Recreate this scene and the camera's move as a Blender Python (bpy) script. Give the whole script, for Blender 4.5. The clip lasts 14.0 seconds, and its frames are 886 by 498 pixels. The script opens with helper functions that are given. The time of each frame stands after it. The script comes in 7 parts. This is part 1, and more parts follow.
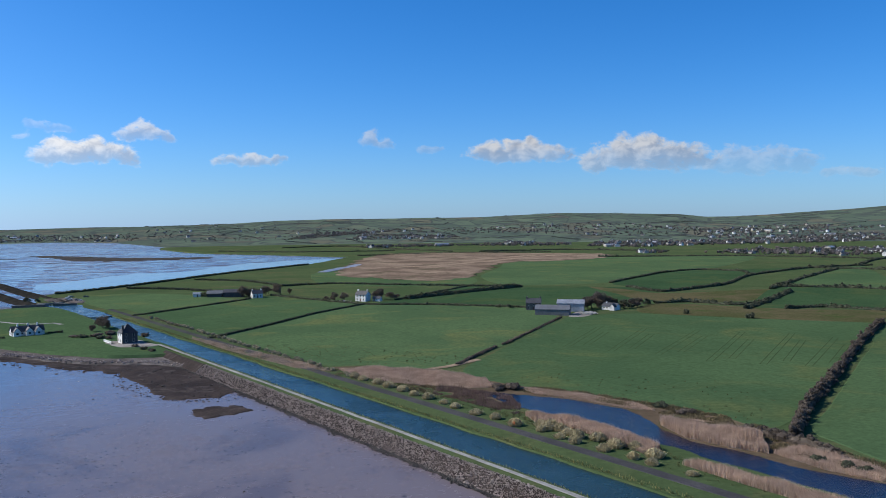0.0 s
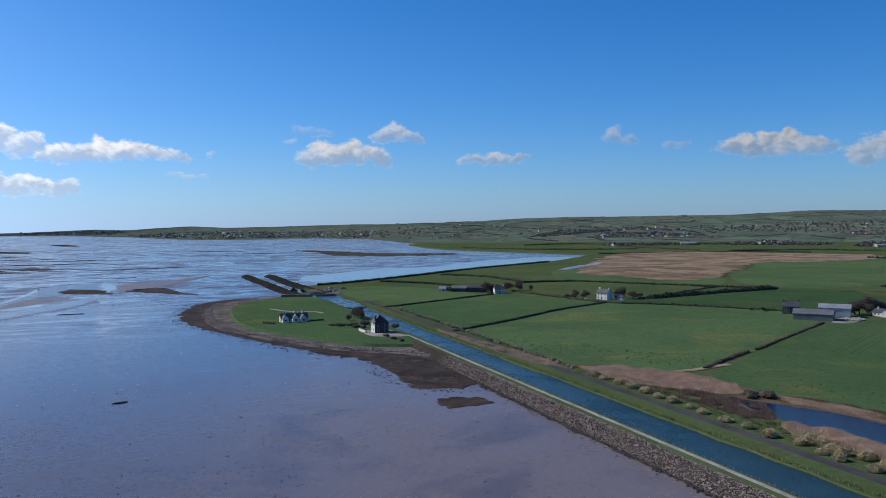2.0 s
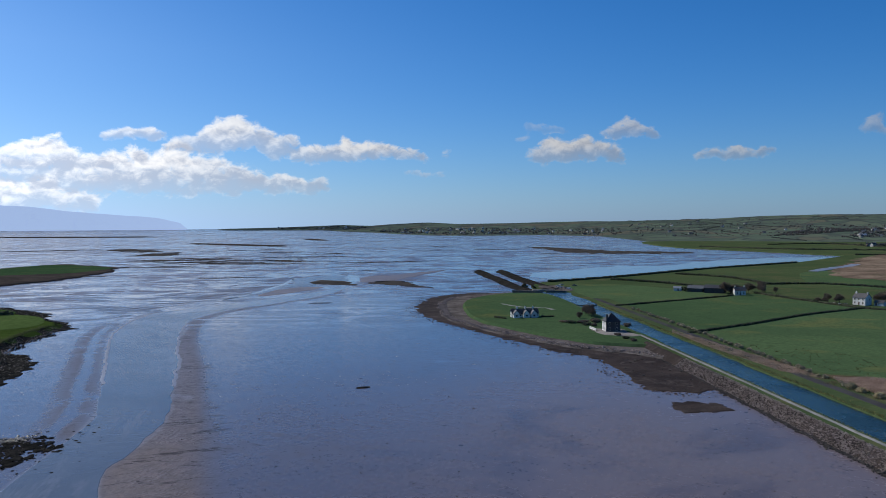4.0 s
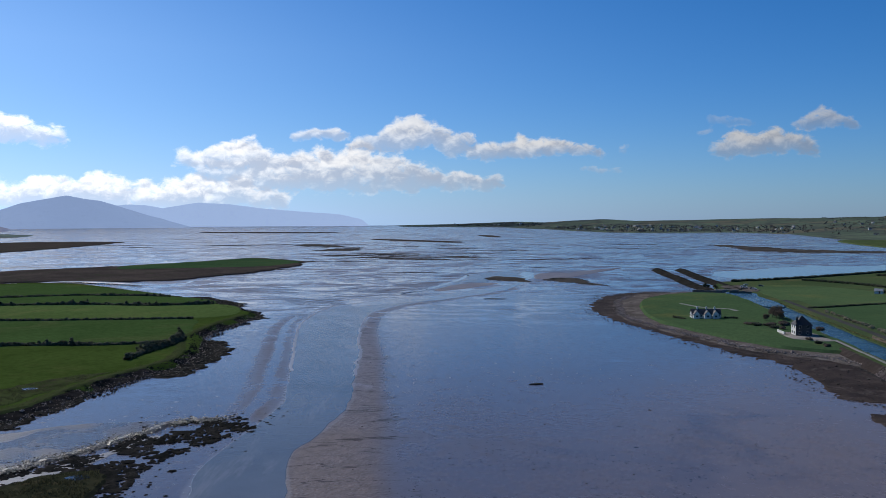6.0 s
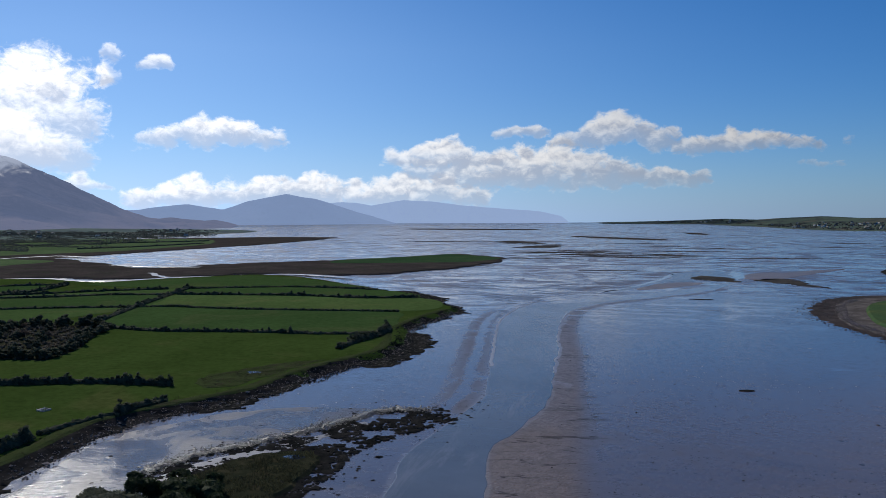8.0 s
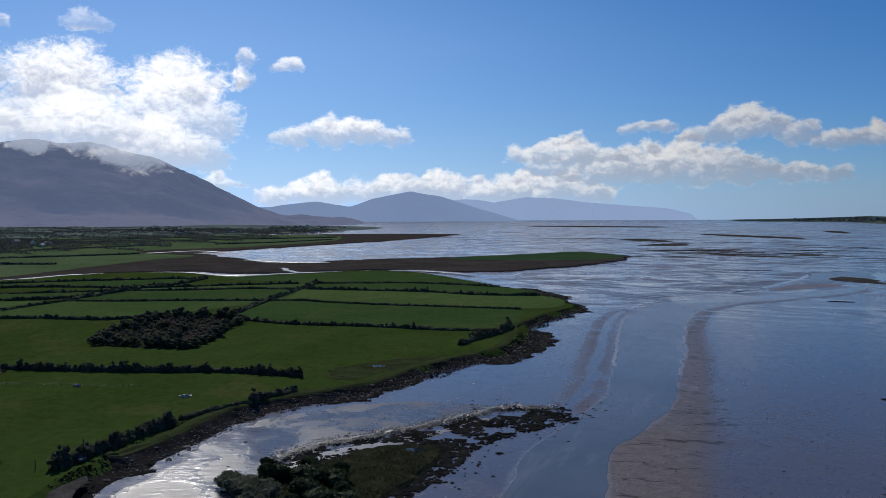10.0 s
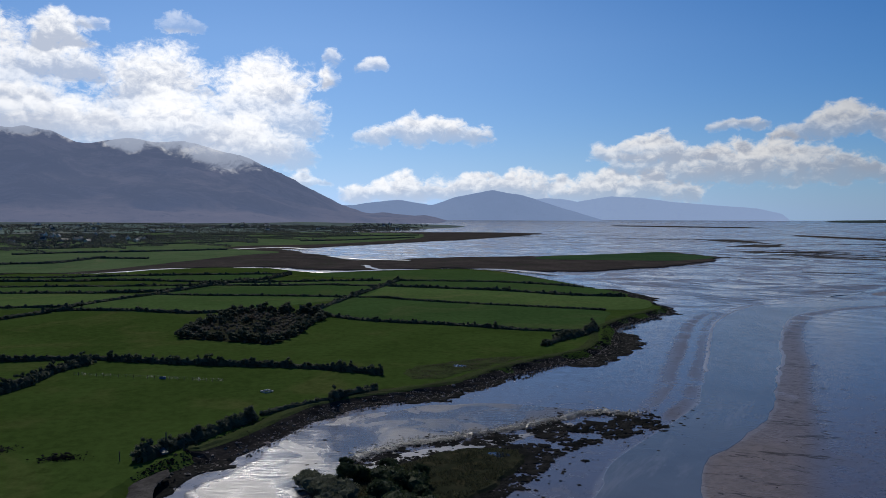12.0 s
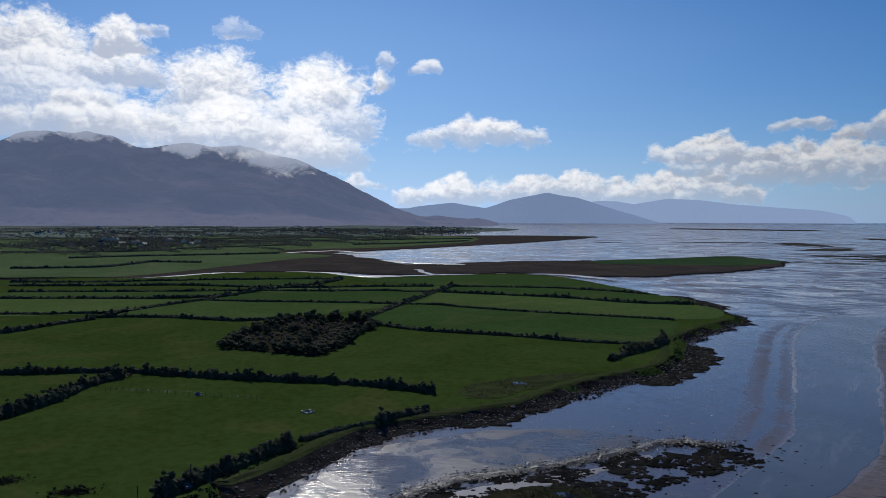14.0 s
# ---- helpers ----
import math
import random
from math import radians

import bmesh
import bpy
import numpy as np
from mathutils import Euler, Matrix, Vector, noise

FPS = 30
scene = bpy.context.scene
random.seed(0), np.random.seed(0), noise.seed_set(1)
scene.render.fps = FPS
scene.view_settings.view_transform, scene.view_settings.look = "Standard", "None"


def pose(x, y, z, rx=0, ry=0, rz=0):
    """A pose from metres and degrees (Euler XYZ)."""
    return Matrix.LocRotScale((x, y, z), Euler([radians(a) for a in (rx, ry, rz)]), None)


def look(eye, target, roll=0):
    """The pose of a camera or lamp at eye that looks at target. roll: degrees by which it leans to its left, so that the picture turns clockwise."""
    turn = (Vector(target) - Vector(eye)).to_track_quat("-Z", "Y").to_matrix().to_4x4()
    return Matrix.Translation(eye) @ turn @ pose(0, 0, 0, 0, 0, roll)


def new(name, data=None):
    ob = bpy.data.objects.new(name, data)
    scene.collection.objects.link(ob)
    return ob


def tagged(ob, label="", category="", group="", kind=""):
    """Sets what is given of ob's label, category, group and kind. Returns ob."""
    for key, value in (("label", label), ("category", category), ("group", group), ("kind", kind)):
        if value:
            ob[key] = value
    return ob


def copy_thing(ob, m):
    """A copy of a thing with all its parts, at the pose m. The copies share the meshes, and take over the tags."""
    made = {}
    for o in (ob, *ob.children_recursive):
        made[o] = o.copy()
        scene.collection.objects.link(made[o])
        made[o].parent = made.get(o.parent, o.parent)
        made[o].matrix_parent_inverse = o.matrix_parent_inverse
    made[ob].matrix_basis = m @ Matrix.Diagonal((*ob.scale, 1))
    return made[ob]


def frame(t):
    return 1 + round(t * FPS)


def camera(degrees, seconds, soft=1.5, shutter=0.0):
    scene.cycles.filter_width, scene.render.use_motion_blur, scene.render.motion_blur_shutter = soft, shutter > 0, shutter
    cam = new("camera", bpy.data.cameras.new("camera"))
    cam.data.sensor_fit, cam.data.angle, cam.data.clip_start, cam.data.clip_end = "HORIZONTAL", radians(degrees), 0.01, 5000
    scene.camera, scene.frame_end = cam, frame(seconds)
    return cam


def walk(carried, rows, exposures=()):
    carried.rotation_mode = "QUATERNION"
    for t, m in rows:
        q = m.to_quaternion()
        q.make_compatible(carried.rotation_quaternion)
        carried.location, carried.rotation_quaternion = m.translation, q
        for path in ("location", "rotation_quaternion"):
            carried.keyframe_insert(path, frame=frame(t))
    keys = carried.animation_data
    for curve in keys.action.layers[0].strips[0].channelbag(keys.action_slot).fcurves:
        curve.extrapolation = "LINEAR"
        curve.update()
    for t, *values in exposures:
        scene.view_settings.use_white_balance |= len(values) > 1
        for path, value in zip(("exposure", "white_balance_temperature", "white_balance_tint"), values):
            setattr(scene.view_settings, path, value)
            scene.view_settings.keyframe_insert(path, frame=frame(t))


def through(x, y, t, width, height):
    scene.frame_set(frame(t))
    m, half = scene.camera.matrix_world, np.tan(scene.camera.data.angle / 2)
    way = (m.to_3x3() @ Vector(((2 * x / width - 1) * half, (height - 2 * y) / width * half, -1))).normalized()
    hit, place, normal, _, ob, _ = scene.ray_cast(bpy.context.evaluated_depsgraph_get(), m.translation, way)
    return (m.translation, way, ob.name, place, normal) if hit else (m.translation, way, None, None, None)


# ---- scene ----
import itertools
from mathutils.bvhtree import BVHTree
from mathutils.geometry import tessellate_polygon

# ---- camera and its way: a drone that turns on the spot, then drifts forward ----
cam = camera(55.59, 14.0, soft=0.85)
PATH = [
    (0, (0.00, 0.00, 60.00), (-0.00, 99.95, 56.80), -0.60),
    (0.5, (-0.34, 0.43, 59.81), (-6.50, 100.19, 56.63), -0.58),
    (1, (-0.35, 0.82, 59.66), (-12.92, 99.97, 56.50), -0.55),
    (1.5, (-0.40, 1.07, 59.50), (-20.44, 98.99, 56.32), -0.54),
    (2, (-0.49, 1.39, 59.43), (-28.59, 97.31, 56.25), -0.52),
    (2.5, (-0.67, 1.63, 59.46), (-37.01, 94.74, 56.26), -0.51),
    (3, (-1.09, 1.69, 59.42), (-44.07, 91.92, 56.14), -0.45),
    (3.5, (-1.49, 1.66, 59.31), (-49.75, 89.18, 55.99), -0.34),
    (6, (-1.30, 1.45, 59.29), (-70.45, 73.60, 55.60), -0.21),
    (6.5, (-1.53, 1.47, 59.28), (-74.89, 69.32, 55.53), -0.22),
    (7, (-1.68, 1.53, 59.31), (-78.95, 64.89, 55.45), -0.21),
    (7.5, (-1.85, 1.52, 59.37), (-82.67, 60.29, 55.45), -0.23),
    (8, (-1.89, 1.44, 59.30), (-86.01, 55.36, 55.33), -0.21),
    (10.5, (-0.45, 0.90, 59.71), (-92.54, 39.63, 55.40), -0.20),
    (11, (-1.25, 1.04, 59.42), (-94.44, 37.05, 55.10), -0.19),
    (11.5, (-3.12, 1.62, 59.05), (-97.35, 34.81, 54.66), -0.08),
    (12, (-7.08, 2.84, 58.98), (-101.66, 35.00, 54.56), 0.17),
    (12.5, (-12.82, 4.52, 59.09), (-108.17, 34.35, 54.83), 0.26),
    (13, (-19.24, 6.50, 59.24), (-115.21, 34.30, 55.10), 0.21),
    (13.5, (-25.80, 8.27, 59.17), (-122.11, 34.86, 55.08), 0.14),
    (14, (-32.37, 9.84, 58.88), (-128.82, 35.91, 54.81), 0.06),
]
walk(cam, [(t, look(e, q, r)) for t, e, q, r in PATH], exposures=[(0, 0.11), (3, -0.4), (6, -0.6), (8.2, -0.88), (11, -1.02), (14, -1.1)])

# ---- sky and sun ----
SUN_AZ, SUN_EL = 86.0, 38.0            # degrees, anticlockwise from +Y; above the horizon
world = bpy.data.worlds.new("sky")
scene.world = world
world.use_nodes = True
wn, wl = world.node_tree.nodes, world.node_tree.links
sky = wn.new("ShaderNodeTexSky")
sky.sky_type, sky.sun_disc = "NISHITA", False
sky.sun_elevation, sky.sun_rotation = radians(SUN_EL), radians(-SUN_AZ)
sky.altitude, sky.air_density, sky.dust_density, sky.ozone_density = 1500, 1.0, 1.1, 6.0
wn["Background"].inputs[1].default_value = 0.108
deep = wn.new("ShaderNodeHueSaturation")
deep.inputs["Saturation"].default_value = 1.13
cool = wn.new("ShaderNodeMix")
cool.data_type, cool.blend_type = "RGBA", "MULTIPLY"
cool.inputs[0].default_value, cool.inputs[7].default_value = 1.0, (0.78, 1.03, 1.30, 1)
wl.new(sky.outputs[0], cool.inputs[6])
wl.new(cool.outputs[2], deep.inputs["Color"])
wl.new(deep.outputs[0], wn["Background"].inputs[0])
sun = new("sun", bpy.data.lights.new("sun", "SUN"))
sun.data.energy, sun.data.angle, sun.data.color = 5.0, radians(0.6), (1.0, 0.95, 0.87)
sa, se = radians(SUN_AZ), radians(SUN_EL)
SUN_DIR = Vector((-math.sin(sa) * math.cos(se), math.cos(sa) * math.cos(se), math.sin(se)))
sun.matrix_world = look(SUN_DIR * 300, (0, 0, 0))


# ---- materials ----
def tree_of(name):
    m = bpy.data.materials.new(name)
    m.use_nodes = True
    return m, m.node_tree.nodes, m.node_tree.links, m.node_tree.nodes["Principled BSDF"]


def noise_of(n, l, vec, scale, detail=4, rough=0.55, dist=0.0):
    x = n.new("ShaderNodeTexNoise")
    x.inputs["Scale"].default_value, x.inputs["Detail"].default_value = scale, detail
    x.inputs["Roughness"].default_value, x.inputs["Distortion"].default_value = rough, dist
    l.new(vec, x.inputs["Vector"])
    return x.outputs["Fac"]


def ramp_of(n, l, fac, lo, hi, a=0.0, b=1.0):
    x = n.new("ShaderNodeMapRange")
    x.interpolation_type = "SMOOTHSTEP"
    for k, v in zip(("From Min", "From Max", "To Min", "To Max"), (lo, hi, a, b)):
        x.inputs[k].default_value = v
    l.new(fac, x.inputs["Value"])
    return x.outputs[0]


def mix_of(n, l, fac, a, b, mode="MIX"):
    x = n.new("ShaderNodeMix")
    x.data_type, x.blend_type = "RGBA", mode
    for sock, v in ((x.inputs[0], fac), (x.inputs[6], a), (x.inputs[7], b)):
        if isinstance(v, bpy.types.NodeSocket):
            l.new(v, sock)
        else:
            sock.default_value = v if isinstance(v, float) else (*v, 1)
    return x.outputs[2]


def math_of(n, l, op, a, b=0.0):
    x = n.new("ShaderNodeMath")
    x.operation = op
    for sock, v in zip(x.inputs, (a, b)):
        if isinstance(v, bpy.types.NodeSocket):
            l.new(v, sock)
        else:
            sock.default_value = v
    return x.outputs[0]


def place_of(n):
    return n.new("ShaderNodeNewGeometry").outputs["Position"]


def bump_of(n, l, b, height, strength, distance):
    x = n.new("ShaderNodeBump")
    x.inputs["Strength"].default_value, x.inputs["Distance"].default_value = strength, distance
    l.new(height, x.inputs["Height"])
    l.new(x.outputs[0], b.inputs["Normal"])


def earth(name, dark, light, third=None, big=0.02, fine=0.8, rough=1.0, bump=0.4, depth=0.3, spec=0.0, var=0.0):
    """Ground cover: two tones in large patches, a third in stains, fine grain and relief. var: change from thing to thing."""
    m, n, l, b = tree_of(name)
    p = place_of(n)
    n1, n2 = noise_of(n, l, p, big, 5, 0.6, 0.6), noise_of(n, l, p, fine, 6, 0.7)
    col = mix_of(n, l, ramp_of(n, l, n1, 0.35, 0.65), dark, light)
    if third:
        col = mix_of(n, l, ramp_of(n, l, noise_of(n, l, p, big * 1.9, 5, 0.6, 1.0), 0.50, 0.72), col, third)
    col = mix_of(n, l, ramp_of(n, l, noise_of(n, l, p, big * 14, 5, 0.7), 0.5, 0.75, 0.0, 0.5), col, tuple(c * 0.6 for c in dark))
    col = mix_of(n, l, ramp_of(n, l, n2, 0.3, 0.7, 0.0, 0.5), col, tuple(c * 0.5 for c in dark))
    if var:
        info = n.new("ShaderNodeObjectInfo")
        hs = n.new("ShaderNodeHueSaturation")
        l.new(ramp_of(n, l, info.outputs["Random"], 0, 1, 1 - var, 1 + var), hs.inputs["Value"])
        l.new(ramp_of(n, l, info.outputs["Random"], 0, 1, 0.5 + var * 0.08, 0.5 - var * 0.06), hs.inputs["Hue"])
        l.new(col, hs.inputs["Color"])
        col = hs.outputs[0]
    l.new(col, b.inputs["Base Color"])
    b.inputs["Roughness"].default_value, b.inputs["Specular IOR Level"].default_value = rough, spec
    bump_of(n, l, b, n2, bump, depth)
    return m


def leafy(name, dark, light, rough=0.75, through=0.25):
    """Leaves and blades: tone changes leaf by leaf and clump by clump; some light comes through them."""
    m, n, l, b = tree_of(name)
    g = n.new("ShaderNodeNewGeometry")
    col = mix_of(n, l, g.outputs["Random Per Island"], dark, light)
    col = mix_of(n, l, ramp_of(n, l, noise_of(n, l, g.outputs["Position"], 0.25, 3), 0.3, 0.7, 0.0, 0.5), col, tuple(c * 0.5 for c in dark))
    l.new(col, b.inputs["Base Color"])
    b.inputs["Roughness"].default_value, b.inputs["Specular IOR Level"].default_value = rough, 0.1
    t, mx = n.new("ShaderNodeBsdfTranslucent"), n.new("ShaderNodeMixShader")
    mx.inputs[0].default_value = through
    l.new(col, t.inputs[0])
    l.new(b.outputs[0], mx.inputs[1])
    l.new(t.outputs[0], mx.inputs[2])
    l.new(mx.outputs[0], n["Material Output"].inputs[0])
    return m


def field_of(n, name):
    a = n.new("ShaderNodeAttribute")
    a.attribute_name = name
    return a.outputs["Fac"]


def drawn_out(n, l, p, angle, along, across):
    """Coordinates stretched along one plan direction (degrees from +X)."""
    mp = n.new("ShaderNodeMapping")
    mp.vector_type = "TEXTURE"
    mp.inputs["Rotation"].default_value, mp.inputs["Scale"].default_value = (0, 0, radians(angle)), (along, across, 1)
    l.new(p, mp.inputs["Vector"])
    return mp.outputs[0]


def still_water(name, deep, rough=0.06, ripple=0.05, scale=0.8, even=False, spec=0.5, comb=0, streaks=False):
    m, n, l, b = tree_of(name)
    p = place_of(n)
    col = mix_of(n, l, ramp_of(n, l, noise_of(n, l, p, 0.03, 4), 0.3, 0.7), deep, tuple(c * 1.5 for c in deep))
    l.new(col, b.inputs["Base Color"])
    l.new(ramp_of(n, l, noise_of(n, l, p, 0.05, 5, 0.6, 1.0), 0.35, 0.65, rough * (0.95 if even else 0.6), rough * (1.1 if even else 1.8)), b.inputs["Roughness"])
    b.inputs["IOR"].default_value, b.inputs["Specular IOR Level"].default_value = 1.33, spec
    if streaks:
        flow = noise_of(n, l, drawn_out(n, l, p, 136, 9.0, 1.6), 0.16, 6, 0.7, 0.6)
        col = mix_of(n, l, ramp_of(n, l, flow, 0.50, 0.68, 0.0, 0.6), col, (0.165, 0.16, 0.165))
        l.new(col, b.inputs["Base Color"])
    bump_of(n, l, b, noise_of(n, l, drawn_out(n, l, p, 75, comb, 1.0) if comb else p, scale, 5, 0.6), ripple, 0.3)
    return m


def noise_colour(n, l, vec, scale):
    """A place shifted at random by up to a few metres."""
    x, add = n.new("ShaderNodeTexNoise"), n.new("ShaderNodeVectorMath")
    x.inputs["Scale"].default_value = scale
    l.new(vec, x.inputs["Vector"])
    sc = n.new("ShaderNodeVectorMath")
    sc.operation = "SCALE"
    sc.inputs["Scale"].default_value = 6.0
    l.new(x.outputs["Color"], sc.inputs[0])
    l.new(vec, add.inputs[0])
    l.new(sc.outputs[0], add.inputs[1])
    return add.outputs[0]


def ridge_of(n, l, fac, width):
    """Thin winding lines where a noise crosses its middle."""
    return ramp_of(n, l, math_of(n, l, "ABSOLUTE", math_of(n, l, "SUBTRACT", fac, 0.5)), width * 0.4, width, 1.0, 0.0)


def tidal_mud():
    """Wet mud: a shining film in hollows, dark pits and runnels, drier brown banks beside the channel, bars in the outer bay."""
    m, n, l, b = tree_of("wet_tidal_mud")
    p = place_of(n)
    big, mid = noise_of(n, l, p, 0.0035, 6, 0.62, 1.2), noise_of(n, l, p, 0.022, 7, 0.68, 1.5)
    fine, grain = noise_of(n, l, p, 0.28, 6, 0.7, 0.6), noise_of(n, l, p, 1.6, 4, 0.7)
    sand, bands, chan, bars = field_of(n, "sand"), field_of(n, "bands"), field_of(n, "chan"), field_of(n, "bars")
    wet = math_of(n, l, "ADD", math_of(n, l, "MULTIPLY", math_of(n, l, "SUBTRACT", math_of(n, l, "ADD", math_of(n, l, "MULTIPLY", big, 0.6), math_of(n, l, "MULTIPLY", mid, 0.4)), 0.5), 0.45), 0.49)
    wet = math_of(n, l, "ADD", wet, math_of(n, l, "MULTIPLY", bars, math_of(n, l, "MULTIPLY", math_of(n, l, "SUBTRACT", noise_of(n, l, p, 0.017, 8, 0.74, 1.6), 0.48), 1.5)))
    wet = math_of(n, l, "ADD", wet, math_of(n, l, "MULTIPLY", field_of(n, "slick"), 0.12))
    film = ramp_of(n, l, wet, 0.30, 0.62)
    col = mix_of(n, l, film, (0.116, 0.092, 0.097), (0.084, 0.077, 0.094))
    col = mix_of(n, l, ramp_of(n, l, field_of(n, "drier"), 0.0, 1.0, 0.0, 0.9), col, (0.158, 0.126, 0.122))
    col = mix_of(n, l, ramp_of(n, l, bars, 0.0, 0.6, 0.0, 0.3), col, (0.15, 0.137, 0.155))
    col = mix_of(n, l, ramp_of(n, l, fine, 0.55, 0.8, 0.0, 0.4), col, (0.08, 0.066, 0.062))
    col = mix_of(n, l, ramp_of(n, l, noise_of(n, l, p, 0.017, 6, 0.68, 1.0), 0.50, 0.66, 0.0, 0.55), col, (0.066, 0.057, 0.070))
    # pits and scattered dark clods
    v = n.new("ShaderNodeTexVoronoi")
    v.inputs["Scale"].default_value, v.inputs["Randomness"].default_value = 0.13, 1.0
    l.new(p, v.inputs["Vector"])
    spot = math_of(n, l, "MULTIPLY", ramp_of(n, l, v.outputs["Distance"], 0.05, 0.12, 1.0, 0.0), ramp_of(n, l, mid, 0.42, 0.6))
    v2 = n.new("ShaderNodeTexVoronoi")
    v2.inputs["Scale"].default_value = 0.62
    l.new(drawn_out(n, l, p, 48, 0.8, 1.5), v2.inputs["Vector"])
    pits = math_of(n, l, "MULTIPLY", ramp_of(n, l, v2.outputs["Distance"], 0.13, 0.27, 1.0, 0.0), ramp_of(n, l, math_of(n, l, "SUBTRACT", noise_of(n, l, p, 0.03, 5, 0.7), math_of(n, l, "MULTIPLY", field_of(n, "slick"), 0.25)), 0.40, 0.56, 0.0, 0.85))
    col = mix_of(n, l, math_of(n, l, "MAXIMUM", spot, pits), col, (0.028, 0.024, 0.024))
    # sand bank with runnels across it
    soft = ramp_of(n, l, math_of(n, l, "ADD", sand, math_of(n, l, "MULTIPLY", math_of(n, l, "SUBTRACT", mid, 0.5), 0.5)), 0.15, 0.75)
    dry = mix_of(n, l, ramp_of(n, l, fine, 0.35, 0.65), (0.152, 0.113, 0.096), (0.102, 0.079, 0.072))
    dry = mix_of(n, l, ramp_of(n, l, sand, 0.3, 0.75, 0.6, 0.0), dry, (0.085, 0.06, 0.05))
    col = mix_of(n, l, soft, col, dry)
    crack = math_of(n, l, "MULTIPLY", ridge_of(n, l, noise_of(n, l, drawn_out(n, l, p, 48, 55, 12), 1.0, 4, 0.5, 0.5), 0.010), ramp_of(n, l, sand, 0.02, 0.2, 0.0, 0.9))
    crack = math_of(n, l, "MULTIPLY", crack, ramp_of(n, l, noise_of(n, l, p, 0.05, 3), 0.40, 0.48))
    col = mix_of(n, l, crack, col, (0.04, 0.032, 0.03))
    # brown strata along the channel's other side
    lay = math_of(n, l, "SINE", math_of(n, l, "ADD", math_of(n, l, "MULTIPLY", chan, 34.0), math_of(n, l, "MULTIPLY", mid, 5.0)))
    lay = math_of(n, l, "MULTIPLY", ramp_of(n, l, lay, -1.2, 0.6), math_of(n, l, "MULTIPLY", bands, ramp_of(n, l, noise_of(n, l, p, 0.03, 6, 0.7), 0.30, 0.5, 0.3, 1.0)))
    col = mix_of(n, l, math_of(n, l, "MULTIPLY", lay, 0.8), col, (0.115, 0.087, 0.079))
    # wet lip of the channel, its sky sheen painted as a paler colour
    off = math_of(n, l, "ABSOLUTE", math_of(n, l, "ADD", chan, math_of(n, l, "MULTIPLY", math_of(n, l, "SUBTRACT", mid, 0.47), 0.08)))
    lip = math_of(n, l, "MULTIPLY", ramp_of(n, l, math_of(n, l, "DIVIDE", off, math_of(n, l, "ADD", 1.0, math_of(n, l, "MULTIPLY", bars, 7.0))), 0.005, 0.022, 1.0, 0.0), ramp_of(n, l, noise_of(n, l, p, 0.02, 3), 0.35, 0.5, 0.25, 0.8))
    col = mix_of(n, l, math_of(n, l, "MULTIPLY", lip, 0.7), col, (0.20, 0.188, 0.195))
    # dark bars and bright sheets of water far out
    n3 = noise_of(n, l, drawn_out(n, l, p, 35, 1.9, 1.0), 0.034, 9, 0.74, 1.3)
    patch = ramp_of(n, l, noise_of(n, l, p, 0.0045, 4, 0.6), 0.44, 0.56)
    bar = math_of(n, l, "MULTIPLY", math_of(n, l, "MULTIPLY", ramp_of(n, l, n3, 0.52, 0.56), patch), ramp_of(n, l, bars, 0.0, 0.4, 0.0, 0.62))
    sheet = math_of(n, l, "MULTIPLY", ramp_of(n, l, n3, 0.49, 0.43), ramp_of(n, l, bars, 0.0, 0.4, 0.0, 1.0))
    # broken bright flecks of standing water between the channel and the bars
    n5 = noise_of(n, l, drawn_out(n, l, p, 35, 2.2, 1.0), 0.16, 7, 0.72, 0.8)
    fleck = math_of(n, l, "MULTIPLY", math_of(n, l, "MULTIPLY", ramp_of(n, l, n5, 0.54, 0.62), ramp_of(n, l, noise_of(n, l, p, 0.011, 4, 0.6), 0.46, 0.6)), field_of(n, "slick"))
    sheet = math_of(n, l, "MAXIMUM", sheet, fleck)
    col = mix_of(n, l, bar, col, (0.055, 0.046, 0.044))
    l.new(col, b.inputs["Base Color"])
    r = math_of(n, l, "ADD", ramp_of(n, l, film, 0, 1, 0.40, 0.17), ramp_of(n, l, fine, 0.45, 0.75, 0.0, 0.12))
    r = math_of(n, l, "ADD", r, math_of(n, l, "MULTIPLY", math_of(n, l, "MAXIMUM", soft, math_of(n, l, "MAXIMUM", lay, bar)), 0.2))
    r = math_of(n, l, "MULTIPLY", r, ramp_of(n, l, sheet, 0, 1, 1.0, 0.5))
    l.new(r, b.inputs["Roughness"])
    b.inputs["IOR"].default_value = 1.42
    # broken, dry or weedy spots carry no film of water
    dull = math_of(n, l, "MAXIMUM", math_of(n, l, "MAXIMUM", pits, spot), math_of(n, l, "MAXIMUM", crack, math_of(n, l, "MULTIPLY", math_of(n, l, "MAXIMUM", math_of(n, l, "MAXIMUM", bar, math_of(n, l, "MULTIPLY", lay, 0.95)), math_of(n, l, "MULTIPLY", soft, 0.6)), 0.75)))
    dull = math_of(n, l, "MAXIMUM", dull, math_of(n, l, "MULTIPLY", field_of(n, "drier"), 0.66))
    l.new(math_of(n, l, "ADD", ramp_of(n, l, dull, 0, 1, 0.5, 0.06), math_of(n, l, "MULTIPLY", sheet, 0.28)), b.inputs["Specular IOR Level"])
    h = math_of(n, l, "ADD", math_of(n, l, "MULTIPLY", fine, 1.0), math_of(n, l, "MULTIPLY", grain, 0.25))
    h = math_of(n, l, "SUBTRACT", h, math_of(n, l, "ADD", math_of(n, l, "MULTIPLY", pits, 0.6), math_of(n, l, "MULTIPLY", crack, 0.8)))
    v3 = n.new("ShaderNodeTexVoronoi")
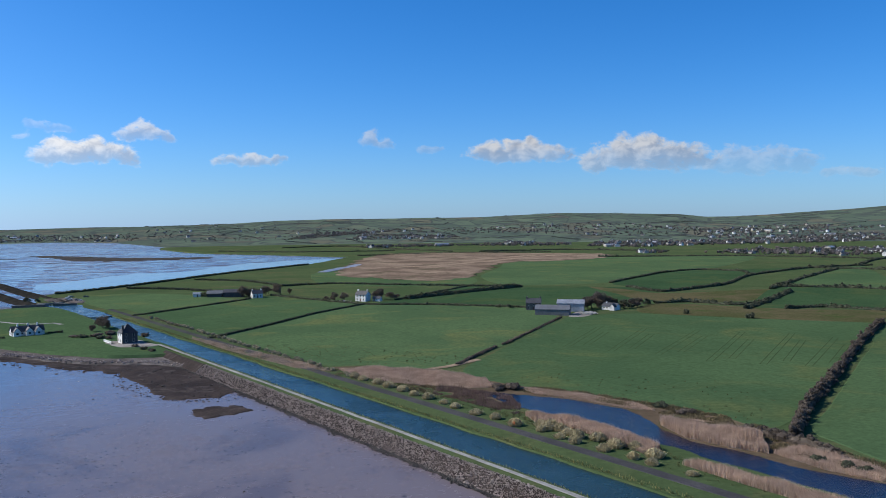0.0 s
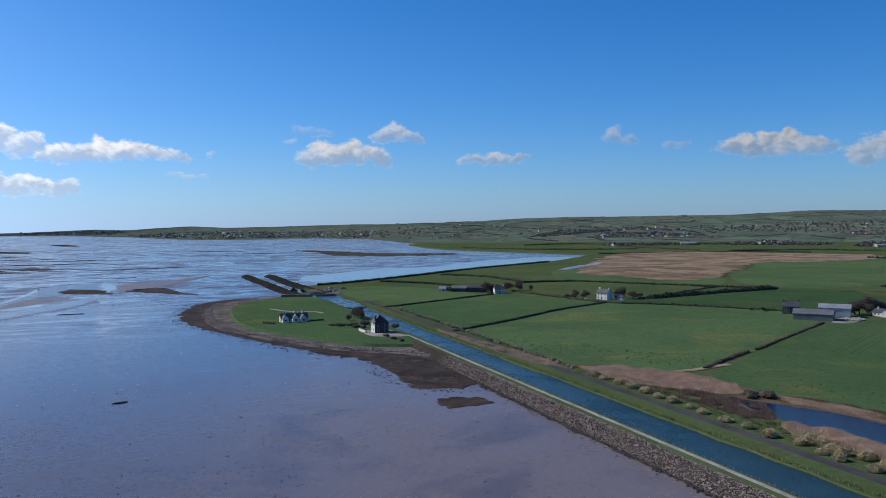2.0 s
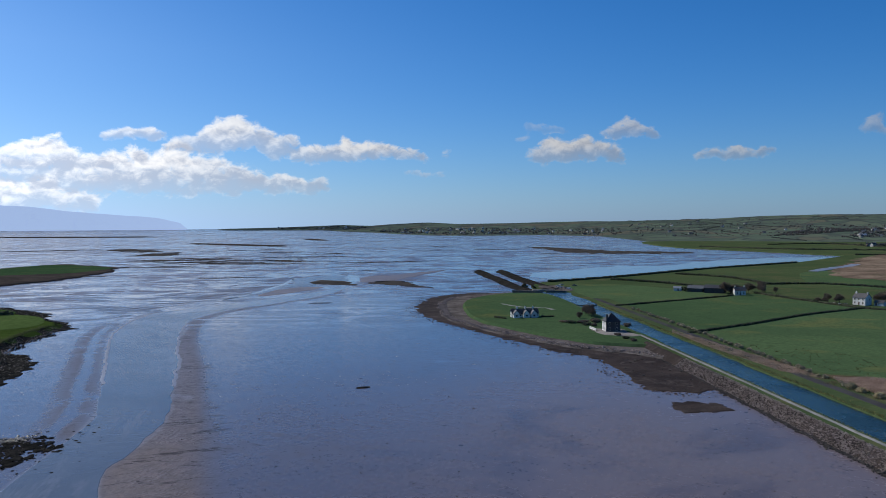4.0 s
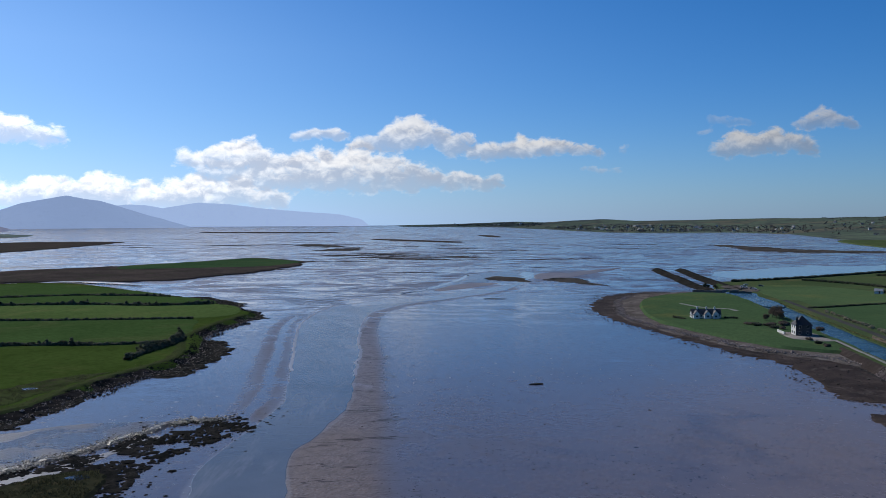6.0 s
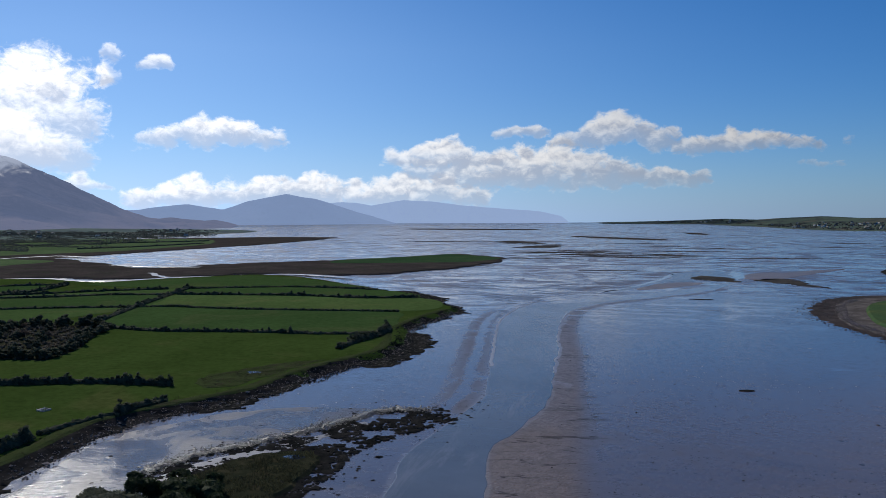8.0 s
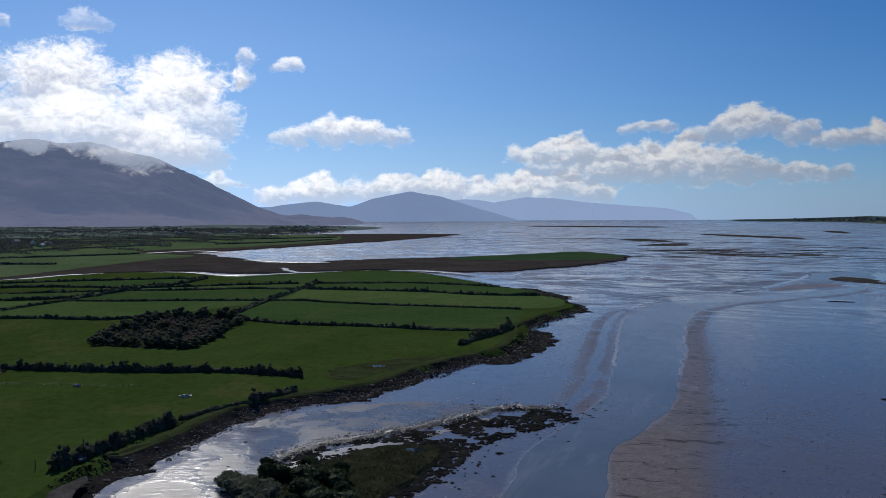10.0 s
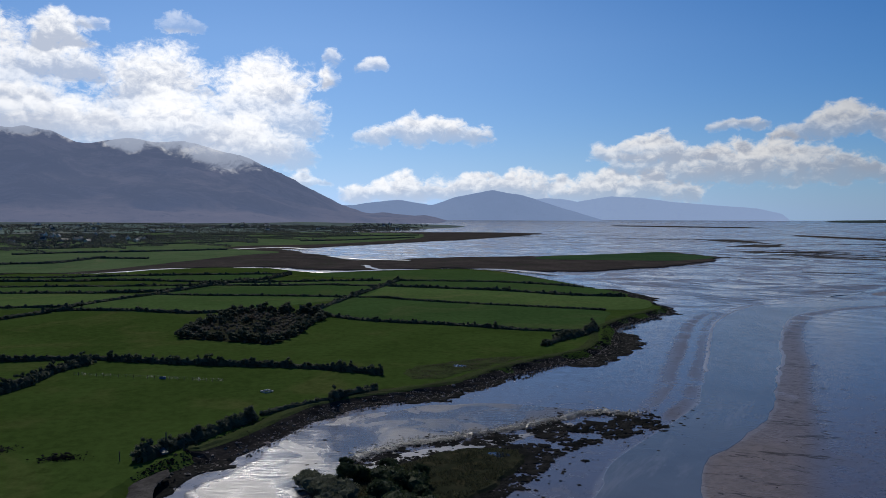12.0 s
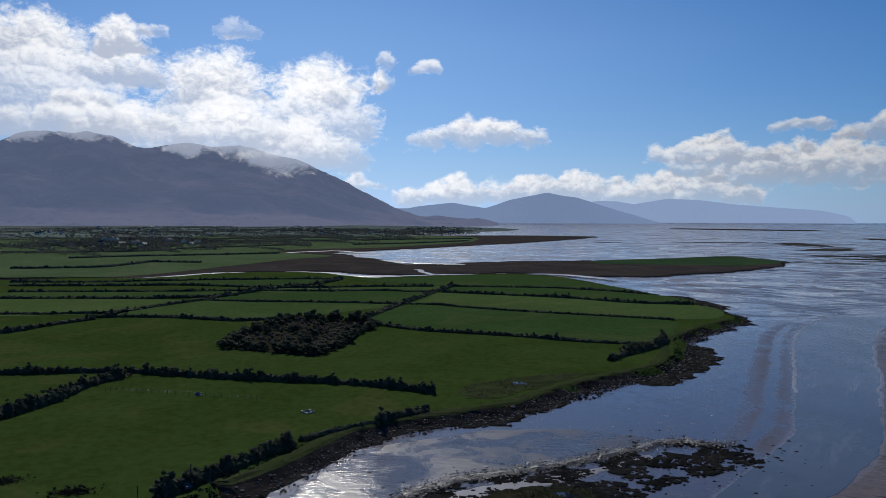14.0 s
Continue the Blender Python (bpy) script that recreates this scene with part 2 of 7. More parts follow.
    v3.inputs["Scale"].default_value = 0.85
    l.new(mix_of(n, l, 0.25, p, noise_colour(n, l, p, 0.5)), v3.inputs["Vector"])
    lumps = math_of(n, l, "MULTIPLY", ramp_of(n, l, v3.outputs["Distance"], 0.1, 0.7, 1.0, 0.0), math_of(n, l, "MULTIPLY", sand, ramp_of(n, l, mid, 0.38, 0.62, 0.3, 1.4)))
    h = math_of(n, l, "ADD", math_of(n, l, "MULTIPLY", h, 0.32), lumps)
    bump_of(n, l, b, h, 0.26, 0.35)
    return m


def plain(name, colour, rough=0.6, metal=0.0, grain=0.18, scale=1.2, var=0.0):
    """Paint, slate, concrete, timber: one colour, weathered at two scales."""
    m, n, l, b = tree_of(name)
    tc = n.new("ShaderNodeTexCoord").outputs["Object"]
    a = math_of(n, l, "MULTIPLY", noise_of(n, l, tc, scale, 6, 0.7), noise_of(n, l, tc, scale * 0.15, 3))
    col = mix_of(n, l, ramp_of(n, l, a, 0.12, 0.4, 0.0, 1.0), tuple(c * (1 - grain * 2) for c in colour), colour)
    if var:
        info = n.new("ShaderNodeObjectInfo")
        hs = n.new("ShaderNodeHueSaturation")
        l.new(ramp_of(n, l, info.outputs["Random"], 0, 1, 1 - var, 1 + var), hs.inputs["Value"])
        l.new(col, hs.inputs["Color"])
        col = hs.outputs[0]
    l.new(col, b.inputs["Base Color"])
    b.inputs["Roughness"].default_value, b.inputs["Metallic"].default_value = rough, metal
    return m


M_MUD = tidal_mud()
M_GRASS = earth("rough_grass", (0.060, 0.092, 0.040), (0.086, 0.116, 0.050), (0.118, 0.114, 0.056), 0.012, 0.5)
M_FIELD = earth("pasture", (0.054, 0.097, 0.045), (0.072, 0.121, 0.054), (0.108, 0.128, 0.050), 0.010, 0.5, spec=0.0, var=0.2)
# Same grass, darkened: cloud shadow and backlight on the south land put into its colour.
M_PASTURE = earth("shaded_south_pasture", (0.037, 0.065, 0.015), (0.048, 0.082, 0.020), (0.068, 0.084, 0.026), 0.012, 0.35, spec=0.0, var=0.12)
M_BOG = earth("dry_bog_grass", (0.15, 0.108, 0.078), (0.32, 0.24, 0.172), (0.11, 0.098, 0.058), 0.016, 0.2)
M_PALE = earth("bleached_grass", (0.26, 0.19, 0.135), (0.38, 0.29, 0.20), (0.17, 0.12, 0.085), 0.03, 0.5)
M_ROUGH = earth("rough_rush_pasture", (0.075, 0.08, 0.035), (0.12, 0.10, 0.055), (0.05, 0.085, 0.025), 0.02, 0.5)
# Pasture lightened and greyed: the haze of distance put into its colour.
M_FARPASTURE = earth("hazed_far_pasture", (0.080, 0.125, 0.055), (0.105, 0.155, 0.070), (0.13, 0.150, 0.075), 0.012, 0.3, var=0.15)
M_MARSH = earth("salt_marsh", (0.052, 0.045, 0.042), (0.086, 0.071, 0.062), (0.046, 0.056, 0.036), 0.022, 0.3, rough=0.9)
M_BEACH = earth("stony_shore", (0.10, 0.088, 0.080), (0.185, 0.163, 0.150), (0.05, 0.044, 0.040), 0.08, 1.4, rough=0.85)
M_WEED = earth("seaweed", (0.033, 0.026, 0.023), (0.064, 0.049, 0.042), (0.105, 0.085, 0.077), 0.06, 1.0, rough=0.85, spec=0.04)
M_BLACKWEED = earth("black_weed", (0.015, 0.016, 0.015), (0.036, 0.034, 0.031), (0.055, 0.050, 0.045), 0.12, 1.2, rough=1.0, spec=0.0)
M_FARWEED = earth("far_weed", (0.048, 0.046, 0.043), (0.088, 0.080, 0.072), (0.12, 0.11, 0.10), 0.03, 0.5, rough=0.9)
M_DARKROUGH = earth("dark_rough_grass", (0.028, 0.032, 0.019), (0.042, 0.043, 0.026), (0.07, 0.06, 0.035), 0.08, 0.9, spec=0.0)
M_SBANK = earth("sea_bank_grass", (0.048, 0.066, 0.024), (0.066, 0.080, 0.034), (0.060, 0.054, 0.036), 0.05, 0.9)
M_SHORE = earth("dark_stony_shore", (0.020, 0.019, 0.018), (0.042, 0.038, 0.035), (0.070, 0.064, 0.058), 0.12, 1.3, rough=0.9)
M_TRACK = earth("worn_track", (0.044, 0.072, 0.032), (0.056, 0.084, 0.038), None, 0.1, 1.0)
M_LANE = earth("muddy_lane", (0.07, 0.063, 0.058), (0.12, 0.11, 0.10), (0.05, 0.05, 0.035), 0.15, 1.2)
M_SAND = earth("wet_sand", (0.17, 0.125, 0.095), (0.24, 0.175, 0.13), (0.12, 0.095, 0.085), 0.05, 0.9, rough=0.42, spec=0.5)
M_REED = leafy("dry_reed", (0.44, 0.315, 0.235), (0.68, 0.52, 0.40))
M_REEDBASE = earth("reed_litter", (0.105, 0.078, 0.052), (0.17, 0.125, 0.085), (0.07, 0.078, 0.036), 0.06, 0.8)
M_SCRUB = leafy("rough_bank_grass", (0.10, 0.085, 0.045), (0.28, 0.22, 0.125))
M_DARKREED = leafy("dark_wet_reed", (0.15, 0.10, 0.085), (0.29, 0.20, 0.165))
M_RUNNEL = still_water("rippled_wet_film", (0.16, 0.155, 0.16), 0.42, 0.9, 0.7, True, comb=3.0)
M_TUSSOCK = leafy("tussock_blades", (0.36, 0.315, 0.175), (0.68, 0.58, 0.37))
M_HEDGE = leafy("hedge_leaves", (0.070, 0.082, 0.054), (0.160, 0.168, 0.110), 0.8, 0.5)
M_BARE = leafy("bare_twigs", (0.105, 0.085, 0.069), (0.21, 0.172, 0.138), 0.8, 0.45)
# Two far tree tones, paled for haze in the base colour, the dark one bluish.
M_FARWOOD = leafy("hazed_bare_trees", (0.11, 0.095, 0.09), (0.20, 0.175, 0.155))
M_FARDARK = leafy("hazed_dark_trees", (0.075, 0.088, 0.080), (0.135, 0.148, 0.125), 0.8, 0.45)
M_LEAF = leafy("evergreen_leaves", (0.030, 0.045, 0.022), (0.075, 0.098, 0.042), 0.7, 0.4)
M_BARK = plain("bark", (0.09, 0.07, 0.055), 0.9)
M_ROCK = earth("shore_rock", (0.235, 0.192, 0.168), (0.38, 0.32, 0.288), (0.15, 0.124, 0.108), 0.3, 1.6)
M_DARKROCK = earth("weedy_rock", (0.030, 0.027, 0.024), (0.070, 0.062, 0.055), (0.13, 0.115, 0.10), 0.3, 1.6, rough=0.7, spec=0.2)
M_WETROCK = earth("wet_rock", (0.030, 0.029, 0.028), (0.070, 0.066, 0.062), (0.03, 0.028, 0.026), 0.3, 1.6, rough=0.45, spec=0.45)
M_CANAL = still_water("canal_water", (0.011, 0.027, 0.030), 0.17, 0.5, 1.2, spec=0.26)
M_POND = still_water("pond_water", (0.004, 0.006, 0.016), 0.14, 0.45, 1.6, True, spec=0.34)
M_RIVER = still_water("river_water", (0.070, 0.074, 0.082), 0.22, 0.22, 0.35, True, streaks=True)
M_FILM = still_water("wet_film", (0.16, 0.155, 0.16), 0.34, 0.25, 0.8, True)
M_REACH = still_water("smooth_reach", (0.095, 0.096, 0.103), 0.13, 0.04, 0.35, True, spec=0.78)
M_SHEET = still_water("shallow_sheet", (0.10, 0.105, 0.12), 0.10, 0.03, 0.3, True, spec=0.8)
# Wet silt of the channel lip; the sky's sheen is put into a pale base.
M_LIP = still_water("silt_lip_sheen", (0.17, 0.166, 0.18), 0.34, 0.3, 0.8, True, spec=0.6)
M_ASPHALT = earth("asphalt", (0.055, 0.055, 0.06), (0.085, 0.083, 0.088), None, 0.05, 2.0, rough=0.85, bump=0.1)
M_CONCRETE = earth("weathered_concrete", (0.23, 0.23, 0.22), (0.35, 0.342, 0.325), (0.16, 0.17, 0.13), 0.1, 1.2, rough=0.8, bump=0.1)
M_GRAVEL = earth("gravel_yard", (0.24, 0.22, 0.20), (0.36, 0.33, 0.30), (0.14, 0.13, 0.11), 0.1, 1.5)
M_WHITE = plain("white_render", (0.78, 0.77, 0.74), 0.8, var=0.08)
M_CREAM = plain("pale_render", (0.58, 0.54, 0.47), 0.8, var=0.25)
M_STONE = plain("grey_stone_wall", (0.16, 0.145, 0.13), 0.9)
M_DARKWALL = plain("slate_hung_wall", (0.065, 0.062, 0.065), 0.8)
M_SLATE = plain("slate_roof", (0.052, 0.053, 0.058), 0.6, var=0.3)
M_SLATEDARK = plain("dark_slate_roof", (0.028, 0.03, 0.036), 0.7)
M_TIN = plain("galvanised_sheet", (0.42, 0.44, 0.46), 0.45, 0.4)
M_TINDARK = plain("weathered_sheet", (0.17, 0.175, 0.18), 0.55, 0.2)
M_GLASS = plain("window_pane", (0.02, 0.025, 0.03), 0.08, grain=0.0)
M_TIMBER = plain("old_timber", (0.13, 0.10, 0.075), 0.85)
M_DOOR = plain("painted_door", (0.10, 0.05, 0.04), 0.5)
M_BLUE = plain("blue_plastic", (0.05, 0.13, 0.30), 0.4)
M_ORANGE = plain("orange_plastic", (0.62, 0.14, 0.03), 0.5)


# ---- mesh helpers ----
def link(name, verts, faces, material, smooth=False, parent=None, label=""):
    me = bpy.data.meshes.new(name)
    me.from_pydata([tuple(v) for v in verts], [], [tuple(f) for f in faces])
    if material:
        me.materials.append(material)
    if smooth:
        me.shade_smooth()
    ob = new(name, me)
    if parent:
        ob.parent = parent
    if label:
        ob["label"] = label
    return ob


def quads(name, corners, material, parent=None):
    """Many loose quads, from an array of (n, 4, 3)."""
    n = len(corners)
    me = bpy.data.meshes.new(name)
    me.vertices.add(4 * n)
    me.vertices.foreach_set("co", np.asarray(corners, np.float32).ravel())
    me.loops.add(4 * n)
    me.loops.foreach_set("vertex_index", np.arange(4 * n, dtype=np.int32))
    me.polygons.add(n)
    me.polygons.foreach_set("loop_start", np.arange(0, 4 * n, 4, dtype=np.int32))
    me.update(calc_edges=True)
    me.materials.append(material)
    ob = new(name, me)
    if parent:
        ob.parent = parent
    return ob


def lift(r):
    """The far ground climbs a little, in place of the miles of bay and land that lie beyond the clipping distance."""
    s = np.maximum(0.0, (np.asarray(r, float) - 2200) / 2700)
    return 16 * s * s


def line(pts, step=6.0, closed=False):
    """A smooth line through plan points, in even steps."""
    p = [np.array(q, float) for q in pts]
    n, out = len(p), []
    for i in range(n if closed else n - 1):
        if closed:
            a, b, c, d = p[i - 1], p[i], p[(i + 1) % n], p[(i + 2) % n]
        else:
            a, b, c, d = p[max(i - 1, 0)], p[i], p[i + 1], p[min(i + 2, n - 1)]
        k = max(1, int(np.linalg.norm(c - b) / step))
        for j in range(k):
            t = j / k
            q = 0.5 * (2 * b + (c - a) * t + (2 * a - 5 * b + 4 * c - d) * t * t + (3 * b - a - 3 * c + d) * t ** 3)
            out.append(b + (c - b) * t + 0.75 * (q - b - (c - b) * t))
    if not closed:
        out.append(p[-1])
    return np.array(out)


def worn(pts, amp, size=12.0, seed=0.0):
    """The same line with a natural, uneven edge."""
    out = []
    for x, y in pts:
        v = noise.fractal(Vector((x / size, y / size, seed)), 0.8, 2.2, 5)
        w = noise.fractal(Vector((x / size, y / size, seed + 31.7)), 0.8, 2.2, 5)
        out.append((x + amp * v, y + amp * w))
    return np.array(out)


def plate(name, pts, z, material, amp=1.0, step=6.0, size=12.0, slope=1.0, depth=0.6, kind="structure", label="", category="", smooth_line=True):
    """A piece of ground with an uneven outline and sloping edges. z: height, or a function of x, y."""
    p = line(pts, step, True) if smooth_line else np.array(pts, float)
    if amp:
        p = worn(p, amp, size, len(name) * 1.3)
    area = 0.5 * np.sum(p[:, 0] * np.roll(p[:, 1], -1) - p[:, 1] * np.roll(p[:, 0], -1))
    if area < 0:
        p = p[::-1]
    n = len(p)
    tan = np.roll(p, -1, 0) - np.roll(p, 1, 0)
    tan /= np.maximum(np.linalg.norm(tan, axis=1), 1e-6)[:, None]
    out = p + np.stack([tan[:, 1], -tan[:, 0]], 1) * slope
    base = lift(np.hypot(p[:, 0], p[:, 1]))
    top = [(x, y, z + h) for (x, y), h in zip(p, base)]
    low = [(x, y, z + h - depth) for (x, y), h in zip(out, base)]
    faces = [tuple(t) for t in tessellate_polygon([[Vector((x, y, 0)) for x, y in p]])]
    fixed = []
    for a, b, c in faces:
        cr = (p[b][0] - p[a][0]) * (p[c][1] - p[a][1]) - (p[b][1] - p[a][1]) * (p[c][0] - p[a][0])
        fixed.append((a, b, c) if cr > 0 else (a, c, b))
    fixed += [(i, n + i, n + (i + 1) % n, (i + 1) % n) for i in range(n)]
    ob = link(name, top + low, fixed, material)
    return tagged(ob, label, category, "", kind)


def ribbon(name, pts, profile, material, kind="structure", label="", category="", rough=0.0, cap=False):
    """A profile of (offset to the right, height) swept along a plan line."""
    p = np.array(pts, float)
    tan = np.gradient(p, axis=0)
    tan /= np.linalg.norm(tan, axis=1)[:, None]
    nor = np.stack([tan[:, 1], -tan[:, 0]], 1)
    verts, faces, k = [], [], len(profile)
    for i in range(len(p)):
        h0 = float(lift(np.hypot(*p[i])))
        for j, (o, h) in enumerate(profile):
            q = p[i] + nor[i] * o
            j1 = noise.noise(Vector((q[0] * 0.4, q[1] * 0.4, j))) * rough
            verts.append((q[0] + j1, q[1] - j1, h + h0 + (j1 if h > 0.3 else 0)))
    for i in range(len(p) - 1):
        for j in range(k - 1):
            faces.append((i * k + j, i * k + j + 1, (i + 1) * k + j + 1, (i + 1) * k + j))
    ob = link(name, verts, faces, material)
    return tagged(ob, label, category, "", kind)


rng = np.random.default_rng(7)


def tris(name, corners, material, parent=None):
    """Many loose triangles, from an array of (n, 3, 3)."""
    n = len(corners)
    me = bpy.data.meshes.new(name)
    me.vertices.add(3 * n)
    me.vertices.foreach_set("co", np.asarray(corners, np.float32).ravel())
    me.loops.add(3 * n)
    me.loops.foreach_set("vertex_index", np.arange(3 * n, dtype=np.int32))
    me.polygons.add(n)
    me.polygons.foreach_set("loop_start", np.arange(0, 3 * n, 3, dtype=np.int32))
    me.update(calc_edges=True)
    me.materials.append(material)
    ob = new(name, me)
    if parent:
        ob.parent = parent
    return ob


def unit_ball(level):
    bm = bmesh.new()
    bmesh.ops.create_icosphere(bm, subdivisions=level, radius=1.0)
    v = np.array([q.co[:] for q in bm.verts])
    f = np.array([[q.index for q in t.verts] for t in bm.faces])
    bm.free()
    return v, f


BALL1, BALL2 = unit_ball(1), unit_ball(2)


def leaves(centres, size):
    """Loose leaf sprays: small triangles turned at random."""
    n = len(centres)
    d = rng.normal(size=(n, 3, 3))
    d -= d.mean(1, keepdims=True)
    d /= np.linalg.norm(d, axis=2, keepdims=True)
    return np.asarray(centres)[:, None] + d * (size * rng.uniform(0.45, 0.85, (n, 1, 1)))


def foliage(c, radii, leaf, n, fine=False):
    """One clump: a rough uneven body with loose sprays on and round it."""
    v, f = BALL2 if fine else BALL1
    body = np.array(c) + (v + rng.normal(size=v.shape) * 0.08) * np.array(radii) * rng.uniform(0.75, 1.02, (len(v), 1))
    return np.concatenate([body[f], leaves(in_blob(n, c, np.array(radii) * 1.12, 0.75), leaf)])


def blades(c, h, width, lean):
    """Standing blades: thin pointed triangles from base points c, of heights h."""
    n = len(c)
    a = rng.uniform(0, 6.28, n)
    s = np.column_stack([np.cos(a), np.sin(a), np.zeros(n)]) * width / 2
    top = c + np.column_stack([rng.normal(size=n) * lean * h, rng.normal(size=n) * lean * h, h])
    return np.stack([c - s, c + s, top], 1)


def in_blob(n, centre, radii, shell=0.5):
    d = rng.normal(size=(n, 3))
    d /= np.linalg.norm(d, axis=1)[:, None]
    return np.array(centre) + d * np.array(radii) * (shell + (1 - shell) * rng.random((n, 1)) ** 0.5)


def hedge(pts, height=2.4, width=2.4, material=None, gaps=0.12, leaf=0.6, density=9, z=2.0, label="dark overgrown field hedge between green pastures", tall=0.0, ball=1.0):
    """Leafy clumps along a field edge, of uneven height, with few gaps; tall: how often it grows into a small tree. ball: the clumps' size."""
    out, was, stretch = [], None, []
    for x, y in line(pts, 1.35 * ball):
        if len(out) > 70:
            stretch.append(out)
            out = []
        g = noise.noise(Vector((x * 0.05, y * 0.05, 3.1)))
        if g < -0.75 + gaps * 2.6 and rng.random() < 0.8:
            continue
        h = height * (0.72 + 0.45 * g + rng.uniform(-0.1, 0.2))
        w = width * rng.uniform(0.8, 1.15) / 2
        if rng.random() < tall:
            h, w = h * rng.uniform(1.2, 1.5), w * 1.2
        z0 = z + float(lift(np.hypot(x, y)))
        # the dense middle of the hedge
        a = np.array([(x, y, z0)]) + rng.normal(size=(7, 3)) * 0.12 * ball
        d = np.array((pts[-1][1] - pts[0][1], pts[0][0] - pts[-1][0], 0.0))
        d /= np.linalg.norm(d)
        for i, (o, t) in enumerate(((-0.7, -0.1), (-0.72, 0.3), (-0.4, 0.55), (0, 0.64), (0.4, 0.55), (0.72, 0.3), (0.7, -0.1))):
            a[i] += d * o * w + np.array((0, 0, t * h))
        if was is not None and np.hypot(*(was[3] - a[3])[:2]) < 4 * ball + 1:
            out.append(np.concatenate([np.stack([was[:-1], a[:-1], a[1:]], 1), np.stack([was[:-1], a[1:], was[1:]], 1)]))
        was = a
        for _ in range(int(np.clip(h * w * 0.95 / ball ** 2, 2, 8))):
            a, t = rng.uniform(0, math.pi), rng.random() ** 0.4
            r = ball * rng.uniform(0.5, 0.85)
            o = math.cos(a) * t * max(w - r * 0.5, 0.1)
            c = (x + o * rng.uniform(0.6, 1) + rng.normal() * 0.3, y + o * rng.uniform(-1, 1) + rng.normal() * 0.3, z0 + max(r * 0.6, math.sin(a) * t * (h - r * 0.8)))
            out.append(foliage(c, (r, r, r * 0.9), leaf, density))
    if out:
        stretch.append(out)
    root = tagged(new("hedge"), label, "hedge")
    base = np.array((pts[0][0], pts[0][1], z + float(lift(np.hypot(*pts[0])))))
    root.location = base
    for out in stretch:
        tris("hedge_stretch", np.concatenate(out) - base, material or M_HEDGE, root)
    return root


def bush(x, y, h, w, material=None, z=2.0, leaf=0.5, name="bush", label="dark scrubby bush in rough grass", n=160):
    c = [foliage((x + rng.normal() * w * 0.22, y + rng.normal() * w * 0.22, z + h * rng.uniform(0.3, 0.55)), (w * 0.34, w * 0.34, h * 0.42), leaf, n // 6, True) for _ in range(6)]
    return tagged(tris(name, np.concatenate(c), material or M_HEDGE), label, "bush")


def tube(path, radii, sides=6):
    v, f = [], []
    for i, q in enumerate(path):
        t = Vector(path[min(i + 1, len(path) - 1)]) - Vector(path[max(i - 1, 0)])
        a = t.orthogonal().normalized()
        b = t.cross(a).normalized()
        for k in range(sides):
            w = 2 * math.pi * k / sides
            v.append(Vector(q) + (a * math.cos(w) + b * math.sin(w)) * radii[i])
    for i in range(len(path) - 1):
        for k in range(sides):
            f.append((i * sides + k, i * sides + (k + 1) % sides, (i + 1) * sides + (k + 1) % sides, (i + 1) * sides + k))
    return v, f


def make_tree(name, label, h, w, leafmat, leaf=0.5, count=900, bare=False):
    """A tapered trunk with limbs, and a crown of many small clumps with gaps."""
    root = tagged(new(name), label, "tree")
    path = [(0, 0, -0.4), (0.05 * h * rng.normal() * 0.3, 0.02 * h, h * 0.2), (0.03 * h, 0.0, h * 0.45), (0.0, 0.03 * h, h * 0.8)]
    v, f = tube(path, [h * 0.035, h * 0.028, h * 0.02, h * 0.006])
    clumps = []
    for k in range(11):
        a, t = k * 2.4 + rng.uniform(-0.4, 0.4), rng.uniform(0.22, 0.75)
        s = np.array([0.02 * h, 0.01 * h, h * t])
        reach = w * 0.5 * rng.uniform(0.55, 1.0) * (1.1 - 0.5 * t)
        e = s + np.array([math.cos(a) * reach, math.sin(a) * reach, h * rng.uniform(0.08, 0.24)])
        lv, lf = tube([s, (s + e) / 2 + np.array([0, 0, -0.03 * h]), e], [h * 0.012, h * 0.008, h * 0.003], 4)
        f += [tuple(i + len(v) for i in q) for q in lf]
        v += lv
        clumps.append((e, w * rng.uniform(0.14, 0.24)))
    clumps.append((np.array([0, 0, h * 0.88]), w * 0.2))
    link("trunk", v, f, M_BARK, parent=root)
    if bare:
        c = [leaves(in_blob(count // len(clumps), e, (r * 1.5, r * 1.5, r * 1.3), 0.1), leaf) for e, r in clumps]
        tris("crown", np.concatenate(c), leafmat, root)
        return root
    c = [np.concatenate([foliage(e + rng.normal(size=3) * r * 0.5, (r * q, r * q, r * q * 0.8), leaf, count // len(clumps) // 3) for q in (0.95, 0.7, 0.6)]) for e, r in clumps]
    tris("crown", np.concatenate(c), leafmat, root)
    return root


def inside(x, y, poly):
    p = np.array(poly, float)
    q = np.roll(p, -1, 0)
    hit = ((p[:, 1] > y) != (q[:, 1] > y)) & (x < (q[:, 0] - p[:, 0]) * (y - p[:, 1]) / (q[:, 1] - p[:, 1] + 1e-9) + p[:, 0])
    return bool(hit.sum() % 2)


def scatter(poly, n):
    """n plan points at random within a polygon."""
    p = np.array(poly, float)
    q = np.roll(p, -1, 0)
    got = np.zeros((0, 2))
    for _ in range(30):
        c = rng.uniform(p.min(0), p.max(0), (max(2 * n, 64), 2))
        odd = np.zeros(len(c), bool)
        for (ax, ay), (bx, by) in zip(p, q):
            odd ^= ((ay > c[:, 1]) != (by > c[:, 1])) & (c[:, 0] < (bx - ax) * (c[:, 1] - ay) / (by - ay + 1e-9) + ax)
        got = np.vstack([got, c[odd]])
        if len(got) >= n:
            break
    return got[:n]


